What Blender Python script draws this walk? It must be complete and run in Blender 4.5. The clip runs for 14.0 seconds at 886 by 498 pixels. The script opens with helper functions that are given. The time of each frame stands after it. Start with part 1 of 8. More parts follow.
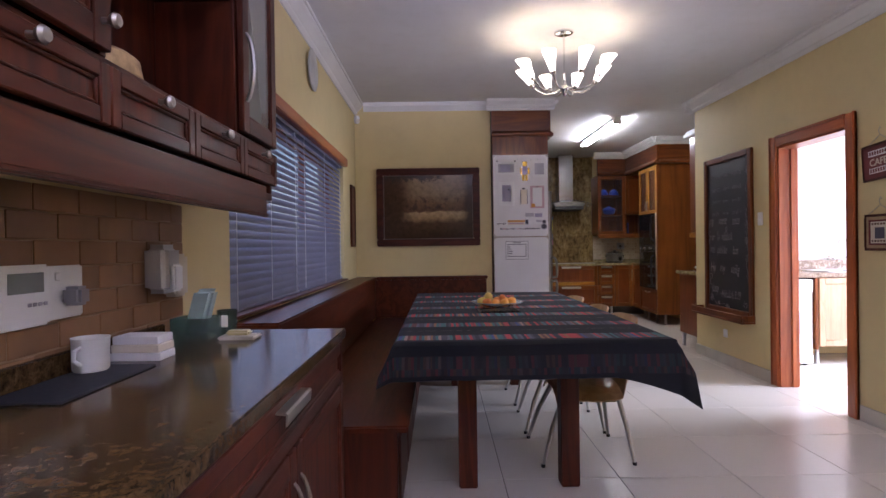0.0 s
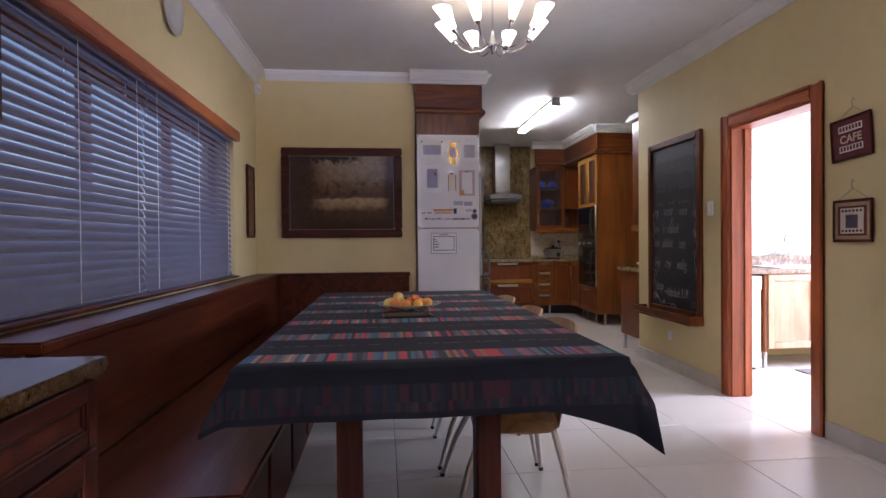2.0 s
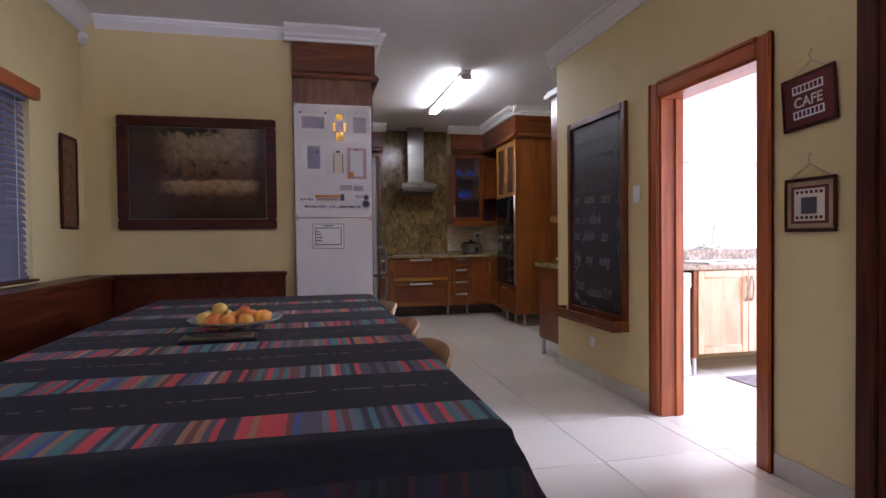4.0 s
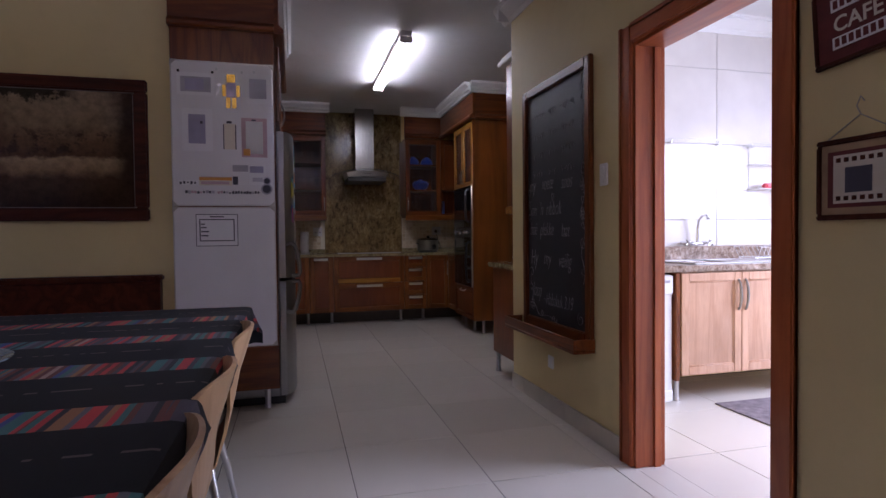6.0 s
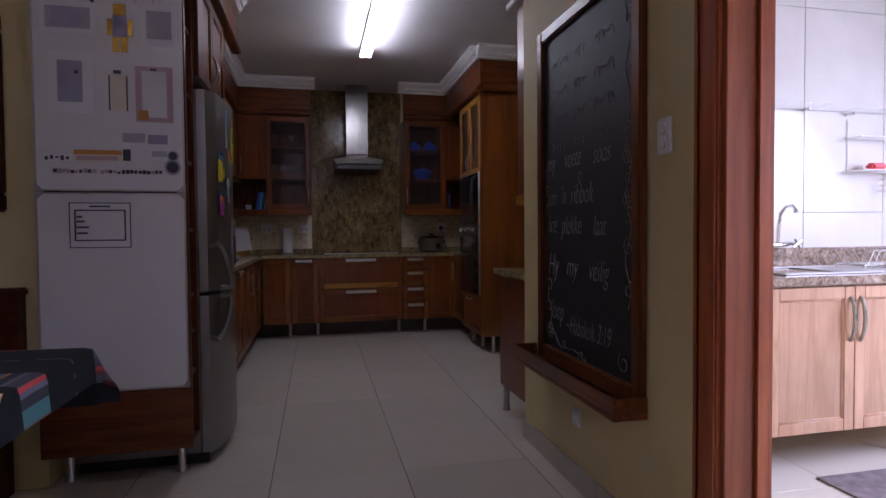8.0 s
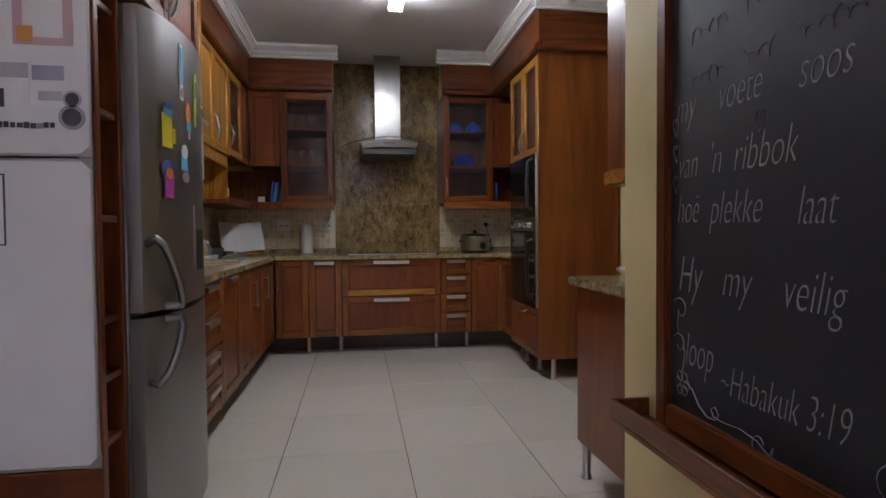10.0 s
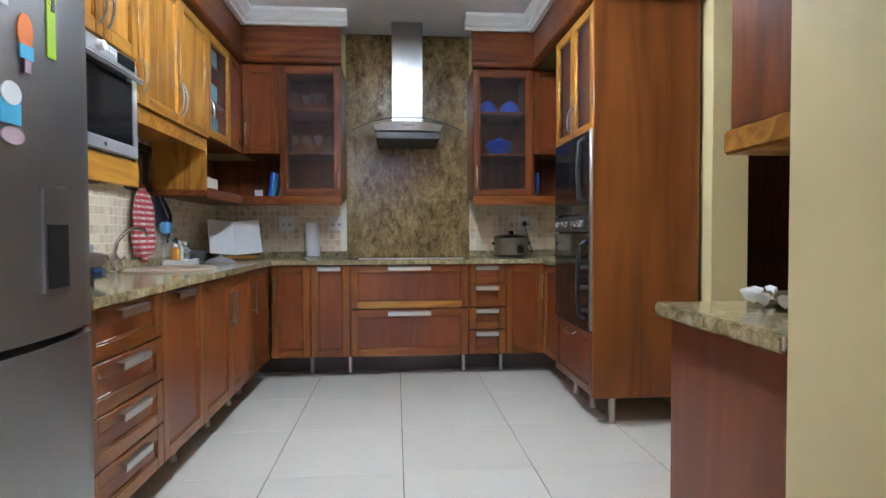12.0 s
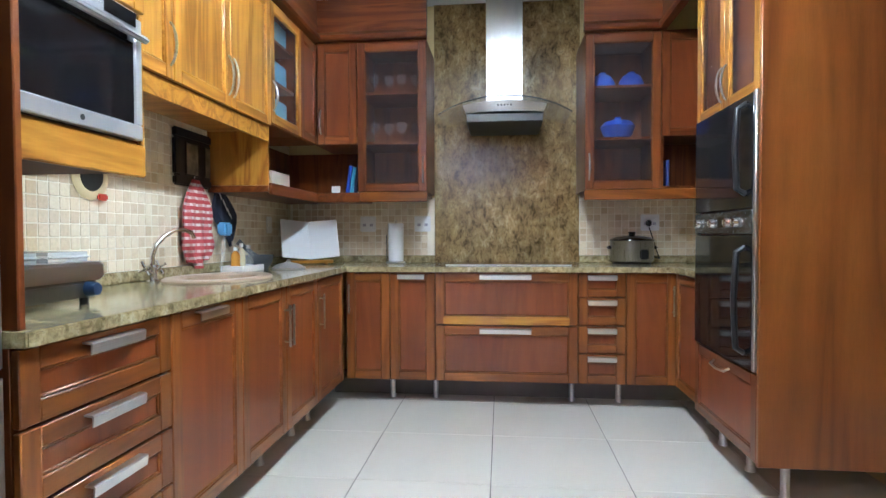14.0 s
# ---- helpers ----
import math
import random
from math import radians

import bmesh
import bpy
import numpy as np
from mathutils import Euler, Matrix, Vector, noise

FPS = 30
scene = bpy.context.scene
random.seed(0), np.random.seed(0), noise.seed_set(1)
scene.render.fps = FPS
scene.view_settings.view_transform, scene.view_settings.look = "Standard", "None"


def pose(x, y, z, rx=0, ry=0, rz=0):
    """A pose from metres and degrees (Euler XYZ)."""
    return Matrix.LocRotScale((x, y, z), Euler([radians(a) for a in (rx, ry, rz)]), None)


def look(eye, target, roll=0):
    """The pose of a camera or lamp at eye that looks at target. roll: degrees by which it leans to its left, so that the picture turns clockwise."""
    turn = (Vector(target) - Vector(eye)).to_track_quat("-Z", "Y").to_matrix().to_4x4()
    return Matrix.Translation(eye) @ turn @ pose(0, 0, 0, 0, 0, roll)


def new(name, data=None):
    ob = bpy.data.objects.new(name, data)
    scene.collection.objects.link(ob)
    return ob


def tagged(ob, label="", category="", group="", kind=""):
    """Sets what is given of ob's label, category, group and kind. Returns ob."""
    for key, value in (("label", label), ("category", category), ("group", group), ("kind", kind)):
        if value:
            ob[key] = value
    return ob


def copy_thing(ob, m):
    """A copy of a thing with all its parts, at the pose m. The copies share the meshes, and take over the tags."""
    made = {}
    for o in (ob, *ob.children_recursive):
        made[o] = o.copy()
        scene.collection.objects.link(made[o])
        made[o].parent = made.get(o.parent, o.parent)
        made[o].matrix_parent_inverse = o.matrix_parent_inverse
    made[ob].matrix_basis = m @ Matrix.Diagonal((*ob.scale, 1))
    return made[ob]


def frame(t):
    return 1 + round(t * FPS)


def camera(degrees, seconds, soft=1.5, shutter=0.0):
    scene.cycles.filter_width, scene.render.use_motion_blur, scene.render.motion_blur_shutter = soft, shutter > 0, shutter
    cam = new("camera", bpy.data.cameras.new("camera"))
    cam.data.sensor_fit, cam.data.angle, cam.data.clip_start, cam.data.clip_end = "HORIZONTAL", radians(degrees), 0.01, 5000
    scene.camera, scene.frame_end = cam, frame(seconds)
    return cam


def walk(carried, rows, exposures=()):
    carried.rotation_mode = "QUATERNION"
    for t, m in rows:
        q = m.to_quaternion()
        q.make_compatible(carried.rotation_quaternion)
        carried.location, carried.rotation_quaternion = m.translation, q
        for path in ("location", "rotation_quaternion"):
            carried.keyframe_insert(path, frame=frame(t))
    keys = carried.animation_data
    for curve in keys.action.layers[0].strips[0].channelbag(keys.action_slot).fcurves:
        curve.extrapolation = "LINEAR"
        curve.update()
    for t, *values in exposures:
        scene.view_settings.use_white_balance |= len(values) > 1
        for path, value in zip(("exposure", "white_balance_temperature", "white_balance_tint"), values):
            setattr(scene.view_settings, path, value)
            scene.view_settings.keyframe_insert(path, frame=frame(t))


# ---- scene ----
cam = camera(76.5, 14.0)
PATH = [
    (0, (0.491, 1.288, 1.208), (0.5, 3.288, 1.198), -0.8),
    (0.5, (0.523, 1.463, 1.201), (0.567, 3.462, 1.188), -0.8),
    (1, (0.576, 1.638, 1.184), (0.676, 3.635, 1.169), -0.7),
    (1.5, (0.666, 1.835, 1.167), (0.828, 3.828, 1.148), -0.5),
    (2, (0.745, 2.033, 1.155), (0.955, 4.022, 1.134), -0.5),
    (2.5, (0.845, 2.245, 1.165), (1.107, 4.228, 1.137), -0.6),
    (3, (0.94, 2.449, 1.155), (1.28, 4.419, 1.125), -0.6),
    (3.5, (1.066, 2.643, 1.141), (1.468, 4.602, 1.107), -0.6),
    (6, (1.755, 3.625, 1.109), (2.269, 5.557, 1.059), -0.6),
    (6.5, (1.905, 3.849, 1.108), (2.407, 5.784, 1.057), -0.5),
    (7, (2.023, 4.081, 1.107), (2.519, 6.018, 1.051), -0.7),
    (7.5, (2.14, 4.34, 1.109), (2.611, 6.283, 1.052), -0.7),
    (8, (2.215, 4.606, 1.109), (2.652, 6.556, 1.05), -0.5),
    (10.5, (2.426, 5.831, 1.077), (2.693, 7.812, 1.021), -0.4),
    (11, (2.491, 6.055, 1.078), (2.725, 8.04, 1.023), -0.3),
    (11.5, (2.534, 6.257, 1.073), (2.736, 8.246, 1.019), -0.3),
    (12, (2.572, 6.463, 1.074), (2.739, 8.455, 1.022), -0.2),
    (12.5, (2.599, 6.654, 1.074), (2.71, 8.65, 1.023), -0.3),
    (13, (2.629, 6.839, 1.08), (2.641, 8.838, 1.029), -0.3),
    (13.5, (2.656, 6.992, 1.075), (2.537, 8.988, 1.028), -0.3),
    (14, (2.645, 7.159, 1.085), (2.44, 9.147, 1.035), -0.2),
]
EXPOSURES = [(0, 0.3, 5950, 24), (3.5, 0.25, 5950, 24), (6.0, -0.85, 5750, 31), (8.0, -1.08, 5750, 32), (10.5, 0.55, 5950, 14), (11.5, 1.15, 5400, 11), (14, 1.84, 5150, 8)]
walk(cam, [(t, look(eye, target, roll)) for t, eye, target, roll in PATH], EXPOSURES)

# ---- world and large lights ----
world = bpy.data.worlds.new("world")
scene.world = world
world.use_nodes = True
wn = world.node_tree.nodes
sky = wn.new("ShaderNodeTexSky")
sky.sky_type = "NISHITA"
sky.sun_disc = False
sky.sun_elevation, sky.sun_rotation = radians(24), radians(120)
wn["Background"].inputs["Strength"].default_value = 0.08
world.node_tree.links.new(sky.outputs[0], wn["Background"].inputs["Color"])


def area_lamp(name, eye, target, w, h, power, color):
    data = bpy.data.lights.new(name, "AREA")
    data.shape, data.size, data.size_y, data.energy, data.color = "RECTANGLE", w, h, power, color
    ob = new(name, data)
    ob.matrix_world = look(eye, target)
    return ob


area_lamp("window_light_scullery", (6.14, 5.25, 1.65), (4.5, 5.8, -0.2), 1.6, 1.15, 235, (0.78, 0.85, 1.0))
# unseen rear lamp, tilted up and narrowed to stand in for daylight bounced upwards
area_lamp("window_light_rear", (1.9, -1.36, 1.45), (0.9, 3.5, 5.1), 1.9, 0.7, 108, (0.80, 0.79, 1.0)).data.spread = radians(64)
area_lamp("window_light_dining", (-0.54, 5.18, 1.45), (2.0, 5.18, 1.2), 2.7, 0.95, 8, (0.6, 0.68, 1.0))

# ---- materials ----


def material(name):
    m = bpy.data.materials.new(name)
    m.use_nodes = True
    nt = m.node_tree
    b = nt.nodes["Principled BSDF"]
    return m, nt, b


def ramp_node(nt, fac, stops):
    r = nt.nodes.new("ShaderNodeValToRGB")
    e = r.color_ramp.elements
    while len(e) < len(stops):
        e.new(0.5)
    for el, (p, c) in zip(e, stops):
        el.position, el.color = p, (*c, 1)
    nt.links.new(fac, r.inputs[0])
    return r.outputs[0]


def coords(nt, scale=(1, 1, 1), shift=True):
    tc = nt.nodes.new("ShaderNodeTexCoord")
    mp = nt.nodes.new("ShaderNodeMapping")
    mp.inputs["Scale"].default_value = scale
    nt.links.new(tc.outputs["Object"], mp.inputs["Vector"])
    if shift:
        oi = nt.nodes.new("ShaderNodeObjectInfo")
        mul = nt.nodes.new("ShaderNodeMath")
        mul.operation = "MULTIPLY"
        mul.inputs[1].default_value = 37.0
        nt.links.new(oi.outputs["Random"], mul.inputs[0])
        nt.links.new(mul.outputs[0], mp.inputs["Location"])
    return mp.outputs[0]


def noise_node(nt, vec, scale, detail=4, rough=0.55, distort=0.0):
    n = nt.nodes.new("ShaderNodeTexNoise")
    n.inputs["Scale"].default_value = scale
    n.inputs["Detail"].default_value = detail
    n.inputs["Roughness"].default_value = rough
    n.inputs["Distortion"].default_value = distort
    nt.links.new(vec, n.inputs["Vector"])
    return n.outputs["Fac"]


def mix_color(nt, fac, a, b, mode="MIX"):
    m = nt.nodes.new("ShaderNodeMix")
    m.data_type, m.blend_type = "RGBA", mode
    for sock, v in ((m.inputs[0], fac), (m.inputs[6], a), (m.inputs[7], b)):
        if isinstance(v, (int, float)):
            sock.default_value = v
        elif isinstance(v, tuple):
            sock.default_value = (*v, 1)
        else:
            nt.links.new(v, sock)
    return m.outputs[2]


def bump(nt, b, height, strength=0.1, dist=0.002):
    n = nt.nodes.new("ShaderNodeBump")
    n.inputs["Strength"].default_value, n.inputs["Distance"].default_value = strength, dist
    nt.links.new(height, n.inputs["Height"])
    nt.links.new(n.outputs[0], b.inputs["Normal"])


def rough_from(nt, b, fac, lo, hi):
    m = nt.nodes.new("ShaderNodeMapRange")
    m.inputs["To Min"].default_value, m.inputs["To Max"].default_value = lo, hi
    nt.links.new(fac, m.inputs["Value"])
    nt.links.new(m.outputs[0], b.inputs["Roughness"])


def wood(name, dark, mid, light, axis="z", rough=0.32, grain=1.0, coat=0.25, bands=9.0):
    """Varnished timber with cathedral figure along one axis of the object."""
    m, nt, b = material(name)
    s = {"z": (1, 1, 0.09), "x": (0.09, 1, 1), "y": (1, 0.09, 1)}[axis]
    v = coords(nt, s)
    big = noise_node(nt, v, 9.0 * grain, 3, 0.5, 0.8)
    wave = nt.nodes.new("ShaderNodeMath")
    wave.operation = "MULTIPLY"
    wave.inputs[1].default_value = bands
    nt.links.new(big, wave.inputs[0])
    sw = nt.nodes.new("ShaderNodeMath")
    sw.operation = "PINGPONG"
    sw.inputs[1].default_value = 1.0
    nt.links.new(wave.outputs[0], sw.inputs[0])
    fine = noise_node(nt, v, 170.0, 5, 0.65)
    blot = noise_node(nt, coords(nt), 2.2, 3, 0.5)
    base = ramp_node(nt, sw.outputs[0], [(0.0, dark), (0.45, mid), (1.0, light)])
    pores = ramp_node(nt, fine, [(0.38, (0.55, 0.52, 0.50)), (0.56, (1, 1, 1))])
    c = mix_color(nt, 0.18, base, pores, "MULTIPLY")
    tone = ramp_node(nt, blot, [(0.3, (0.78, 0.76, 0.74)), (0.7, (1.12, 1.1, 1.08))])
    c = mix_color(nt, 0.8, c, tone, "MULTIPLY")
    oi = nt.nodes.new("ShaderNodeObjectInfo")
    per = ramp_node(nt, oi.outputs["Random"], [(0.0, (0.86, 0.84, 0.82)), (1.0, (1.1, 1.1, 1.1))])
    c = mix_color(nt, 1.0, c, per, "MULTIPLY")
    nt.links.new(c, b.inputs["Base Color"])
    rough_from(nt, b, fine, rough - 0.06, rough + 0.12)
    b.inputs["Specular IOR Level"].default_value = 0.35
    b.inputs["Coat Weight"].default_value, b.inputs["Coat Roughness"].default_value = coat, 0.15
    bump(nt, b, fine, 0.12, 0.0008)
    return m


def plain(name, color, rough=0.5, metal=0.0, var=0.12, scale=14.0, bumpy=0.05, spec=0.5):
    """A mostly even surface with faint blotches and micro relief."""
    m, nt, b = material(name)
    v = coords(nt)
    n1, n2 = noise_node(nt, v, scale * 0.25, 3), noise_node(nt, v, scale * 6, 4)
    lo, hi = tuple(max(0, c * (1 - var)) for c in color), tuple(min(1, c * (1 + var)) for c in color)
    c = ramp_node(nt, n1, [(0.3, lo), (0.7, hi)])
    nt.links.new(c, b.inputs["Base Color"])
    b.inputs["Metallic"].default_value = metal
    b.inputs["Specular IOR Level"].default_value = spec
    rough_from(nt, b, n2, max(0.02, rough - 0.05), min(1, rough + 0.07))
    if bumpy:
        bump(nt, b, n2, bumpy, 0.001)
    return m


def glow(name, color, strength):
    m, nt, b = material(name)
    b.inputs["Base Color"].default_value = (*color, 1)
    b.inputs["Emission Color"].default_value = (*color, 1)
    b.inputs["Emission Strength"].default_value = strength
    return m


def glass(name, tint=(0.9, 0.95, 0.95), rough=0.02, alpha=0.25):
    m, nt, b = material(name)
    b.inputs["Base Color"].default_value = (*tint, 1)
    b.inputs["Roughness"].default_value = rough
    b.inputs["Alpha"].default_value = alpha
    b.inputs["Specular IOR Level"].default_value = 0.6
    return m


def granite(name, cols, scale=34.0, rough=0.12, stretch=(1, 1, 1), speckle=0.7):
    m, nt, b = material(name)
    v = coords(nt, stretch, shift=False)
    a = noise_node(nt, v, scale, 8, 0.68, 0.6)
    c = noise_node(nt, v, scale * 0.2, 4, 0.6, 1.2)
    f = noise_node(nt, v, scale * 4.0, 3, 0.6)
    col = ramp_node(nt, a, [(0.34, cols[0]), (0.45, cols[1]), (0.55, cols[2]), (0.66, cols[3])])
    tone = ramp_node(nt, c, [(0.3, (0.62, 0.6, 0.55)), (0.65, (1.15, 1.12, 1.05))])
    col = mix_color(nt, 0.9, col, tone, "MULTIPLY")
    speck = ramp_node(nt, f, [(0.36, (0.35, 0.33, 0.3)), (0.48, (1, 1, 1))])
    col = mix_color(nt, speckle, col, speck, "MULTIPLY")
    nt.links.new(col, b.inputs["Base Color"])
    rough_from(nt, b, f, rough - 0.04, rough + 0.06)
    return m


def paint(name, color, rough=0.6, relief=0.12):
    """Rolled wall paint: faint patches, roller stipple."""
    m, nt, b = material(name)
    v = coords(nt, shift=False)
    n1, n2, n3 = noise_node(nt, v, 1.1, 4), noise_node(nt, v, 260, 3), noise_node(nt, v, 9, 5)
    lo, hi = tuple(c * 0.93 for c in color), tuple(min(1, c * 1.04) for c in color)
    c = ramp_node(nt, n1, [(0.3, lo), (0.7, hi)])
    sm = ramp_node(nt, n3, [(0.25, (0.93, 0.92, 0.9)), (0.5, (1, 1, 1))])
    c = mix_color(nt, 0.6, c, sm, "MULTIPLY")
    nt.links.new(c, b.inputs["Base Color"])
    rough_from(nt, b, n3, rough - 0.06, rough + 0.08)
    bump(nt, b, n2, relief, 0.0012)
    return m


def brushed(name, color, rough, axis="x"):
    m, nt, b = material(name)
    s = {"x": (0.02, 1, 1), "z": (1, 1, 0.02)}[axis]
    n = noise_node(nt, coords(nt, s), 500, 3)
    c = ramp_node(nt, n, [(0.3, tuple(x * 0.85 for x in color)), (0.7, color)])
    nt.links.new(c, b.inputs["Base Color"])
    b.inputs["Metallic"].default_value = 1.0
    rough_from(nt, b, n, rough - 0.06, rough + 0.08)
    bump(nt, b, n, 0.05, 0.0004)
    return m


RED_D, RED_M, RED_L = (0.105, 0.024, 0.005), (0.15, 0.038, 0.007), (0.20, 0.056, 0.010)
M_WOOD_V = wood("kiaat_upright", RED_D, RED_M, RED_L, "z")
M_WOOD_H = wood("kiaat_lying", RED_D, RED_M, RED_L, "x")
M_WOOD_Y = wood("kiaat_deep", RED_D, RED_M, RED_L, "y")
M_PANEL = wood("kiaat_panel", (0.168, 0.039, 0.0075), (0.19, 0.045, 0.0088), (0.212, 0.053, 0.0105), "z", 0.34, 0.6)
# frame kiaat shifted towards gold: the lamp's sheen on the rails is in the colour
MID3 = ((0.145, 0.041, 0.007), (0.19, 0.058, 0.0088), (0.25, 0.084, 0.012))
M_MID_V = wood("kiaat_sheen_upright", *MID3, "z", 0.28)
M_MID_H = wood("kiaat_sheen_lying", *MID3, "x", 0.28)
# same kiaat as the red fronts, with the lamplight put into its golden colour
M_LIT_V = wood("kiaat_lamplit_upright", (0.25, 0.095, 0.012), (0.375, 0.165, 0.018), (0.46, 0.225, 0.03), "z", 0.3)
M_LIT_H = wood("kiaat_lamplit_lying", (0.25, 0.095, 0.012), (0.375, 0.165, 0.018), (0.46, 0.225, 0.03), "x", 0.3)
M_FIGURE = wood("kiaat_figured_panel", (0.125, 0.034, 0.006), (0.175, 0.051, 0.0085), (0.215, 0.069, 0.011), "z", 0.3, 0.36, 0.2, 7.0)
M_DARK_V = wood("mahogany_upright", (0.042, 0.0085, 0.004), (0.066, 0.0135, 0.0055), (0.090, 0.020, 0.008), "z", 0.45, 1.0, 0.03)
M_DARK_H = wood("mahogany_lying", (0.042, 0.0085, 0.004), (0.066, 0.0135, 0.0055), (0.090, 0.020, 0.008), "x", 0.45, 1.0, 0.03)
M_DARK_Y = wood("mahogany_deep", (0.042, 0.011, 0.005), (0.075, 0.020, 0.008), (0.105, 0.03, 0.012), "y", 0.4, 1.0, 0.12)
M_BENCH_Y = wood("bench_timber", (0.055, 0.011, 0.004), (0.08, 0.017, 0.0055), (0.105, 0.024, 0.008), "y", 0.36, 0.8, 0.15)
M_BENCH_H = wood("bench_timber_lying", (0.055, 0.011, 0.004), (0.08, 0.017, 0.0055), (0.105, 0.024, 0.008), "x", 0.36, 0.8, 0.15)
for m in (M_DARK_V, M_DARK_H, M_BENCH_Y, M_BENCH_H):
    m.node_tree.nodes["Principled BSDF"].inputs["Specular IOR Level"].default_value = 0.2
M_CASING = wood("door_casing_pine", (0.34, 0.078, 0.022), (0.42, 0.105, 0.030), (0.48, 0.135, 0.040), "z", 0.34, 0.8)
M_CASING_H = wood("door_casing_pine_lying", (0.34, 0.078, 0.022), (0.42, 0.105, 0.030), (0.48, 0.135, 0.040), "y", 0.34, 0.8)
M_OAK = wood("scullery_oak", (0.55, 0.32, 0.20), (0.60, 0.365, 0.235), (0.64, 0.40, 0.265), "z", 0.3)
M_PLY = wood("beech_ply", (0.52, 0.30, 0.14), (0.60, 0.37, 0.18), (0.68, 0.44, 0.23), "z", 0.35, 0.6)
M_WALL = paint("yellow_wall_paint", (0.70, 0.575, 0.29))
M_CEIL = paint("white_ceiling_paint", (0.74, 0.74, 0.74), 0.75)
M_WHITE = plain("white_gloss_paint", (0.8, 0.8, 0.79), 0.4, var=0.04)
M_GRANITE = granite("granite_gold", [(0.17, 0.14, 0.07), (0.31, 0.255, 0.135), (0.42, 0.355, 0.20), (0.52, 0.465, 0.32)], 26, 0.12, (1, 1, 1), 0.4)
M_BROWN_GRANITE = granite("granite_brown", [(0.022, 0.013, 0.006), (0.065, 0.037, 0.016), (0.10, 0.060, 0.028), (0.14, 0.092, 0.047)], 40, 0.12)
M_BROWN_GRANITE.node_tree.nodes["Principled BSDF"].inputs["Specular IOR Level"].default_value = 0.16
M_SPLASH = granite("granite_slab", [(0.085, 0.055, 0.022), (0.225, 0.152, 0.062), (0.285, 0.20, 0.088), (0.38, 0.295, 0.155)], 22, 0.16, (1, 1, 0.62), 0.55)
M_SPLASH.node_tree.nodes["Principled BSDF"].inputs["Specular IOR Level"].default_value = 0.3
M_BAR_STEEL = brushed("handle_steel", (0.36, 0.345, 0.33), 0.28, "z")
M_FRIDGE_BAR = brushed("fridge_handle_steel", (0.22, 0.215, 0.21), 0.34, "z")
M_HOOD = brushed("hood_steel", (0.36, 0.35, 0.34), 0.24, "z")
M_STEEL = brushed("brushed_steel", (0.62, 0.61, 0.60), 0.3, "x")
M_STEEL_V = brushed("brushed_steel_upright", (0.62, 0.61, 0.60), 0.3, "z")
M_FRIDGE = brushed("fridge_steel", (0.36, 0.355, 0.35), 0.38, "z")
M_CHROME = plain("chrome", (0.75, 0.75, 0.76), 0.1, 1.0, 0.03)
M_PEWTER = plain("pewter_knob", (0.42, 0.40, 0.37), 0.35, 1.0, 0.15)
M_BLACK = plain("black_plastic", (0.012, 0.012, 0.013), 0.35)
M_BLACKGLASS = plain("black_oven_glass", (0.008, 0.008, 0.009), 0.06, var=0.0, bumpy=0)
M_GROUT = plain("grout", (0.09, 0.08, 0.07), 0.9)
M_GLASS = glass("clear_glass", alpha=0.16)
M_SMOKE = glass("smoked_cabinet_glass", (0.10, 0.08, 0.08), 0.1, 0.16)


def tile_floor():
    m, nt, b = material("cream_porcelain")
    v = coords(nt)
    n1, n2, n3 = noise_node(nt, v, 2.3, 4), noise_node(nt, v, 60, 4), noise_node(nt, v, 14, 5)
    c = ramp_node(nt, n1, [(0.2, (0.715, 0.672, 0.585)), (0.8, (0.745, 0.70, 0.612))])
    c = mix_color(nt, 0.3, c, ramp_node(nt, n3, [(0.2, (0.96, 0.955, 0.95)), (0.8, (1, 1, 1))]), "MULTIPLY")
    oi = nt.nodes.new("ShaderNodeObjectInfo")
    c = mix_color(nt, 1.0, c, ramp_node(nt, oi.outputs["Random"], [(0, (0.95, 0.95, 0.94)), (1, (1.03, 1.03, 1.03))]), "MULTIPLY")
    nt.links.new(c, b.inputs["Base Color"])
    b.inputs["Roughness"].default_value = 0.27
    bump(nt, b, n2, 0.03, 0.0005)
    return m


M_TILE = tile_floor()
M_SKIRT = plain("skirting_tile", (0.56, 0.52, 0.45), 0.35, var=0.08)
M_SCTILE = plain("white_wall_tile", (0.66, 0.63, 0.59), 0.15, var=0.05, bumpy=0.02)

# ---- building helpers ----


def boxes(*bs, bevel=0.003, seg=1):
    """One bmesh out of boxes (x0, y0, z0, x1, y1, z1), with rounded edges."""
    bm = bmesh.new()
    for x0, y0, z0, x1, y1, z1 in bs:
        vs = [bm.verts.new((x, y, z)) for z in (z0, z1) for y in (y0, y1) for x in (x0, x1)]
        for f in ((0, 2, 3, 1), (4, 5, 7, 6), (0, 1, 5, 4), (2, 6, 7, 3), (0, 4, 6, 2), (1, 3, 7, 5)):
            bm.faces.new([vs[i] for i in f])
    if bevel:
        bmesh.ops.bevel(bm, geom=list(bm.edges), offset=bevel, segments=seg, affect="EDGES", clamp_overlap=True)
    return bm


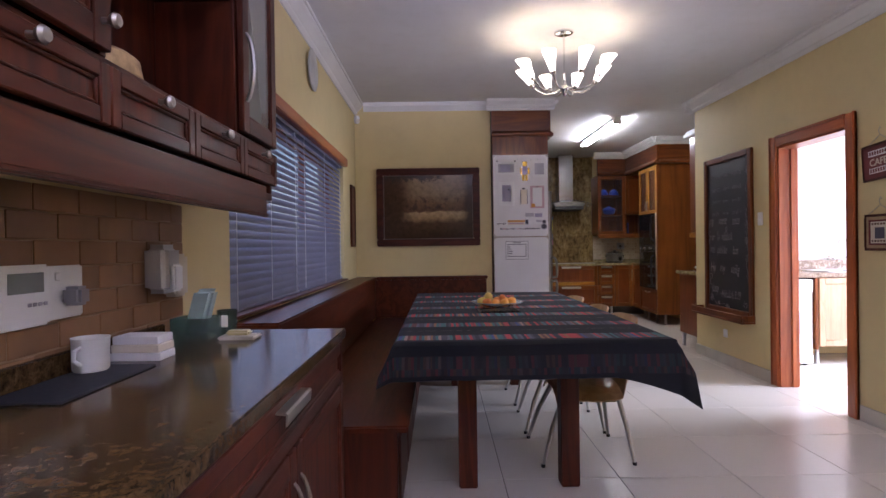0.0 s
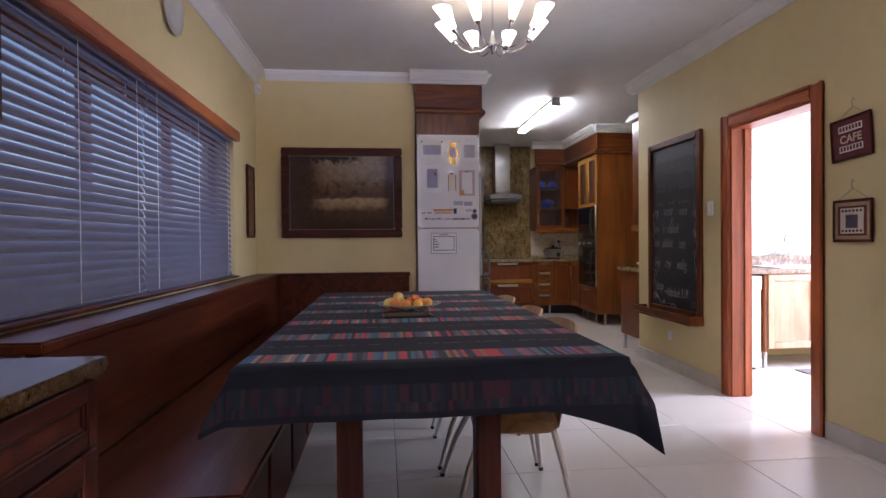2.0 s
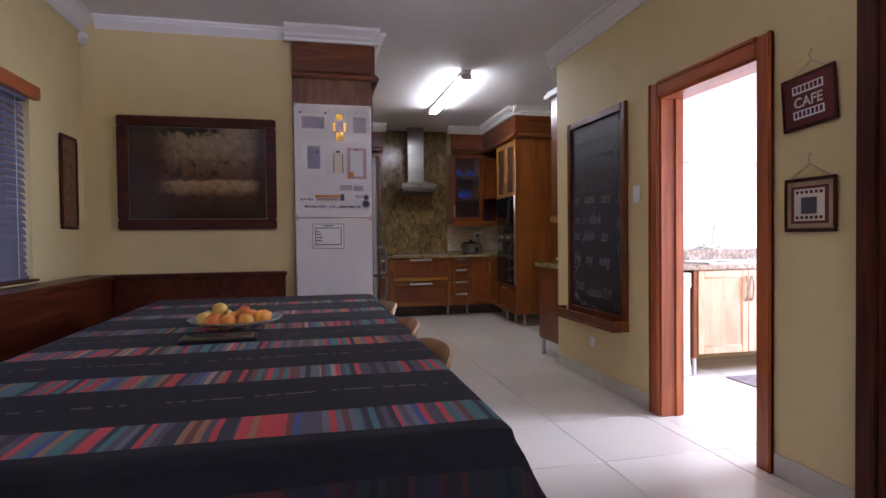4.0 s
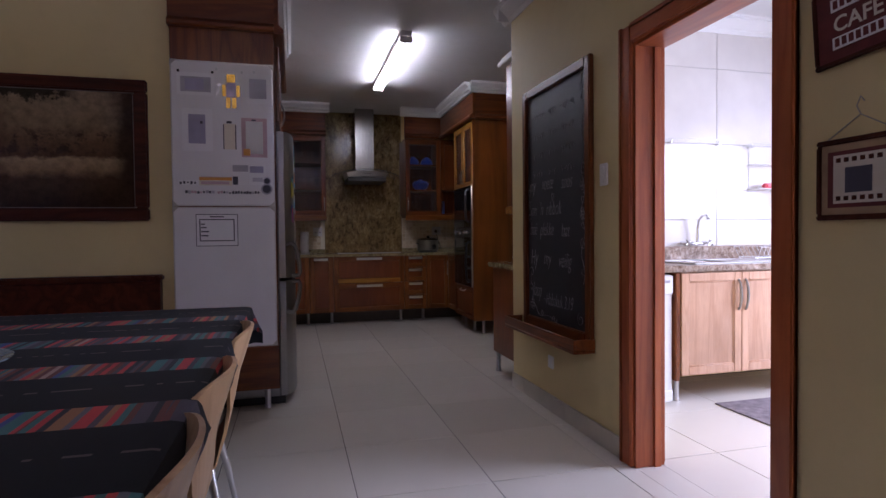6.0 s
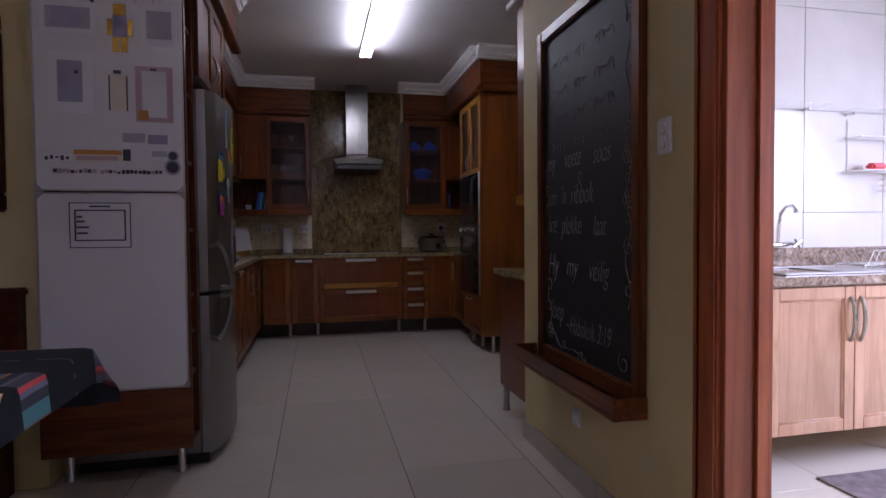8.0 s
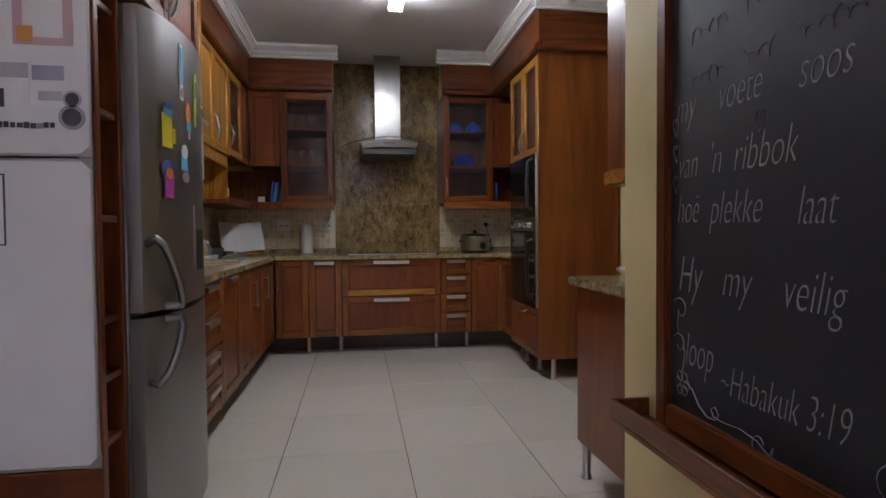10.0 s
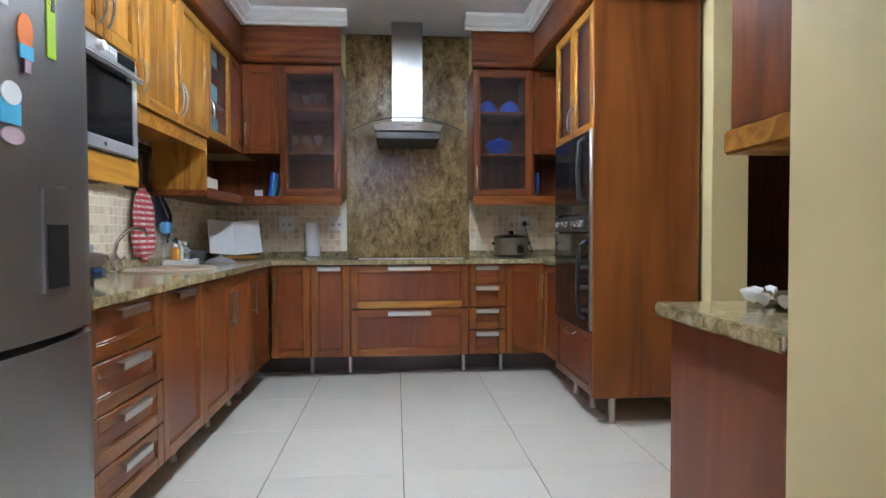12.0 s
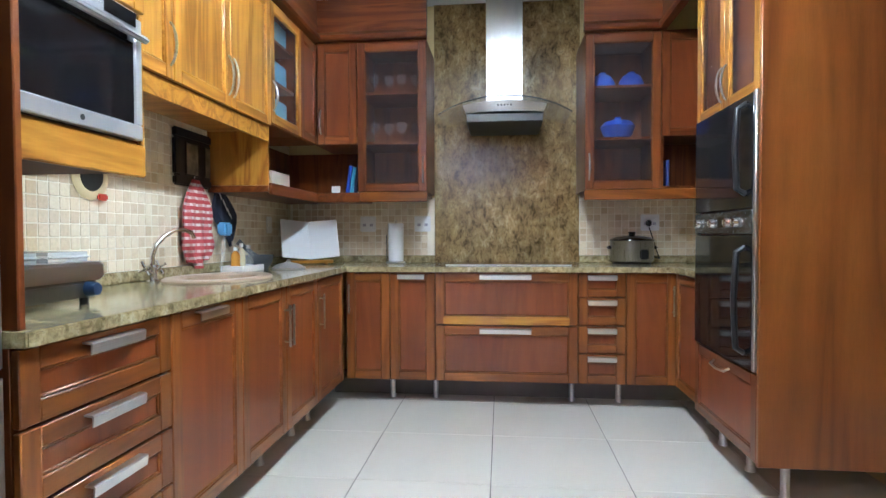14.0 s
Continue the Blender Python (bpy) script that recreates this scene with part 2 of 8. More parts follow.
def tube(bm, pts, r, n=10, cap=True, flat=1.0):
    """Sweep a round section along points; r may be a list."""
    pts = [Vector(p) for p in pts]
    rs = r if isinstance(r, (list, tuple)) else [r] * len(pts)
    rings = []
    side = None
    for i, p in enumerate(pts):
        d = (pts[min(i + 1, len(pts) - 1)] - pts[max(i - 1, 0)]).normalized()
        if side is None:
            side = d.orthogonal().normalized()
        side = (side - d * side.dot(d)).normalized()
        up = d.cross(side)
        rings.append([bm.verts.new(p + rs[i] * (math.cos(a) * side + flat * math.sin(a) * up)) for a in (2 * math.pi * k / n for k in range(n))])
    for a, b in zip(rings, rings[1:]):
        for k in range(n):
            bm.faces.new((a[k], a[(k + 1) % n], b[(k + 1) % n], b[k]))
    if cap:
        bm.faces.new(rings[0][::-1])
        bm.faces.new(rings[-1])
    return bm


def lathe(bm, prof, n=24, at=(0, 0, 0), sx=1.0, sy=1.0):
    """Turn a profile of (radius, height) about the upright axis."""
    rings = []
    for r, z in prof:
        if r < 1e-5:
            rings.append([bm.verts.new((at[0], at[1], at[2] + z))])
        else:
            rings.append([bm.verts.new((at[0] + sx * r * math.cos(a), at[1] + sy * r * math.sin(a), at[2] + z)) for a in (2 * math.pi * k / n for k in range(n))])
    for a, b in zip(rings, rings[1:]):
        for k in range(n):
            j = (k + 1) % n
            if len(a) == 1 and len(b) == 1:
                continue
            if len(a) == 1:
                bm.faces.new((a[0], b[j], b[k]))
            elif len(b) == 1:
                bm.faces.new((a[k], a[j], b[0]))
            else:
                bm.faces.new((a[k], a[j], b[j], b[k]))
    return bm


def extrude_profile(bm, prof, axis, a, b):
    """A profile of (out, up) pairs drawn along x or y from a to b. Returns bm."""
    def at(o, u, t):
        return (t, o, u) if axis == "x" else (o, t, u)
    r0 = [bm.verts.new(at(o, u, a)) for o, u in prof]
    r1 = [bm.verts.new(at(o, u, b)) for o, u in prof]
    n = len(prof)
    for k in range(n):
        bm.faces.new((r0[k], r0[(k + 1) % n], r1[(k + 1) % n], r1[k]))
    bm.faces.new(r0[::-1])
    bm.faces.new(r1)
    bmesh.ops.recalc_face_normals(bm, faces=list(bm.faces))
    return bm


def finish(bm, name, mat, angle=38):
    bmesh.ops.recalc_face_normals(bm, faces=list(bm.faces))
    for f in bm.faces:
        f.smooth = True
    for e in bm.edges:
        e.smooth = len(e.link_faces) == 2 and e.calc_face_angle(0) < radians(angle)
    me = bpy.data.meshes.new(name)
    bm.to_mesh(me)
    bm.free()
    me.materials.append(mat)
    return me


def part(name, bm, mat, parent, label="", m=None):
    ob = new(name, finish(bm, name, mat))
    ob.parent = parent
    if m is not None:
        ob.matrix_basis = m
    return tagged(ob, label) if label else ob


def thing(name, x, y, z, label, category, rz=0, group=""):
    ob = new(name)
    ob.empty_display_size = 0.05
    ob.matrix_basis = pose(x, y, z, 0, 0, rz)
    return tagged(ob, label, category, group)


def solid(name, bm, mat, label, category, x=0, y=0, z=0, rz=0, group="", kind=""):
    ob = new(name, finish(bm, name, mat))
    ob.matrix_basis = pose(x, y, z, 0, 0, rz)
    return tagged(ob, label, category, group, kind)


def structure(name, bm, mat, label, category):
    return tagged(new(name, finish(bm, name, mat)), label, category, "", "structure")


# ---- the large structure ----
CEIL = 2.755
floor = structure("floor", boxes((-0.8, -1.9, -0.12, 6.6, 11.5, -0.003), bevel=0), M_GROUT, "large cream porcelain floor tiles with dark joints", "floor")
structure("ceiling", boxes((-0.8, -1.9, CEIL, 6.6, 11.5, CEIL + 0.12), bevel=0), M_CEIL, "smooth white painted ceiling", "ceiling")

WIN = (3.72, 6.60, 0.90, 1.98)
structure("wall_west", boxes((-0.66, -1.8, 0, -0.42, WIN[0], CEIL), (-0.66, WIN[1], 0, -0.42, 7.6, CEIL), (-0.66, WIN[0], 0, -0.42, WIN[1], WIN[2]),
                             (-0.66, WIN[0], WIN[3], -0.42, WIN[1], CEIL), bevel=0), M_WALL, "yellow painted wall with a wide blind-covered window", "wall")
structure("wall_north_dining", boxes((-0.42, 7.375, 0, 1.05, 7.6, CEIL), bevel=0), M_WALL, "yellow painted end wall behind the table", "wall")
structure("wall_west_kitchen", boxes((0.85, 7.6, 0, 1.05, 11.45, CEIL), bevel=0), M_WALL, "yellow painted kitchen side wall", "wall")
structure("wall_north_kitchen", boxes((1.05, 11.28, 0, 4.5, 11.45, CEIL), bevel=0), M_WALL, "yellow painted kitchen end wall", "wall")
structure("wall_east_kitchen", boxes((4.29, 9.40, 0, 4.5, 11.28, CEIL), bevel=0.004), M_WALL, "yellow painted wall end beside the oven unit", "wall")
DOOR = (5.135, 5.945, 1.995)
structure("wall_east", boxes((3.30, DOOR[1], 0, 3.445, 7.28, CEIL), (3.30, 7.28, 0, 3.445, 7.45, CEIL), (3.30, -1.8, 0, 3.445, DOOR[0], CEIL), (3.30, DOOR[0], DOOR[2], 3.445, DOOR[1], CEIL), bevel=0),
          M_WALL, "yellow painted wall with a doorway and chalkboard", "wall")
structure("wall_north_scullery", boxes((3.445, 7.30, 0, 6.4, 7.45, CEIL), bevel=0), M_WALL, "yellow wall between scullery and kitchen", "wall")
SW = (4.7, 6.4, 1.05, 2.25)
structure("wall_east_scullery", boxes((6.2, 3.3, 0, 6.4, SW[0], CEIL), (6.2, SW[1], 0, 6.4, 7.3, CEIL), (6.2, SW[0], 0, 6.4, SW[1], SW[2]), (6.2, SW[0], SW[3], 6.4, SW[1], CEIL), bevel=0),
          M_CEIL, "white scullery wall with a bright window", "wall")
structure("wall_south_scullery", boxes((3.445, 3.3, 0, 6.2, 3.5, CEIL), bevel=0), M_CEIL, "plain white scullery wall", "wall")
RW = (0.9, 2.9, 1.2, 2.3)
structure("wall_south", boxes((-0.66, -1.8, 0, RW[0], -1.6, CEIL), (RW[1], -1.8, 0, 3.445, -1.6, CEIL), (RW[0], -1.8, 0, RW[1], -1.6, RW[2]), (RW[0], -1.8, RW[3], RW[1], -1.6, CEIL), bevel=0),
          M_WALL, "yellow painted wall with a large window", "wall")
structure("wall_east_passage", boxes((6.2, 7.45, 0, 6.4, 10.6, CEIL), bevel=0), M_WALL, "plain yellow passage wall", "wall")
PD = (4.78, 5.72, 2.03)
structure("wall_north_passage", boxes((4.5, 10.4, 0, PD[0], 10.6, CEIL), (PD[1], 10.4, 0, 6.2, 10.6, CEIL), (PD[0], 10.4, PD[2], PD[1], 10.6, CEIL), bevel=0), M_WALL, "yellow passage wall with a dark doorway", "wall")
structure("wall_back_passage", boxes((4.5, 11.3, 0, 6.4, 11.4, CEIL), (6.3, 10.6, 0, 6.4, 11.3, CEIL), bevel=0), M_WALL, "plain wall closing the passage room", "wall")

# ---- trim, doors and windows ----
CORNICE = [(0, 0), (0.012, 0), (0.03, 0.02), (0.03, 0.03), (0.055, 0.055), (0.085, 0.085), (0.085, 0.10), (0.10, 0.10), (0.10, 0.12), (0, 0.12)]


def cornice(axis, a, b, at, side, name="cornice"):
    """White plaster cornice along x or y, standing out to side (+1 or -1) from the wall face."""
    bm = extrude_profile(bmesh.new(), [(at + side * o, CEIL - 0.12 + u) for o, u in CORNICE], axis, a, b)
    return structure(name, bm, M_WHITE, "white moulded plaster cornice under the ceiling", "cornice")


cornice("y", -1.6, 7.41, -0.42, 1)
cornice("x", -0.32, 1.05, 7.41, -1)
cornice("y", -1.6, 7.55, 3.30, -1)
cornice("x", 3.20, 4.6, 7.45, 1)
cornice("x", -0.42, 3.30, -1.6, 1)
cornice("x", 3.445, 6.2, 7.29, -1)
cornice("y", 3.5, 7.2, 6.2, -1)


def skirting(axis, a, b, at, side, step=0.6):
    """Skirting of cut floor tiles, one piece each."""
    root = structure("baseboard", boxes((at, a, 0, at + side * 0.004, b, 0.1) if axis == "y" else (a, at, 0, b, at + side * 0.004, 0.1), bevel=0), M_GROUT, "skirting of cream floor tile", "skirting")
    t = a
    while t < b - 0.01:
        e = min(t + step, b)
        lo, hi = sorted((at + side * 0.002, at + side * 0.014))
        bx = (lo, t + 0.0015, 0.001, hi, e - 0.0015, 0.105) if axis == "y" else (t + 0.0015, lo, 0.001, e - 0.0015, hi, 0.105)
        part("tile", boxes(bx, bevel=0.002), M_SKIRT, root)
        t = e
    return root


skirting("y", 6.035, 7.45, 3.30, -1)
skirting("y", 4.63, 5.04, 3.30, -1)
skirting("x", 4.302, 4.5, 9.40, -1)
skirting("y", 9.402, 9.52, 4.29, -1)


def door_lining(name, y0, y1, top, x0, x1, label):
    """Timber lining and casings of an opening in a wall that runs along y."""
    root = structure(name, boxes((x0 - 0.006, y1 - 0.022, 0, x1 + 0.006, y1, top), (x0 - 0.006, y0, 0, x1 + 0.006, y0 + 0.022, top), bevel=0.003), M_CASING, label, "door frame")
    part("lintel", boxes((x0 - 0.006, y0 + 0.022, top - 0.022, x1 + 0.006, y1 - 0.022, top), bevel=0.003), M_CASING_H, root)
    part("stop", boxes((x0 + 0.09, y1 - 0.034, 0, x0 + 0.125, y1 - 0.022, top - 0.022), (x0 + 0.09, y0 + 0.022, 0, x0 + 0.125, y0 + 0.034, top - 0.022), bevel=0.002), M_CASING, root)
    for xa, xb in ((x0 - 0.024, x0), (x1, x1 + 0.024)):
        for ya, yb in ((y1 - 0.005, y1 + 0.085), (y0 - 0.085, y0 + 0.005)):
            bm = boxes((xa, ya, 0, xb, yb, top + 0.08), (xa - 0.006 if xa < x0 else xa, yb - 0.022 if ya > y0 + 0.3 else ya, 0, xb if xa < x0 else xb + 0.006, yb if ya > y0 + 0.3 else ya + 0.022, top + 0.086), bevel=0.006, seg=2)
            part("casing", bm, M_CASING, root)
        part("casing_head", boxes((xa, y0 + 0.005, top - 0.005, xb, y1 - 0.005, top + 0.08), (xa - 0.006 if xa < x0 else xa, y0 + 0.005, top + 0.06, xb if xa < x0 else xb + 0.006, y1 - 0.005, top + 0.086), bevel=0.006, seg=2), M_CASING_H, root)
    return root


door_lining("door_1", DOOR[0], DOOR[1], DOOR[2], 3.30, 3.445, "open doorway with reddish varnished pine lining and casings")

# dark closed door near the start of the room
d2 = structure("door_2", boxes((3.272, 4.54, 0, 3.299, 4.625, 2.09), (3.272, 3.56, 0, 3.299, 3.645, 2.09), (3.272, 3.645, 2.005, 3.299, 4.54, 2.09), bevel=0.005, seg=2), M_DARK_V, "dark varnished timber door in its frame, closed", "door")
part("leaf", boxes((3.284, 3.647, 0.008, 3.299, 4.538, 2.003), bevel=0.003), M_DARK_V, d2)
for z0, z1 in ((0.15, 0.8), (0.95, 1.9)):
    for y0, y1 in ((3.75, 4.05), (4.14, 4.44)):
        part("panel", boxes((3.278, y0, z0, 3.2838, y1, z1), bevel=0.005), M_DARK_V, d2)

# passage door frame and half-open dark door behind it
pd = structure("door_3", boxes((PD[0] - 0.08, 10.376, 0, PD[0] + 0.012, 10.399, 2.11), (PD[1] - 0.012, 10.376, 0, PD[1] + 0.08, 10.399, 2.11), (PD[0] + 0.012, 10.376, 2.018, PD[1] - 0.012, 10.399, 2.11), bevel=0.005, seg=2),
               M_DARK_V, "dark varnished door frame around an unlit passage", "door frame")
part("leaf", boxes((5.66, 10.41, 0.01, 5.70, 11.2, 2.0), bevel=0.003), M_DARK_V, pd)

# dining window, frame, pane and pelmet
win = structure("window_1", boxes((-0.60, WIN[0], WIN[2], -0.55, WIN[0] + 0.05, WIN[3]), (-0.60, WIN[1] - 0.05, WIN[2], -0.55, WIN[1], WIN[3]), (-0.60, WIN[0] + 0.05, WIN[2], -0.55, WIN[1] - 0.05, WIN[2] + 0.05),
                                  (-0.60, WIN[0] + 0.05, WIN[3] - 0.05, -0.55, WIN[1] - 0.05, WIN[3]), (-0.60, 4.66, WIN[2] + 0.05, -0.55, 4.71, WIN[3] - 0.05), (-0.60, 5.62, WIN[2] + 0.05, -0.55, 5.67, WIN[3] - 0.05), bevel=0.004),
                M_CASING, "wide timber window behind a closed venetian blind", "window")
for a, b in ((3.77, 4.66), (4.71, 5.62), (5.67, 6.55)):
    pane = part("pane", boxes((-0.578, a, WIN[2] + 0.05, -0.572, b, WIN[3] - 0.05), bevel=0), M_GLASS, win)
    pane.visible_shadow = False
part("head_board", boxes((-0.50, WIN[0] - 0.06, WIN[3] - 0.005, -0.385, WIN[1] + 0.07, WIN[3] + 0.075), bevel=0.006, seg=2), M_CASING_H, win, "reddish varnished timber head board")
part("sill_board", boxes((-0.545, WIN[0], WIN[2] + 0.0005, -0.385, WIN[1], WIN[2] + 0.016), bevel=0.004), M_BENCH_Y, win, "dark red varnished sill board")
M_SLAT = plain("blue_grey_slat", (0.15, 0.15, 0.21), 0.42, var=0.08)
BLINDS = ((WIN[0] + 0.015, 4.985), (5.0, WIN[1] - 0.012))
for a, b in BLINDS:
    bl = thing("venetian_blind", -0.455, a, WIN[2] + 0.018, "closed blue-grey venetian blind hanging in the window", "blind", group="window blinds")
    n = 25
    me = None
    for k in range(n):
        z = 0.035 + k * 0.0405
        if me is None:
            bm = bmesh.new()
            w = 0.025
            prof = [(-w, -0.001), (-w * 0.5, 0.0035), (0, 0.005), (w * 0.5, 0.0035), (w, -0.001), (w * 0.5, 0.002), (0, 0.0033), (-w * 0.5, 0.002)]
            extrude_profile(bm, prof, "y", 0, b - a)
            me = finish(bm, "slat", M_SLAT, 60)
        s = new("slat", me)
        s.parent = bl
        s.matrix_basis = pose(0, 0, z, 0, 58 + random.uniform(-2.5, 2.5), 0)
    part("bottom_rail", boxes((-0.022, 0, 0, 0.022, b - a, 0.014), bevel=0.003), M_SLAT, bl)
    part("head_rail", boxes((-0.028, 0, 1.035, 0.028, b - a, 1.058), bevel=0.003), M_SLAT, bl)
    for f in (0.08, 0.5, 0.92):
        bm = bmesh.new()
        tube(bm, [(0.026, f * (b - a), 0.01), (0.026, f * (b - a), 1.04)], 0.0016, 5)
        tube(bm, [(-0.026, f * (b - a), 0.01), (-0.026, f * (b - a), 1.04)], 0.0016, 5)
        part("cord", bm, M_WHITE, bl)

# windows behind and beside the walk
rw = structure("window_2", boxes((RW[0], -1.74, RW[2], RW[0] + 0.05, -1.69, RW[3]), (RW[1] - 0.05, -1.74, RW[2], RW[1], -1.69, RW[3]), (RW[0] + 0.05, -1.74, RW[2], RW[1] - 0.05, -1.69, RW[2] + 0.05), (RW[0] + 0.05, -1.74, RW[3] - 0.05, RW[1] - 0.05, -1.69, RW[3]), (1.87, -1.74, RW[2] + 0.05, 1.92, -1.69, RW[3] - 0.05), bevel=0.004), M_CASING, "large timber window at the start of the room", "window")
for a, b in ((RW[0] + 0.05, 1.87), (1.92, RW[1] - 0.05)):
    part("pane", boxes((a, -1.718, RW[2] + 0.05, b, -1.712, RW[3] - 0.05), bevel=0), M_GLASS, rw).visible_shadow = False
sw = structure("window_3", boxes((6.29, SW[0], SW[2], 6.34, SW[0] + 0.05, SW[3]), (6.29, SW[1] - 0.05, SW[2], 6.34, SW[1], SW[3]), (6.29, SW[0] + 0.05, SW[2], 6.34, SW[1] - 0.05, SW[2] + 0.05), (6.29, SW[0] + 0.05, SW[3] - 0.05, 6.34, SW[1] - 0.05, SW[3]), bevel=0.004), M_WHITE, "bright scullery window with a white frame", "window")
part("pane", boxes((6.312, SW[0] + 0.05, SW[2] + 0.05, 6.318, SW[1] - 0.05, SW[3] - 0.05), bevel=0), M_GLASS, sw).visible_shadow = False

# ---- cabinet kit ----


def bow_handle(parent, x, z0, z1, y=-0.021, r=0.006, name="handle"):
    """An upright arched pull."""
    bm = bmesh.new()
    pts = [(x, y, z0)] + [(x, y - 0.026 * math.sin(math.pi * t) ** 0.6, z0 + (z1 - z0) * t) for t in (0.06, 0.15, 0.3, 0.5, 0.7, 0.85, 0.94)] + [(x, y, z1)]
    tube(bm, pts, [r * 0.8, r * 0.85, r * 0.85, r, r * 1.05, r, r * 0.85, r * 0.85, r * 0.8], 8)
    return part(name, bm, M_BAR_STEEL, parent, "brushed steel bow handle")


def bar_handle(parent, x, z0, z1, y=-0.021, r=0.0055):
    """A straight upright rod on two short posts."""
    bm = bmesh.new()
    tube(bm, [(x, y - 0.028, z0 - 0.012), (x, y - 0.028, z1 + 0.012)], r, 10)
    for z in (z0 + 0.012, z1 - 0.012):
        tube(bm, [(x, y, z), (x, y - 0.028, z)], r * 0.75, 8)
    return part("handle", bm, M_BAR_STEEL, parent, "straight steel rod handle")


def strip_handle(parent, x0, x1, z, y=-0.021, h=0.03, name="handle"):
    """A flat steel strip with a folded top, screwed to the front."""
    bm = bmesh.new()
    prof = [(y, z), (y - 0.022, z), (y - 0.027, z - 0.004), (y - 0.024, z - h), (y - 0.021, z - h), (y - 0.022, z - 0.006), (y, z - 0.004)]
    extrude_profile(bm, prof, "x", x0, x1)
    return part(name, bm, M_STEEL, parent, "flat brushed steel handle")


def knob(parent, x, z, y=-0.021, r=0.015):
    bm = bmesh.new()
    tube(bm, [(x, y, z), (x, y - 0.012, z), (x, y - 0.016, z), (x, y - 0.024, z), (x, y - 0.031, z), (x, y - 0.034, z)], [r * 0.45, r * 0.4, r * 0.7, r, r * 0.75, r * 0.2], 14)
    return part("knob", bm, M_PEWTER, parent, "round pewter knob")


def front(parent, name, x0, x1, z0, z1, rail=0.055, mats=None, glassy=None, inset=0.010):
    """A framed front standing 20 mm proud of the carcass, with a sunk panel or pane."""
    fv, fh, pm = mats or (M_WOOD_V, M_WOOD_H, M_PANEL)
    g = 0.0015
    x0, x1, z0, z1 = x0 + g, x1 - g, z0 + g, z1 - g
    rz = min(rail, (z1 - z0) * 0.3)
    d = part(name, boxes((x0, -0.021, z0, x0 + rail, -0.001, z1), bevel=0.003), fv, parent)
    part("stile", boxes((x1 - rail, -0.021, z0, x1, -0.001, z1), bevel=0.003), fv, d)
    part("rail", boxes((x0 + rail, -0.0205, z1 - rz, x1 - rail, -0.001, z1), bevel=0.003), fh, d)
    part("rail", boxes((x0 + rail, -0.0205, z0, x1 - rail, -0.001, z0 + rz), bevel=0.003), fh, d)
    a, b, c, e = x0 + rail, x1 - rail, z0 + rz, z1 - rz
    m = 0.008
    bm = bmesh.new()
    for u0, u1, w0, w1 in ((a, a + m, c, e), (b - m, b, c, e), (a + m, b - m, c, c + m), (a + m, b - m, e - m, e)):
        bm2 = boxes((u0, -0.0165, w0, u1, -0.004, w1), bevel=0.003)
        tmp = bpy.data.meshes.new("tmp")
        bm2.to_mesh(tmp)
        bm2.free()
        bm.from_mesh(tmp)
        bpy.data.meshes.remove(tmp)
    part("bead", bm, fh, d)
    if glassy:
        part("pane", boxes((a + 0.002, -0.010, c + 0.002, b - 0.002, -0.006, e - 0.002), bevel=0), glassy, d, "smoked glass pane").visible_shadow = False
    else:
        part("panel", boxes((a + 0.0005, -0.0205 + inset, c + 0.0005, b - 0.0005, -0.003, e - 0.0005), bevel=0.002), pm, d)
    return d


def foot(parent, x, y, h=0.16, r=0.018, mat=None):
    bm = bmesh.new()
    lathe(bm, [(0, 0), (r * 1.35, 0), (r * 1.35, 0.012), (r, 0.02), (r, h - 0.012), (r * 1.5, h - 0.01), (r * 1.5, h), (0, h)], 14, (x, y, 0))
    return part("leg", bm, mat or M_STEEL_V, parent, "brushed steel leg")


def carcass(parent, w, d, z0, z1, open_front=(), mat=None, t=0.018):
    """Side, bottom, top and back boards; closed when no opening is needed."""
    mat = mat or M_WOOD_V
    return part("body", boxes((0, 0, z0, t, d, z1), (w - t, 0, z0, w, d, z1), (t, 0, z0, w - t, d, z0 + t), (t, 0, z1 - t, w - t, d, z1), (t, d - 0.008, z0 + t, w - t, d, z1 - t), bevel=0.0015), mat, parent)


WOOD3 = (M_WOOD_V, M_WOOD_H, M_PANEL)
# fronts in the lamplit tone of the same timber
LIT3 = (M_LIT_V, M_LIT_H, M_LIT_V)

# ---- kitchen ----
TOP = 0.885
ZB = 0.16


def base_unit(name, x, y, rz, w, d, label, fronts, feet=(), group="kitchen base units", mat=None):
    u = thing(name, x, y, 0, label, "cabinet", rz, group)
    carcass(u, w, d, ZB, TOP - 0.035, mat=mat)
    for f in fronts:
        kind, x0, x1, z0, z1, hand = f
        dd = front(u, kind, x0, x1, z0, z1, mats=(M_MID_V, M_MID_H, M_PANEL))
        if hand and hand[0] == "strip":
            strip_handle(dd, hand[1], hand[2], hand[3])
        elif hand:
            bar_handle(dd, hand[1], hand[2], hand[3])
    for fx, fy in feet:
        foot(u, fx, fy, ZB)
    return u


ZT = TOP - 0.037
YF = 10.70
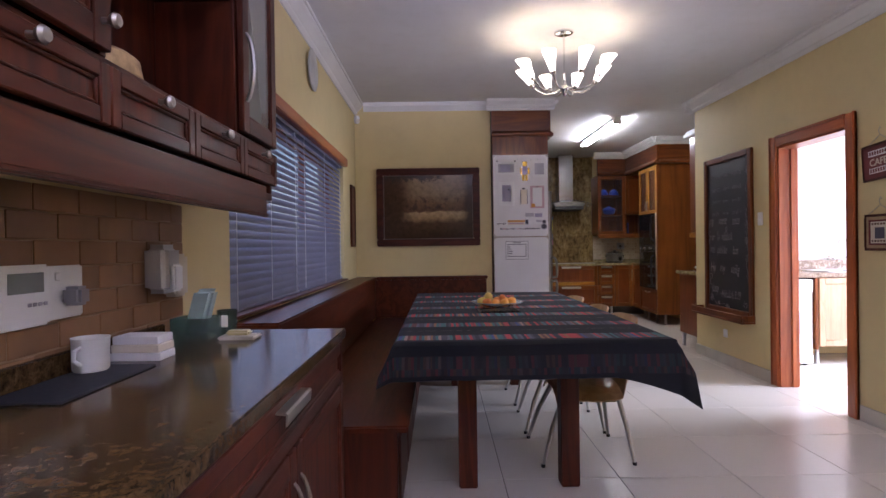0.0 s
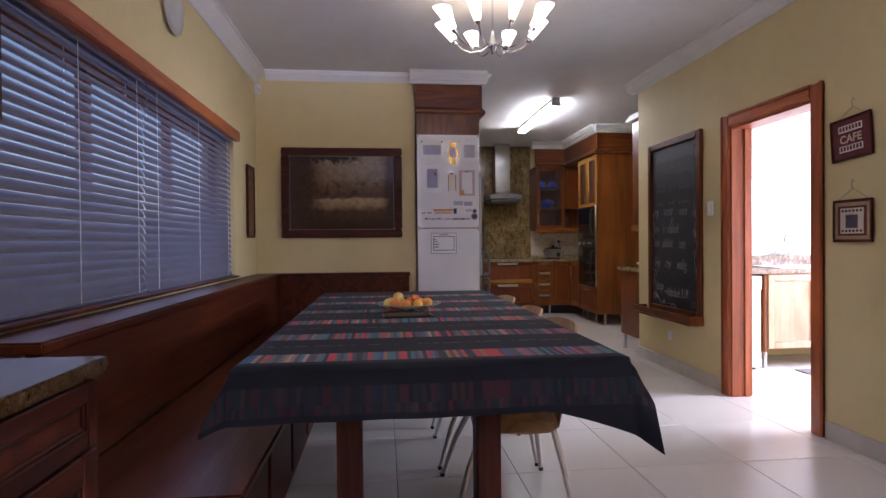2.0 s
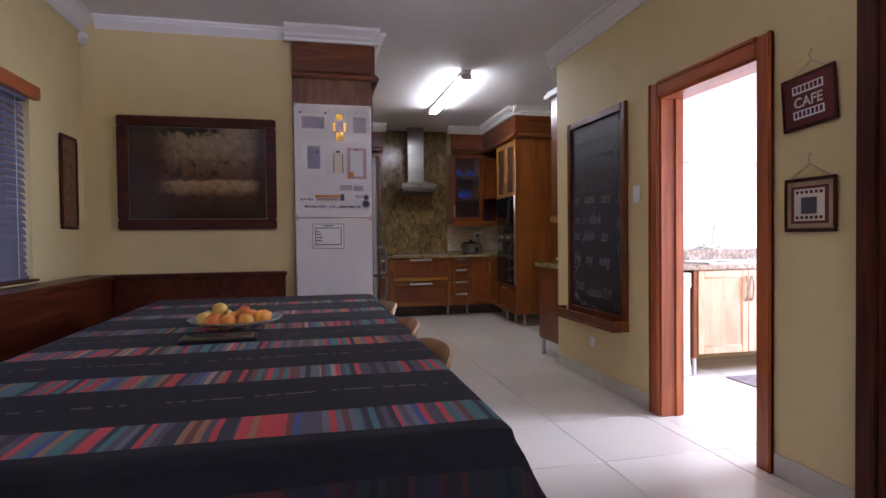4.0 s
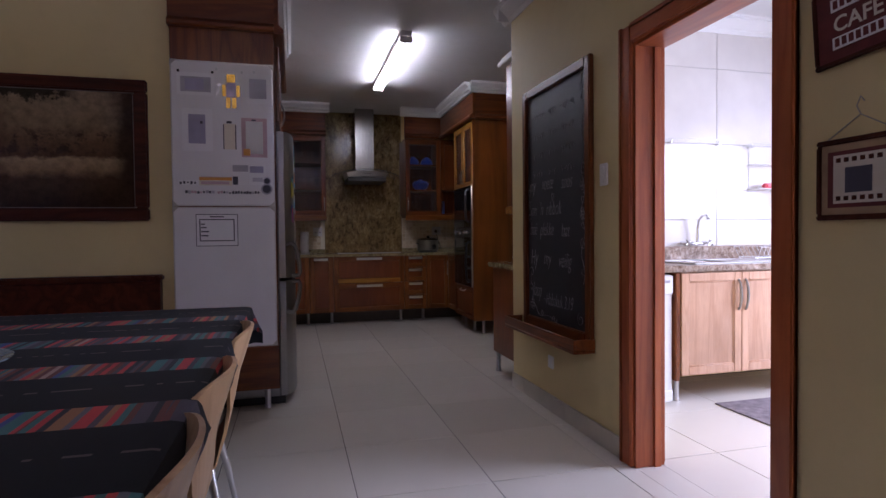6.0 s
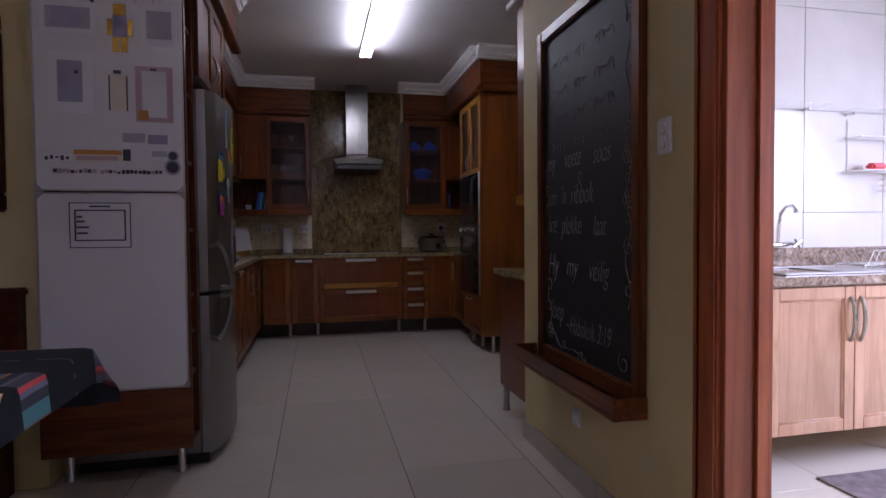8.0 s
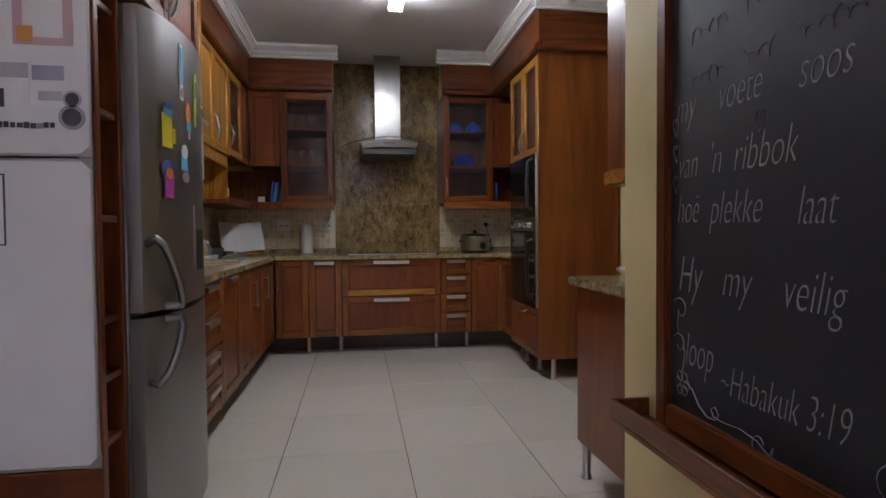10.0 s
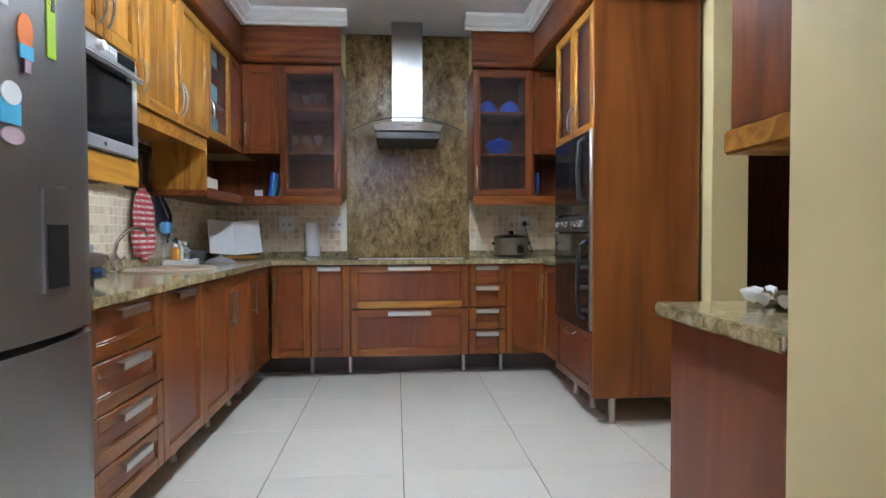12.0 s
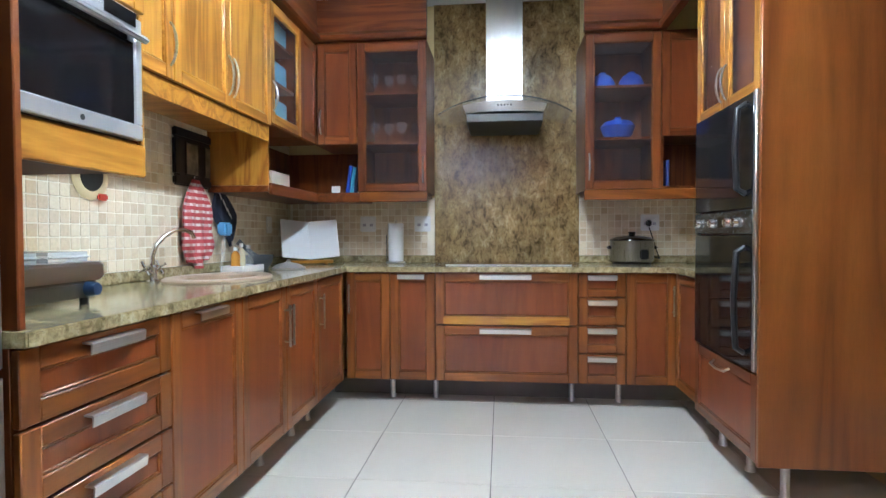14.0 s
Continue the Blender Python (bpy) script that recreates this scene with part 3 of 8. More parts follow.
# end wall run
base_unit("base_cabinet", 1.655, YF, 0, 0.285, 0.56, "reddish kiaat corner cupboard under the granite worktop", [("door", 0.0, 0.285, ZB, ZT, ("bow", 0.025, 0.60, 0.76))], [(0.265, 0.17), (0.265, 0.5)])
base_unit("base_cabinet", 1.942, YF, 0, 0.288, 0.56, "narrow reddish kiaat cupboard with a steel strip handle", [("door", 0.0, 0.288, ZB, ZT, ("strip", 0.05, 0.22, ZT - 0.012))], [(0.27, 0.17)])
pan = base_unit("drawer_cabinet", 2.232, YF, 0, 0.885, 0.56, "wide kiaat pan drawers with two steel handles", [("drawer", 0.0, 0.885, 0.52, ZT, ("strip", 0.28, 0.60, ZT - 0.012)), ("drawer", 0.0, 0.885, ZB, 0.515, ("strip", 0.28, 0.60, 0.497))], [(0.87, 0.17)])
part("pull_rail", boxes((0.05, -0.034, 0.522, 0.835, -0.0215, 0.575), bevel=0.006, seg=2), M_LIT_H, pan, "timber pull rail in lamplit gold")
base_unit("drawer_cabinet", 3.119, YF, 0, 0.286, 0.56, "narrow stack of four kiaat drawers with steel handles",
          [("drawer", 0.0, 0.286, a, b, ("strip", 0.055, 0.23, b - 0.014)) for a, b in ((0.70, ZT), (0.525, 0.695), (0.352, 0.52), (ZB, 0.347))], [(0.28, 0.17)])
base_unit("base_cabinet", 3.407, YF, 0, 0.30, 0.56, "reddish kiaat cupboard beside the oven corner", [("door", 0.0, 0.30, ZB, ZT, ("bow", 0.275, 0.60, 0.76))])
base_unit("base_cabinet", 3.72, 10.69, -90, 0.465, 0.54, "slim kiaat corner door next to the ovens", [("door", 0.0, 0.42, ZB, ZT, None)], [(0.2, 0.12)])
# side run under the sink, facing the room
XF = 1.625
base_unit("drawer_cabinet", XF, 8.225, 90, 0.545, 0.55, "four deep kiaat drawers with steel strip handles",
          [("drawer", 0.0, 0.545, a, b, ("strip", 0.18, 0.385, b - 0.018)) for a, b in ((0.677, ZT), (0.505, 0.672), (0.333, 0.50), (ZB, 0.328))], [(0.45, 0.12), (0.05, 0.12)])
base_unit("dishwasher_cabinet", XF, 8.772, 90, 0.47, 0.55, "broad kiaat door with one steel strip handle", [("door", 0.0, 0.47, ZB, ZT, ("strip", 0.13, 0.32, ZT - 0.012))], [(0.44, 0.12)])
base_unit("base_cabinet", XF, 9.244, 90, 0.90, 0.55, "two-door kiaat sink cupboard", [("door", 0.0, 0.45, ZB, ZT, ("bow", 0.425, 0.58, 0.75)), ("door", 0.45, 0.90, ZB, ZT, ("bow", 0.475, 0.58, 0.75))], [(0.45, 0.12), (0.85, 0.12)])
base_unit("base_cabinet", XF, 10.146, 90, 0.50, 0.55, "kiaat corner cupboard under the worktop", [("door", 0.0, 0.50, ZB, ZT, ("bow", 0.03, 0.58, 0.75))], [(0.2, 0.12)])
# added boards whose dark colour stands for the shade beneath the legged units
unit_shade = structure("kickboard", boxes((1.50, 10.93, 0.001, 4.0, 10.95, ZB - 0.002), (1.36, 8.3, 0.001, 1.38, 10.95, ZB - 0.002), bevel=0), plain("under_unit_shade", (0.12, 0.10, 0.085), 0.7), "added board in the dark tone of the shade under the base units", "kickboard")

# granite worktops with a hole for the basin
hx0, hx1, hy0, hy1 = 1.194, 1.496, 9.44, 9.86
wt = solid("worktop", boxes((1.052, 8.225, TOP - 0.034, 1.66, hy0, TOP), bevel=0.0), M_GRANITE, "polished golden granite worktop round the kitchen", "worktop")
for slab in ((1.052, hy1, TOP - 0.034, 1.66, 11.278, TOP), (1.052, hy0, TOP - 0.034, hx0, hy1, TOP), (hx1, hy0, TOP - 0.034, 1.66, hy1, TOP),
                            (1.66, 10.66, TOP - 0.034, 4.288, 11.278, TOP), (3.68, 10.222, TOP - 0.034, 4.288, 10.66, TOP)):
    part("slab", boxes(slab, bevel=0.0), M_GRANITE, wt)
for u in ((1.052, 8.225, 1.072, 11.257), (1.052, 11.258, 2.16, 11.278), (3.204, 11.258, 4.288, 11.278)):
    part("upstand", boxes((u[0], u[1], TOP + 0.001, u[2], u[3], TOP + 0.05), bevel=0.003), M_GRANITE, wt)
for edge in ((1.66, 8.227, TOP - 0.034, 1.667, 10.652, TOP - 0.001), (1.668, 10.653, TOP - 0.034, 3.688, 10.66, TOP - 0.001)):
    part("edge", boxes(edge, bevel=0.003, seg=2), M_GRANITE, wt)
solid("splashback", boxes((2.162, 11.256, TOP + 0.001, 3.202, 11.2795, CEIL - 0.002), bevel=0.002), M_SPLASH, "tall mottled golden granite slab behind the hob", "splashback")

# sink
M_COMPOSITE = plain("beige_composite", (0.43, 0.325, 0.23), 0.35)
sink = thing("sink", 1.345, 9.65, TOP, "beige composite oval inset sink with a broad rim", "sink")
bm = bmesh.new()
lathe(bm, [(0.305, 0.0005), (0.305, 0.007), (0.295, 0.013), (0.225, 0.012), (0.212, 0.004), (0.203, -0.03), (0.185, -0.14), (0.1, -0.155), (0.02, -0.158)], 48, sx=0.72, sy=1.0)
part("basin", bm, M_COMPOSITE, sink)
bm = bmesh.new()
lathe(bm, [(0.0, -0.15), (0.03, -0.152), (0.034, -0.156)], 16)
part("drain", bm, M_CHROME, sink)
tap = thing("mixer_tap", 1.155, 9.43, TOP, "chrome swan-neck mixer tap with two cross handles", "tap")
bm = bmesh.new()
lathe(bm, [(0, 0), (0.028, 0), (0.028, 0.006), (0.02, 0.012), (0.018, 0.06), (0.022, 0.066), (0.016, 0.075), (0.0, 0.078)], 18)
part("base", bm, M_CHROME, tap)
bm = bmesh.new()
tube(bm, [(0, 0, 0.06), (0, 0, 0.11), (0.005, 0.02, 0.16), (0.02, 0.06, 0.20), (0.035, 0.11, 0.225), (0.05, 0.16, 0.228), (0.062, 0.20, 0.215), (0.066, 0.215, 0.19)], 0.0105, 10)
part("spout", bm, M_CHROME, tap)
for s in (-1, 1):
    bm = bmesh.new()
    tube(bm, [(0, 0.012 * s, 0.045), (0.0, 0.045 * s, 0.06)], 0.014, 10)
    c = Vector((0, 0.05 * s, 0.063))
    for k in range(4):
        a = k * math.pi / 2 + 0.5
        tube(bm, [c, c + Vector((0.032 * math.cos(a), 0, 0.032 * math.sin(a)))], [0.005, 0.0065], 8)
    part("cross_handle", bm, M_CHROME, tap)

# mosaic on the kitchen walls


def mosaic_material():
    m, nt, b = material("travertine_mosaic_pieces")
    oi = nt.nodes.new("ShaderNodeObjectInfo")
    ge = nt.nodes.new("ShaderNodeNewGeometry")
    add = nt.nodes.new("ShaderNodeMath")
    add.operation = "ADD"
    nt.links.new(oi.outputs["Random"], add.inputs[0])
    nt.links.new(ge.outputs["Random Per Island"], add.inputs[1])
    fr = nt.nodes.new("ShaderNodeMath")
    fr.operation = "FRACT"
    nt.links.new(add.outputs[0], fr.inputs[0])
    c = ramp_node(nt, fr.outputs[0], [(0.0, (0.60, 0.47, 0.30)), (0.4, (0.73, 0.62, 0.44)), (0.8, (0.79, 0.70, 0.53)), (1.0, (0.66, 0.53, 0.36))])
    n = noise_node(nt, coords(nt), 90, 4)
    c = mix_color(nt, 0.4, c, ramp_node(nt, n, [(0.3, (0.7, 0.66, 0.6)), (0.6, (1, 1, 1))]), "MULTIPLY")
    nt.links.new(c, b.inputs["Base Color"])
    rough_from(nt, b, n, 0.3, 0.5)
    bump(nt, b, n, 0.15, 0.001)
    return m


M_MOS = mosaic_material()
M_PALEGROUT = plain("pale_grout", (0.84, 0.79, 0.66), 0.85)
mw_wall = structure("wall_tiles_side", boxes((1.0502, 8.225, TOP + 0.05, 1.0556, 11.275, 1.75), bevel=0), M_PALEGROUT, "square travertine mosaic above the side worktop", "wall tiles")
mb_wall = structure("wall_tiles_end", boxes((1.06, 11.2744, TOP + 0.05, 2.16, 11.2798, 1.36), (3.204, 11.2744, TOP + 0.05, 4.285, 11.2798, 1.36), bevel=0), M_PALEGROUT, "square travertine mosaic above the end worktop", "wall tiles")

# upper units
UX = 1.40
UY = 10.85
UTOP = 2.37


def upper(name, x, y, rz, w, d, z0, z1, label, fronts, shelves=(), closed=True):
    u = thing(name, x, y, z0, label, "cabinet", rz, "kitchen wall units")
    carcass(u, w, d, 0, z1 - z0, mat=M_WOOD_V)
    for s in shelves:
        part("shelf", boxes((0.019, 0.02, s - z0 - 0.009, w - 0.019, d - 0.012, s - z0 + 0.009), bevel=0.001), M_WOOD_H, u)
    for kind, x0, x1, a, b, mats, gl, hand in fronts:
        dd = front(u, kind, x0, x1, a - z0, b - z0, 0.05, mats, gl)
        if hand:
            bow_handle(dd, hand[0], hand[1] - z0, hand[2] - z0)
    return u


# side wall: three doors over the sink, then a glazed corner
upper("wall_cabinet", UX, 8.80, 90, 1.28, 0.34, 1.67, UTOP, "kiaat wall cupboard over the sink, three doors in lamplit gold",
      [("door", 0.0, 0.38, 1.67, 2.352, LIT3, None, (0.355, 1.72, 1.88)), ("door", 0.38, 0.83, 1.67, 2.352, LIT3, None, (0.807, 1.72, 1.90)), ("door", 0.83, 1.28, 1.67, 2.352, LIT3, None, (0.853, 1.72, 1.90))])
solid("light_pelmet", boxes((1.385, 8.80, 1.592, 1.402, 10.08, 1.669), (1.07, 8.80, 1.648, 1.385, 10.08, 1.668), bevel=0.002), M_LIT_H, "kiaat pelmet board under the sink cupboards", "pelmet")
upper("glazed_cabinet", UX, 10.082, 90, 0.46, 0.34, 1.69, UTOP, "narrow glazed kiaat wall unit with blue bowls", [("door", 0.0, 0.46, 1.69, 2.352, LIT3, M_SMOKE, (0.025, 1.76, 1.92))], (1.95, 2.18))
upper("corner_cabinet", UX, 10.544, 90, 0.305, 0.34, 1.69, UTOP, "kiaat corner filler door in the wall units", [("door", 0.0, 0.305, 1.69, 2.352, WOOD3, None, None)])
upper("corner_cabinet", 1.405, UY, 0, 0.29, 0.42, 1.69, UTOP, "kiaat corner wall cupboard with a bow handle", [("door", 0.02, 0.29, 1.69, 2.352, WOOD3, None, (0.045, 1.76, 1.92))])
shelf = thing("corner_shelf", 1.055, 10.08, 1.32, "open kiaat corner shelf holding books and a box", "shelf")
part("bottom_board", boxes((0.0, 0.0, 0.0, 0.345, 1.19, 0.036), (0.345, 0.77, 0.0, 0.64, 1.19, 0.036), bevel=0.002), M_WOOD_Y, shelf)
part("side_board", boxes((0.0, 0.0, 0.037, 0.345, 0.018, 0.368), bevel=0.002), M_LIT_V, shelf)
part("front_moulding", boxes((0.345, 0.0, -0.015, 0.362, 0.77, 0.05), (0.345, 0.753, -0.015, 0.655, 0.77, 0.05), bevel=0.004), M_WOOD_Y, shelf)
part("back_board", boxes((0.001, 0.02, 0.037, 0.008, 1.188, 0.368), (0.008, 1.181, 0.037, 0.64, 1.188, 0.368), bevel=0), M_WOOD_V, shelf)
gl = upper("glazed_cabinet", 1.697, UY, 0, 0.463, 0.42, 1.372, UTOP, "glazed kiaat wall unit with stemware on its shelves", [("door", 0.0, 0.463, 1.372, 2.352, WOOD3, M_SMOKE, (0.44, 1.43, 1.60))], (1.70, 2.03))
solid("light_pelmet", boxes((1.712, 10.825, 1.305, 2.165, 10.848, 1.371), (1.715, 10.848, 1.345, 2.145, 11.255, 1.370), bevel=0.003), M_MID_H, "kiaat pelmet below the glazed unit", "pelmet")
upper("glazed_cabinet", 3.18, UY, 0, 0.468, 0.42, 1.372, UTOP, "glazed kiaat wall unit with blue glass bowls inside", [("door", 0.0, 0.468, 1.372, 2.352, WOOD3, M_SMOKE, (0.025, 1.43, 1.60))], (1.70, 2.03))
solid("light_pelmet", boxes((3.175, 10.825, 1.305, 4.02, 10.848, 1.371), (3.205, 10.848, 1.345, 4.02, 11.255, 1.370), bevel=0.003), M_MID_H, "kiaat pelmet below the wall units", "pelmet")
u = upper("corner_cabinet", 3.65, UY, 0, 0.37, 0.42, 1.372, UTOP, "kiaat wall cupboard over an open pigeonhole", [("door", 0.0, 0.37, 1.70, 2.352, WOOD3, None, None)], (1.72,))

# timber fascia with moulding and white dentil cornice above the units
FAS = [(0, 0), (0.05, 0.0), (0.062, 0.012), (0.062, 0.03), (0.045, 0.045), (0.03, 0.06), (0.03, 0.30), (0, 0.30)]


def fascia(axis, a, b, at, side, z=UTOP, top=None):
    top = top or (CEIL - 0.11)
    prof = [(at + side * o, z + (u if u < 0.1 else top - z)) for o, u in FAS]
    return solid("fascia", extrude_profile(bmesh.new(), prof, axis, a, b), M_WOOD_H if axis == "x" else M_WOOD_Y, "kiaat fascia with a moulded lower edge above the wall units", "fascia", group="wall unit fascias")


def dentil_cornice(axis, a, b, at, side):
    prof = [(at + side * o, CEIL - 0.11 + v) for o, v in ((0, 0), (0.035, 0), (0.035, 0.02), (0.05, 0.03), (0.05, 0.055), (0.085, 0.085), (0.095, 0.085), (0.095, 0.11), (0, 0.11))]
    root = solid("cabinet_cornice", extrude_profile(bmesh.new(), prof, axis, a, b), M_WHITE, "white moulded dentil cornice on top of the units", "cornice", group="dentil cornices")
    bm = bmesh.new()
    t = a + 0.01
    while t < b - 0.02:
        lo, hi = sorted((at + side * 0.05, at + side * 0.062))
        bx = (lo, t, CEIL - 0.076, hi, t + 0.014, CEIL - 0.058) if axis == "y" else (t, lo, CEIL - 0.076, t + 0.014, hi, CEIL - 0.058)
        vs = [bm.verts.new((x, y, z)) for z in (bx[2], bx[5]) for y in (bx[1], bx[4]) for x in (bx[0], bx[3])]
        for f in ((0, 2, 3, 1), (4, 5, 7, 6), (0, 1, 5, 4), (2, 6, 7, 3), (0, 4, 6, 2), (1, 3, 7, 5)):
            bm.faces.new([vs[i] for i in f])
        t += 0.028
    tagged(part("dentils", bm, M_WHITE, root), kind="stuff")
    return root


for ax, a, b, at, sd in (("y", 7.30, 10.85, 1.40, 1), ("x", 1.43, 2.165, 10.85, -1), ("x", 3.17, 3.68, 10.85, -1), ("y", 9.44, 10.85, 3.68, -1), ("x", 3.68, 4.285, 9.48, -1)):
    fascia(ax, a, b, at, sd)
    dentil_cornice(ax, a - (0.06 if ax == "x" else 0), b + (0.05 if (ax, a) == ("x", 1.43) else 0), at + sd * 0.028, sd)
fascia("x", 1.052, 1.66, 7.325, -1)
fascia("y", 7.30, 8.80, 1.655, 1)
dentil_cornice("x", 1.0, 1.72, 7.30, -1)
dentil_cornice("y", 7.30, 8.80, 1.68, 1)

# microwave housing
mh = thing("microwave_housing", 1.54, 8.272, 1.285, "kiaat housing in lamplit gold holding the built-in microwave", "cabinet", 90)
carcass(mh, 0.525, 0.48, 0, UTOP - 1.285, mat=M_WOOD_V)
part("shelf", boxes((0.019, 0.001, 0.066, 0.506, 0.47, 0.084), bevel=0.001), M_LIT_H, mh)
part("shelf", boxes((0.019, 0.001, 0.465, 0.506, 0.47, 0.483), bevel=0.001), M_LIT_H, mh)
# thin extra sheet: shade below the housing put into a dark matt colour
part("underside", boxes((0.002, 0.002, -0.006, 0.523, 0.478, -0.001), bevel=0.001), plain("underside_shade", (0.06, 0.028, 0.013), 0.8, var=0.2, scale=12), mh, "added matt sheet, dark as the shade under the housing")
part("apron", boxes((0.0, -0.016, -0.022, 0.525, -0.001, 0.075), bevel=0.004, seg=2), M_LIT_H, mh)
part("edge_strip", boxes((0.507, -0.012, 0.076, 0.525, -0.001, 0.47), (0.0, -0.012, 0.076, 0.018, -0.001, 0.47), bevel=0.003), M_LIT_V, mh)
for x0, x1, hx in ((0.0, 0.262, 0.238), (0.263, 0.525, 0.288)):
    d = front(mh, "door", x0, x1, 0.475, UTOP - 1.305, 0.05, LIT3)
    bow_handle(d, hx, 0.52, 0.68)
M_SILVER = plain("silver_plastic", (0.55, 0.56, 0.58), 0.3, 0.6, 0.03)
mo = thing("microwave", 1.545, 8.295, 1.372, "built-in silver microwave with a dark glass door", "microwave", 90)
part("body", boxes((0.0, 0.005, 0.0, 0.475, 0.42, 0.375), bevel=0.004), M_BLACK, mo)
part("door", boxes((0.0, -0.022, 0.0, 0.475, 0.004, 0.045), (0.0, -0.022, 0.045, 0.035, 0.004, 0.36), (0.44, -0.022, 0.045, 0.475, 0.004, 0.36), bevel=0.004), M_SILVER, mo, "silver door surround")
part("window", boxes((0.036, -0.018, 0.046, 0.439, 0.003, 0.285), bevel=0.001), M_BLACKGLASS, mo, "black glass window")
part("control_panel", boxes((0.036, -0.030, 0.315, 0.439, 0.003, 0.372), bevel=0.005), M_SILVER, mo)
part("handle", boxes((0.02, -0.055, 0.288, 0.470, -0.031, 0.306), bevel=0.007, seg=2), M_SILVER, mo)
part("display", boxes((0.30, -0.0335, 0.325, 0.43, -0.0302, 0.365), bevel=0), M_BLACKGLASS, mo)
bm = bmesh.new()
tube(bm, [(0.17, -0.030, 0.345), (0.17, -0.052, 0.345), (0.17, -0.055, 0.345)], [0.019, 0.017, 0.013], 18)
part("dial", bm, M_WHITE, mo)
for k in range(5):
    bm = bmesh.new()
    tube(bm, [(0.21 + 0.018 * k, -0.029, 0.345), (0.21 + 0.018 * k, -0.034, 0.345)], 0.006, 10)
    part("button", bm, M_WHITE, mo)
bm = bmesh.new()
tube(bm, [(0.225, -0.0215, 0.022), (0.225, -0.0228, 0.022)], 0.008, 14)
part("badge", bm, M_BLACK, mo)

# tall unit with whiteboard end, open rack and fridge
tall = thing("tall_unit", 1.06, 7.30, 0, "tall kiaat end unit with a whiteboard-covered side", "cabinet")
part("end_panel", boxes((0.0, 0.0, 0.16, 0.595, 0.03, 2.42), bevel=0.003), M_WOOD_V, tall)
part("base_board", boxes((-0.004, -0.018, 0.155, 0.60, -0.001, 0.425), bevel=0.003), M_WOOD_H, tall)
part("back_board", boxes((0.0, 0.031, 0.16, 0.02, 0.96, 2.42), bevel=0.002), M_WOOD_V, tall)
part("divider", boxes((0.021, 0.155, 0.16, 0.595, 0.172, 2.42), bevel=0.003), M_WOOD_V, tall)
part("side_panel", boxes((0.021, 0.945, 0.16, 0.57, 0.965, 2.42), bevel=0.003), M_WOOD_V, tall)
part("bottom_board", boxes((0.021, 0.031, 0.16, 0.595, 0.154, 0.18), bevel=0.002), M_WOOD_H, tall)
for z in (0.47, 0.66, 0.83, 1.13, 1.44, 1.75, 2.05):
    part("shelf", boxes((0.25, 0.032, z - 0.01, 0.585, 0.154, z + 0.01), bevel=0.002), M_WOOD_H, tall)
part("rack_back", boxes((0.23, 0.031, 0.181, 0.245, 0.154, 2.40), bevel=0.001), M_WOOD_V, tall)
foot(tall, 0.52, 0.13, 0.16)
foot(tall, 0.05, 0.13, 0.16)
for z0, z1 in ((0.435, 1.287), (1.305, 2.165)):
    wb = thing("whiteboard", 1.068, 7.2975, z0, "white magnetic board screwed to the tall unit", "whiteboard", group="whiteboards")
    M_WB = plain("whiteboard_enamel", (0.74, 0.73, 0.75), 0.22, var=0.03)
    part("sheet", boxes((0, -0.008, 0, 0.575, 0.0, z1 - z0), bevel=0.002), M_WB, wb)
    part("rim", boxes((-0.006, -0.011, -0.006, 0.0, 0.0, z1 - z0 + 0.006), (0.575, -0.011, -0.006, 0.581, 0.0, z1 - z0 + 0.006), (0.0, -0.011, -0.006, 0.575, 0.0, 0.0), (0.0, -0.011, z1 - z0, 0.575, 0.0, z1 - z0 + 0.006), bevel=0.001), M_STEEL, wb)
    for cx in (0, 1):
        for cz in (0, 1):
            bm = bmesh.new()
            s, t = (1 if cx == 0 else -1), (1 if cz == 0 else -1)
            ox, oz = (-0.008 if cx == 0 else 0.583), (-0.008 if cz == 0 else z1 - z0 + 0.008)
            tri = [(ox, oz), (ox + s * 0.038, oz), (ox, oz + t * 0.038)]
            f0 = [bm.verts.new((x, -0.0125, z)) for x, z in tri]
            f1 = [bm.verts.new((x, 0.0, z)) for x, z in tri]
            bm.faces.new(f0)
            bm.faces.new(f1[::-1])
            for i in range(3):
                bm.faces.new((f0[i], f0[(i + 1) % 3], f1[(i + 1) % 3], f1[i]))
            part("corner_clip", bm, M_PEWTER, wb)
M_PAPER = plain("white_paper", (0.74, 0.74, 0.76), 0.7, var=0.03)
M_PAPER2 = plain("lilac_paper", (0.36, 0.34, 0.48), 0.7, var=0.2)
M_INK = plain("dark_ink", (0.06, 0.055, 0.08), 0.6)
M_ORANGE = plain("orange_print", (0.62, 0.27, 0.05), 0.5)
M_CREAM = plain("cream_card", (0.66, 0.60, 0.50), 0.65)
M_PINK = plain("pink_border", (0.50, 0.34, 0.38), 0.65)
M_GREY = plain("grey_print", (0.40, 0.39, 0.45), 0.6, var=0.3)
WBX, WBY = 1.068, 7.2885


def note(name, x0, x1, z0, z1, mat, label, extra=(), y=WBY):
    """A flat sheet on the board with printed bars."""
    n = thing(name, WBX + x0, y, z0, label, "note", group="papers on the whiteboard")
    part("sheet", boxes((0, -0.0008, 0, x1 - x0, 0.0002, z1 - z0), bevel=0), mat, n)
    for k, (a, b, c, d, m) in enumerate(extra):
        part("print", boxes((a, -0.0016 - 0.0004 * k, b, c, -0.001, d), bevel=0), m, n)
    return n


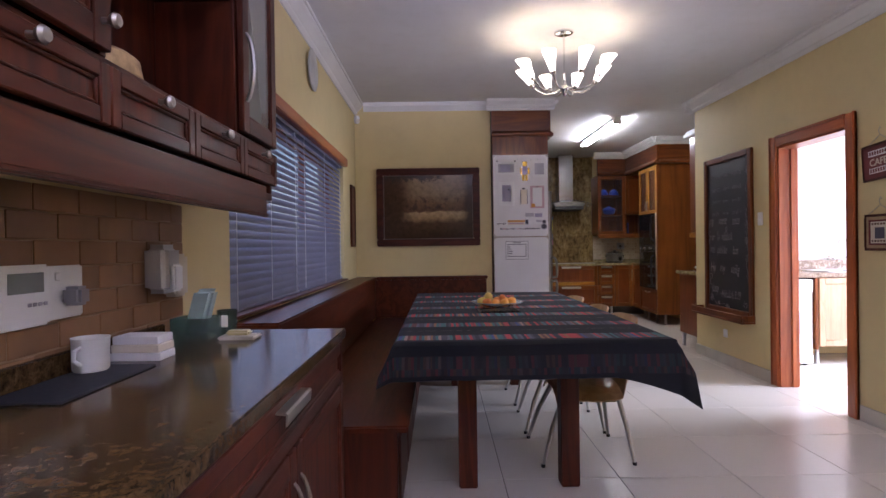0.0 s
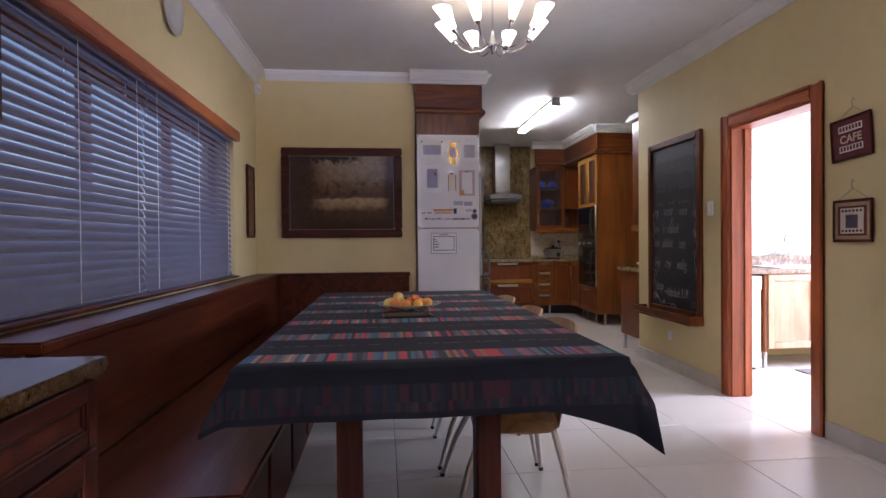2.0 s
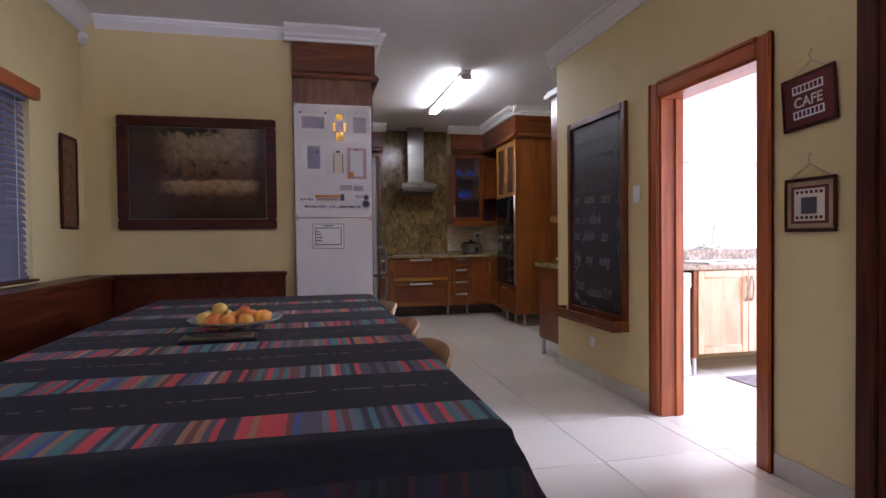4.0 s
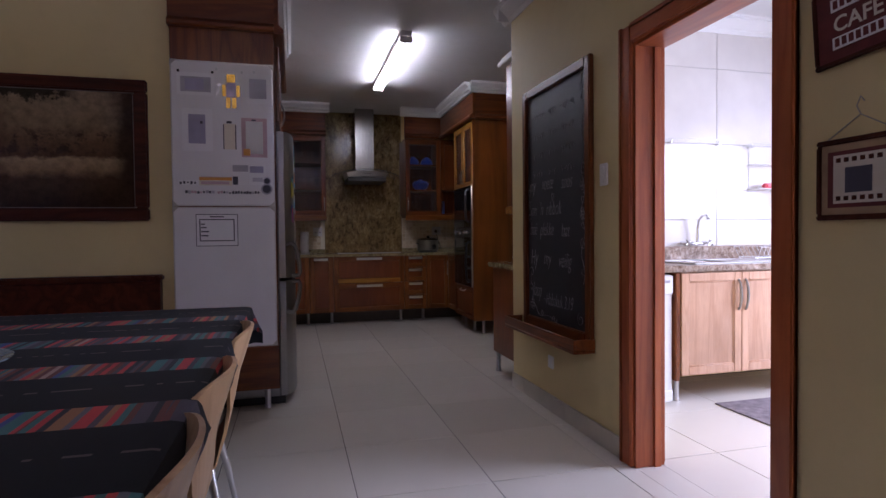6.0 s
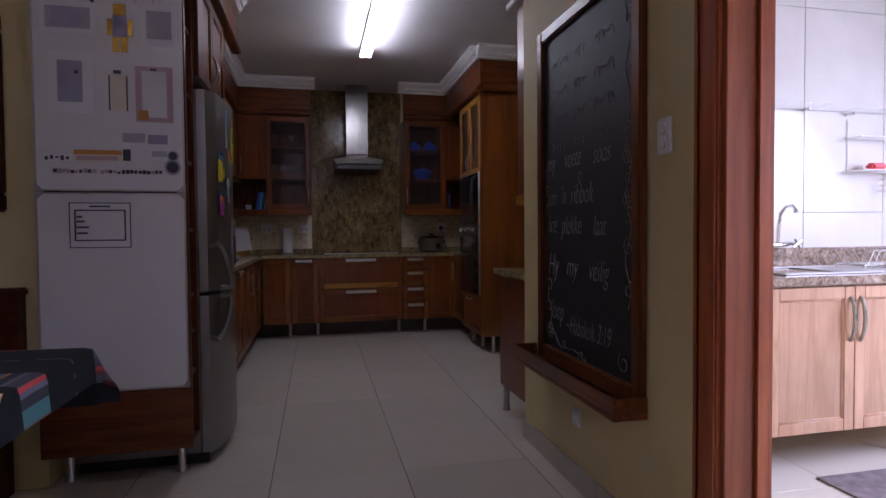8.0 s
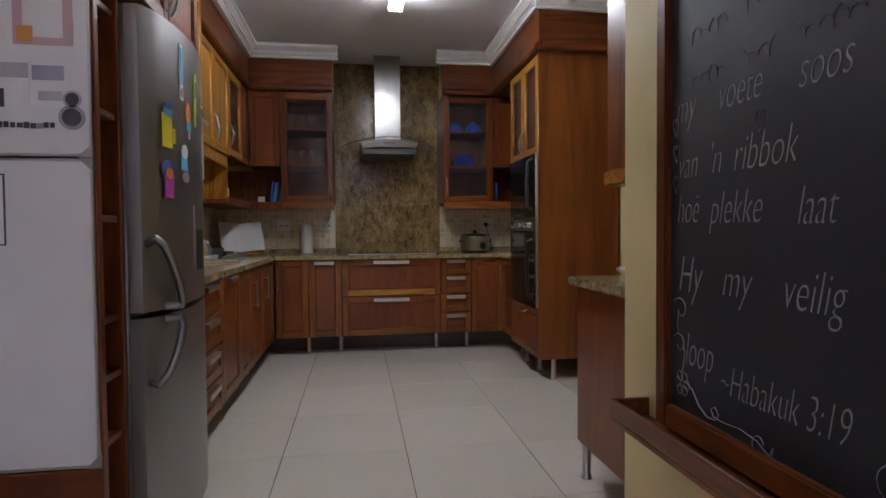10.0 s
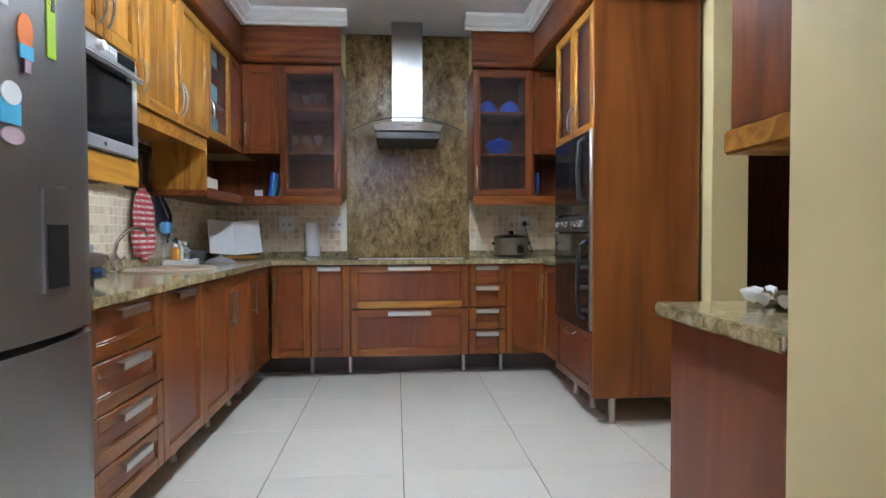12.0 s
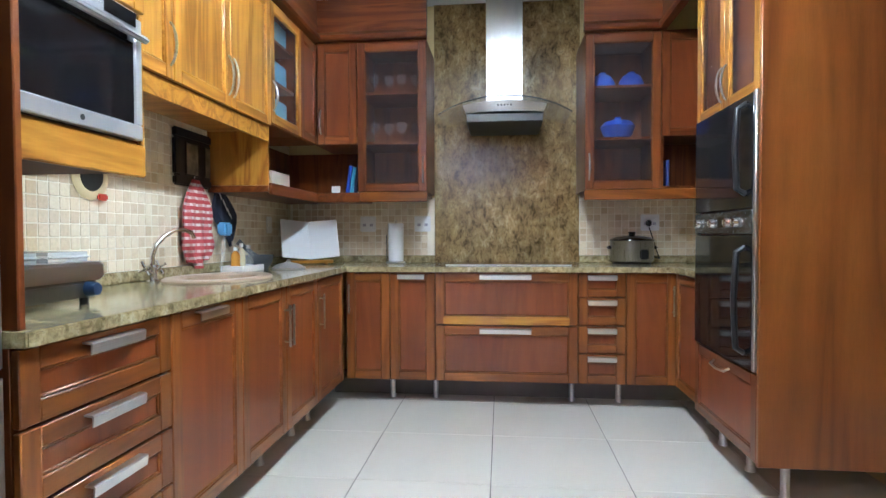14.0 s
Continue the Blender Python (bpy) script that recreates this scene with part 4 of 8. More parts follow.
note("paper_sheet", 0.03, 0.24, 1.965, 2.10, M_PAPER, "white printed sheet held by black magnets", [(0.02, 0.02, 0.19, 0.11, M_GREY), (0.045, 0.03, 0.15, 0.10, M_PAPER2)])
note("paper_sheet", 0.42, 0.56, 1.93, 2.11, M_PAPER, "white printed sheet on the whiteboard", [(0.02, 0.03, 0.12, 0.15, M_GREY)])
note("drawing", 0.055, 0.225, 1.63, 1.885, M_PAPER, "child's purple drawing on white paper", [(0.035, 0.045, 0.13, 0.22, M_PAPER2), (0.10, 0.165, 0.115, 0.18, M_INK)])
note("list_card", 0.285, 0.36, 1.645, 1.80, M_CREAM, "cream list card with dark printed edges", [(0.0, 0.0, 0.006, 0.15, M_INK), (0.069, 0.0, 0.075, 0.15, M_INK), (0.02, 0.157, 0.05, 0.172, M_INK)])
note("notepad", 0.39, 0.54, 1.60, 1.84, M_PINK, "pink-bordered white notepad on the whiteboard", [(0.025, 0.02, 0.125, 0.22, M_PAPER), (0.06, 0.222, 0.085, 0.232, M_INK), (0.01, 0.01, 0.05, 0.05, M_ORANGE)])
note("sticker_strip", 0.03, 0.14, 1.425, 1.455, M_PAPER, "strip of small dark stickers", [(0.005 + 0.02 * k, 0.004 + 0.004 * (k % 3), 0.017 + 0.02 * k, 0.02 + 0.004 * (k % 2), M_INK) for k in range(5)])
note("bumper_sticker", 0.145, 0.33, 1.425, 1.475, M_CREAM, "orange and cream printed sticker", [(0.0, 0.03, 0.185, 0.049, M_ORANGE), (0.01, 0.006, 0.17, 0.024, M_PINK)])
note("postcard", 0.335, 0.425, 1.43, 1.55, M_PAPER, "grey and white picture card", [(0.0, 0.08, 0.09, 0.12, M_GREY), (0.0, 0.0, 0.03, 0.05, M_INK), (0.035, 0.01, 0.08, 0.06, M_PAPER)])
note("postcard", 0.43, 0.53, 1.43, 1.55, M_PAPER, "card with a blue landscape strip", [(0.005, 0.075, 0.085, 0.115, M_PAPER2), (0.02, 0.02, 0.08, 0.045, M_GREY)])
for k in range(26):
    if k in (10,):
        continue
    s = random.uniform(0.010, 0.016)
    solid("letter_magnet", boxes((0, -0.003, 0, s, 0.0, s * random.uniform(0.9, 1.3)), bevel=0.001), random.choice((M_INK, M_INK, M_PINK, M_GREY)), "small dark magnet in a row on the board", "magnet", WBX + 0.065 + 0.0165 * k, WBY, 1.375 + random.uniform(-0.002, 0.002), group="row of small magnets")
for cx, cz, r in ((0.535, 1.455, 0.024), (0.533, 1.405, 0.034)):
    bm = bmesh.new()
    tube(bm, [(0, 0, 0), (0, -0.003, 0)], r, 24)
    ob = solid("round_badge", bm, M_GREY, "round grey-blue badge magnet", "magnet", WBX + cx, WBY, cz, group="round badges")
    bm = bmesh.new()
    tube(bm, [(0, -0.003, 0), (0, -0.0045, 0)], r * 0.72, 24)
    part("centre", bm, M_INK, ob)
note("planner", 0.12, 0.36, 1.055, 1.25, M_PAPER, "white weekly planner sheet with a dark border",
     [(0.0, 0.0, 0.24, 0.004, M_INK), (0.0, 0.191, 0.24, 0.195, M_INK), (0.0, 0.004, 0.004, 0.191, M_INK), (0.236, 0.004, 0.24, 0.191, M_INK), (0.02, 0.03, 0.026, 0.165, M_INK), (0.214, 0.03, 0.22, 0.165, M_INK), (0.026, 0.03, 0.214, 0.036, M_INK), (0.026, 0.159, 0.214, 0.165, M_INK), (0.03, 0.13, 0.05, 0.138, M_INK), (0.03, 0.11, 0.06, 0.118, M_INK), (0.03, 0.085, 0.075, 0.093, M_INK), (0.03, 0.06, 0.07, 0.068, M_INK), (0.08, 0.175, 0.16, 0.182, M_INK)])
# little foil figure of plain blocks
M_FOIL = plain("gold_foil", (0.72, 0.42, 0.06), 0.25, 0.7, 0.3, 60)
M_FOIL2 = plain("blue_foil", (0.25, 0.22, 0.34), 0.3, 0.5, 0.4, 60)
ff = solid("foil_cutout", boxes((-0.025, -0.003, 0.155, 0.025, 0, 0.205), (-0.05, -0.003, 0.07, -0.03, 0, 0.14), (0.03, -0.003, 0.07, 0.05, 0, 0.14), (-0.03, -0.003, 0.0, -0.004, 0, 0.065), (0.004, -0.003, 0.0, 0.03, 0, 0.065), bevel=0.001), M_FOIL, "shiny gold foil cut-out on the board", "decoration", WBX + 0.335, WBY, 1.895)
part("middle", boxes((-0.029, -0.003, 0.066, 0.029, 0, 0.154), bevel=0.001), M_FOIL2, ff)
for x, z in ((0.04, 2.105), (0.23, 2.105), (0.255, 2.125), (0.40, 2.115), (0.47, 2.12)):
    bm = bmesh.new()
    tube(bm, [(0, 0, 0), (0, -0.006, 0), (0, -0.007, 0)], [0.008, 0.008, 0.005], 12)
    solid("button_magnet", bm, M_BLACK if x < 0.25 else M_SILVER, "small round magnet on the board", "magnet", WBX + x, WBY - 0.001, z, group="button magnets")

# fridge
fr = thing("fridge", 1.72, 7.485, 0, "tall brushed steel fridge freezer with curved doors", "fridge", 90)
FW, FH = 0.645, 1.80
part("cabinet", boxes((0.0, 0.06, 0.05, FW, 0.62, FH), bevel=0.006), M_FRIDGE, fr)
part("plinth", boxes((0.01, 0.03, 0.0, FW - 0.01, 0.6, 0.05), bevel=0.004), M_BLACK, fr)


def curved_door(z0, z1):
    bm = bmesh.new()
    n = 14
    prof = []
    for k in range(n + 1):
        x = FW * k / n
        c = (2 * k / n - 1)
        edge = 0.018 if k in (0, n) else 0.0
        prof.append((x, -0.045 * (1 - abs(c) ** 2.2) + edge))
    prof += [(FW, 0.058), (0.0, 0.058)]
    r0 = [bm.verts.new((x, y, z0)) for x, y in prof]
    r1 = [bm.verts.new((x, y, z1)) for x, y in prof]
    m = len(prof)
    for k in range(m):
        bm.faces.new((r0[k], r0[(k + 1) % m], r1[(k + 1) % m], r1[k]))
    bm.faces.new(r0[::-1])
    bm.faces.new(r1)
    return bm


fdo = part("fridge_door", curved_door(0.835, FH), M_FRIDGE, fr)
fdb = part("freezer_door", curved_door(0.055, 0.815), M_FRIDGE, fr)
bm = bmesh.new()
tube(bm, [(0.02, 0.012, 1.052), (0.012, -0.022, 1.068), (0.018, -0.044, 1.046), (0.034, -0.06, 1.003), (0.068, -0.07, 0.93), (0.095, -0.074, 0.87), (0.10, -0.068, 0.845), (0.09, -0.02, 0.842)], 0.0145, 12)
part("handle", bm, M_FRIDGE_BAR, fdo, "curved brushed steel handle")
bm = bmesh.new()
tube(bm, [(0.085, -0.02, 0.803), (0.098, -0.066, 0.806), (0.095, -0.073, 0.78), (0.08, -0.07, 0.73), (0.055, -0.06, 0.675), (0.028, -0.045, 0.63), (0.014, -0.022, 0.60), (0.022, 0.012, 0.61)], 0.0145, 12)
part("handle", bm, M_FRIDGE_BAR, fdb, "curved brushed steel handle")
part("water_dispenser", boxes((0.325, -0.052, 0.93, 0.445, -0.03, 1.20), bevel=0.012, seg=3), M_FRIDGE, fdo)
part("dispenser_recess", boxes((0.345, -0.0545, 0.95, 0.425, -0.0525, 1.10), bevel=0.0), M_BLACK, fdo)


def blob(bm, pts, y0, y1):
    a = [bm.verts.new((x, y0, z)) for x, z in pts]
    b = [bm.verts.new((x, y1, z)) for x, z in pts]
    bm.faces.new(a)
    bm.faces.new(b[::-1])
    for k in range(len(pts)):
        j = (k + 1) % len(pts)
        bm.faces.new((a[k], a[j], b[j], b[k]))
    return bm


def oval(cx, cz, rx, rz, n=18):
    return [(cx + rx * math.cos(2 * math.pi * k / n), cz + rz * math.sin(2 * math.pi * k / n)) for k in range(n)]


def bright(name, c):
    return plain(name, c, 0.4, var=0.06)


M_YEL, M_BLU, M_MAG, M_ORG, M_LIME, M_NAVY = bright("yellow_card", (0.78, 0.66, 0.03)), bright("sky_card", (0.12, 0.48, 0.72)), bright("magenta_card", (0.52, 0.08, 0.42)), bright("orange_card", (0.80, 0.22, 0.04)), bright("lime_card", (0.42, 0.62, 0.03)), bright("navy_card", (0.05, 0.09, 0.30))
# magnets stand on the fridge door, in its own axes: x along the door
FM = pose(1.72, 7.485, 0, 0, 0, 90)


def fridge_magnet(label, x, z, pieces, lift=0.0):
    y = -0.045 * (1 - abs(2 * x / FW - 1) ** 2.2) - 0.001
    root = None
    for k, (pts, mat) in enumerate(pieces):
        bm = blob(bmesh.new(), pts, -0.002 * (k + 1) - 0.001, -0.002 * k)
        if root is None:
            root = new("fridge_magnet", finish(bm, "fridge_magnet", mat))
            root.matrix_basis = FM @ pose(x, y, z, 0, 0, -math.degrees(math.atan(0.3 * (0.5 - x / FW))))
            tagged(root, label, "magnet", "fridge magnets")
        else:
            part("layer", bm, mat, root)


def rect(x0, z0, x1, z1):
    return [(x0, z0), (x1, z0), (x1, z1), (x0, z1)]


fridge_magnet("yellow mug magnet with a blue top", 0.115, 1.432, [(rect(-0.04, -0.06, 0.035, 0.05), M_YEL), (rect(-0.03, 0.045, 0.03, 0.075), M_BLU), (rect(0.036, -0.04, 0.055, 0.01), M_YEL), (oval(0, 0.08, 0.035, 0.012), M_NAVY)])
fridge_magnet("pink and blue cup magnet with an orange flower", 0.115, 1.265, [(oval(0, 0.03, 0.05, 0.035), M_NAVY), (rect(-0.03, -0.06, 0.035, 0.025), M_MAG), (oval(0.0, 0.02, 0.026, 0.02), M_ORG)])
fridge_magnet("blue cupcake cup magnet", 0.24, 1.34, [(rect(-0.03, -0.03, 0.03, 0.02), M_BLU), (oval(0, 0.035, 0.03, 0.025), M_WHITE), (oval(0.0, -0.055, 0.035, 0.018), M_PINK)])
fridge_magnet("orange and blue balloon magnet", 0.29, 1.49, [(oval(0, 0.03, 0.025, 0.04), M_ORG), (rect(-0.022, -0.03, 0.022, 0.0), M_BLU), (rect(-0.01, -0.06, 0.01, -0.032), M_PINK)])
fridge_magnet("blue thermometer strip magnet", 0.225, 1.63, [(rect(-0.014, -0.075, 0.014, 0.12), M_WHITE), (rect(-0.010, -0.02, 0.010, 0.11), M_BLU), (oval(0, -0.05, 0.012, 0.016), M_GREY)])
fridge_magnet("lime green peg magnet", 0.385, 1.60, [(rect(-0.016, -0.11, 0.016, 0.07), M_LIME), (oval(0.0, 0.05, 0.02, 0.04), M_LIME), (rect(-0.004, 0.0, 0.008, 0.06), M_INK)])
# cupboard over the fridge
of = thing("overfridge_cabinet", 1.66, 7.475, 1.86, "kiaat cupboard above the fridge with bow handles", "cabinet", 90)
carcass(of, 0.78, 0.55, 0, UTOP - 1.86)
for x0, x1, hx in ((0, 0.39, 0.365), (0.39, 0.78, 0.415)):
    d = front(of, "door", x0, x1, 0, UTOP - 1.88, 0.05, WOOD3)
    bow_handle(d, hx, 0.05, 0.2)

# tall oven unit
ov = thing("oven_tower", 3.68, 10.218, 0, "tall kiaat tower with two built-in ovens", "cabinet", -90)
OW = 0.735
part("body", boxes((0.0, 0.0, ZB, 0.018, 0.58, UTOP), (0.019, 0.02, ZB, OW - 0.021, 0.58, UTOP), bevel=0.002), M_WOOD_V, ov)
part("side_panel", boxes((OW - 0.02, -0.022, ZB - 0.005, OW, 0.585, UTOP), bevel=0.003), M_FIGURE, ov, "figured kiaat side panel")
d = front(ov, "drawer", 0.0, OW - 0.022, ZB, 0.52, 0.05)
bow = bmesh.new()
tube(bow, [(0.27, -0.022, 0.485), (0.28, -0.045, 0.47), (0.36, -0.05, 0.465), (0.44, -0.045, 0.47), (0.45, -0.022, 0.485)], 0.006, 8)
part("handle", bow, M_STEEL, d)
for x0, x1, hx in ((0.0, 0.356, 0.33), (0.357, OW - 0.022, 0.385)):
    d = front(ov, "door", x0, x1, 1.645, 2.352, 0.05, LIT3, M_SMOKE)
    bow_handle(d, hx, 1.69, 1.85)
for fx, fy in ((OW - 0.06, 0.11), (0.06, 0.10), (OW - 0.05, 0.55), (0.38, 0.10)):
    foot(ov, fx, fy, ZB)
oven = thing("double_oven", 3.68, 10.200, 0.53, "black glass double oven with a steel edge strip", "oven", -90)
part("upper_door", boxes((0.0, -0.03, 0.66, 0.665, 0.018, 1.125), bevel=0.003), M_BLACKGLASS, oven, "black glass upper oven door")
part("control_panel", boxes((0.0, -0.032, 0.555, 0.665, 0.018, 0.655), bevel=0.003), plain("oven_panel_steel", (0.10, 0.10, 0.10), 0.25, 0.8), oven)
part("lower_door", boxes((0.0, -0.03, 0.0, 0.665, 0.018, 0.55), bevel=0.003), M_BLACKGLASS, oven, "black glass lower oven door")
part("edge_strip", boxes((0.667, -0.031, 0.0, 0.692, 0.018, 1.13), bevel=0.003), M_STEEL_V, oven, "bright steel edge strip")
for z0, z1 in ((0.72, 1.09), (0.06, 0.5)):
    bm = bmesh.new()
    x = 0.60
    tube(bm, [(x, -0.03, z0), (x, -0.065, z0 + 0.02), (x, -0.075, (z0 + z1) / 2), (x, -0.065, z1 - 0.02), (x, -0.03, z1)], 0.012, 10)
    part("handle", bm, M_BLACK, oven, "black bowed handle")
for x in (0.06, 0.25, 0.43, 0.52):
    bm = bmesh.new()
    tube(bm, [(x, -0.033, 0.605), (x, -0.05, 0.605), (x, -0.053, 0.605)], [0.024, 0.021, 0.017], 18)
    part("dial", bm, M_CHROME, oven, "chrome control dial")
part("clock", boxes((0.31, -0.034, 0.585, 0.38, -0.0325, 0.63), bevel=0), M_BLACKGLASS, oven)

# cooker hood
hood = thing("cooker_hood", 2.668, 11.256, 1.795, "stainless chimney hood with a curved glass canopy", "cooker hood")
part("chimney", boxes((-0.122, -0.30, 0.15, 0.122, -0.002, CEIL - 1.798), bevel=0.003), M_HOOD, hood, "brushed steel chimney")
part("filter_box", boxes((-0.24, -0.53, 0.0, 0.24, -0.03, 0.055), bevel=0.006), plain("filter_grey", (0.07, 0.07, 0.07), 0.5, 0.2), hood)
bm = bmesh.new()
n = 16
pts_t, pts_b = [], []
for k in range(n + 1):
    u = 2 * k / n - 1
    x = 0.262 * u
    zc = 0.125 - 0.022 * u * u
    yy = -0.575 + 0.03 * u * u
    pts_t.append((x, yy, zc))
    pts_b.append((x * 0.92, yy + 0.02, 0.058 + 0.004 * (1 - u * u)))
ft = [bm.verts.new(p) for p in pts_t]
fb = [bm.verts.new(p) for p in pts_b]
bt = [bm.verts.new((p[0], -0.003, p[2] + 0.03)) for p in pts_t]
bb = [bm.verts.new((p[0], -0.003, p[2])) for p in pts_b]
for k in range(n):
    bm.faces.new((fb[k], fb[k + 1], ft[k + 1], ft[k]))
    bm.faces.new((ft[k], ft[k + 1], bt[k + 1], bt[k]))
    bm.faces.new((fb[k + 1], fb[k], bb[k], bb[k + 1]))
bm.faces.new((fb[0], ft[0], bt[0], bb[0]))
bm.faces.new((ft[n], fb[n], bb[n], bt[n]))
part("visor", bm, M_STEEL, hood, "curved brushed steel visor")
bm = bmesh.new()
g0, g1, g2, g3 = [], [], [], []
for k in range(25):
    u = 2 * k / 24 - 1
    x, zc = 0.43 * u, 0.148 - 0.075 * u * u
    yy = -0.585 + 0.16 * abs(u) ** 2.5
    g0.append(bm.verts.new((x, yy, zc)))
    g1.append(bm.verts.new((x, yy, zc + 0.006)))
    g2.append(bm.verts.new((x, -0.004, zc)))
    g3.append(bm.verts.new((x, -0.004, zc + 0.006)))
for k in range(24):
    bm.faces.new((g0[k], g0[k + 1], g1[k + 1], g1[k]))
    bm.faces.new((g1[k], g1[k + 1], g3[k + 1], g3[k]))
    bm.faces.new((g0[k + 1], g0[k], g2[k], g2[k + 1]))
bm.faces.new((g0[0], g1[0], g3[0], g2[0]))
bm.faces.new((g1[24], g0[24], g2[24], g3[24]))
part("glass_canopy", bm, glass("canopy_glass", (0.55, 0.62, 0.6), 0.03, 0.18), hood, "thin curved glass canopy")
for k in range(5):
    bm = bmesh.new()
    tube(bm, [(-0.04 + 0.02 * k, -0.570, 0.095), (-0.04 + 0.02 * k, -0.577, 0.095)], 0.006, 10)
    part("button", bm, M_BLACK, hood)
bm = bmesh.new()
tube(bm, [(0.43 * u, -0.586 + 0.16 * abs(u) ** 2.5, 0.151 - 0.075 * u * u) for u in (k / 14 - 1 for k in range(29))], 0.0038, 6)
part("canopy_edge", bm, plain("ground_glass_edge", (0.05, 0.055, 0.05), 0.25), hood, "dark ground glass edge")

# hob
hob = thing("hob", 2.29, 10.76, TOP, "black glass hob with a steel front trim", "hob")
part("plate", boxes((0, 0.012, 0.001, 0.80, 0.44, 0.008), bevel=0.002), M_BLACKGLASS, hob)
part("trim", boxes((0, 0.0, 0.001, 0.80, 0.0115, 0.010), bevel=0.002), M_STEEL, hob)

# ---- lamps ----
M_TUBE = glow("fluorescent_tube", (0.97, 1.0, 0.95), 60.0)
fl = thing("fluorescent_light", 2.66, 8.90, CEIL, "twin-tube fluorescent ceiling light, switched on", "ceiling light")
part("batten", boxes((-0.045, -0.80, -0.045, 0.045, 0.80, -0.001), bevel=0.004), M_WHITE, fl)
for dx in (-0.034, 0.034):
    bm = bmesh.new()
    tube(bm, [(dx, -0.76, -0.075), (dx, 0.76, -0.075)], 0.013, 12)
    part("tube", bm, M_TUBE, fl, "glowing white tube")
for s in (-1, 1):
    part("end_cap", boxes((-0.052, s * 0.78 - 0.018, -0.092, 0.052, s * 0.78 + 0.018, -0.046), bevel=0.004), M_WHITE, fl)

CH = (1.41, 5.38)
M_CUP = glow("frosted_cup", (1.0, 0.90, 0.70), 4.5)
M_BULB = glow("lamp_bulb", (1.0, 0.88, 0.68), 190.0)
ch = thing("chandelier", CH[0], CH[1], CEIL, "chrome chandelier with eight frosted glass cups, lit", "chandelier")
bm = bmesh.new()
lathe(bm, [(0, -0.022), (0.05, -0.022), (0.066, -0.014), (0.068, -0.001), (0, -0.001)], 28)
part("ceiling_plate", bm, M_CHROME, ch)
bm = bmesh.new()
tube(bm, [(0, 0, -0.02), (0, 0, -0.39)], 0.007, 10)
lathe(bm, [(0.0, -0.47), (0.012, -0.46), (0.02, -0.435), (0.03, -0.42), (0.026, -0.40), (0.012, -0.38), (0.009, -0.35)], 18)
part("stem", bm, M_CHROME, ch)
NARM = 8
for k in range(NARM):
    a = 2 * math.pi * k / NARM + 0.25
    c, s = math.cos(a), math.sin(a)
    arm = bmesh.new()
    tube(arm, [(c * r, s * r, z) for r, z in ((0.015, -0.40), (0.07, -0.435), (0.14, -0.435), (0.20, -0.405), (0.245, -0.355))], 0.0045, 8)
    ap = part("arm", arm, M_CHROME, ch)
    m = Matrix.Translation((c * 0.245, s * 0.245, -0.355)) @ Matrix.Rotation(a, 4, "Z") @ Matrix.Rotation(radians(32), 4, "Y")
    bm = bmesh.new()
    lathe(bm, [(0.0, -0.012), (0.017, -0.01), (0.019, 0.012), (0.014, 0.02)], 14)
    part("holder", bm, M_CHROME, ap, m=m)
    bm = bmesh.new()
    lathe(bm, [(0.018, 0.01), (0.023, 0.03), (0.03, 0.07), (0.043, 0.125), (0.047, 0.150), (0.044, 0.150), (0.040, 0.122), (0.027, 0.07), (0.02, 0.03), (0.014, 0.014)], 18)
    for v in bm.verts:
        if v.co.z > 0.11:
            v.co.z += 0.028 * v.co.x / 0.05
    part("cup", bm, M_CUP, ap, "frosted white glass cup", m)
    bm = bmesh.new()
    lathe(bm, [(0, 0.02), (0.01, 0.025), (0.013, 0.05), (0.008, 0.072), (0, 0.078)], 10)
    part("bulb", bm, M_BULB, ap, m=m)

# ---- dining side counter ----
DT = 0.915
dc = thing("sideboard", 0.115, 0.62, 0, "dark mahogany base cupboards under a granite top", "cabinet", 90)
DW = 2.70
part("body", boxes((0.0, 0.0, 0.10, DW, 0.52, DT - 0.036), bevel=0.003), M_DARK_V, dc)
part("plinth", boxes((0.0, 0.05, 0.0, DW - 0.01, 0.46, 0.099), bevel=0.002), M_DARK_H, dc)
DARK3 = (M_DARK_V, M_DARK_H, M_DARK_V)
for a, b in ((0.08, 1.37), (1.38, 2.68)):
    d = front(dc, "drawer", a, b, 0.735, DT - 0.04, 0.04, DARK3)
    strip_handle(d, (a + b) / 2 - 0.17, (a + b) / 2 + 0.05, 0.858)
    mid = (a + b) / 2
    for p, q, hx in ((a, mid, mid - 0.03), (mid, b, mid + 0.03)):
        d = front(dc, "door", p, q, 0.105, 0.73, 0.06, DARK3)
        bow_handle(d, hx, 0.46, 0.65)
solid("worktop", boxes((-0.418, 0.58, DT - 0.034, 0.142, 3.335, DT), bevel=0.004, seg=2), M_BROWN_GRANITE, "polished brown granite top on the sideboard", "worktop")
solid("granite_upstand", boxes((-0.418, 0.60, DT + 0.001, -0.398, 3.10, DT + 0.055), bevel=0.003), M_BROWN_GRANITE, "low granite upstand against the tiled wall", "upstand")

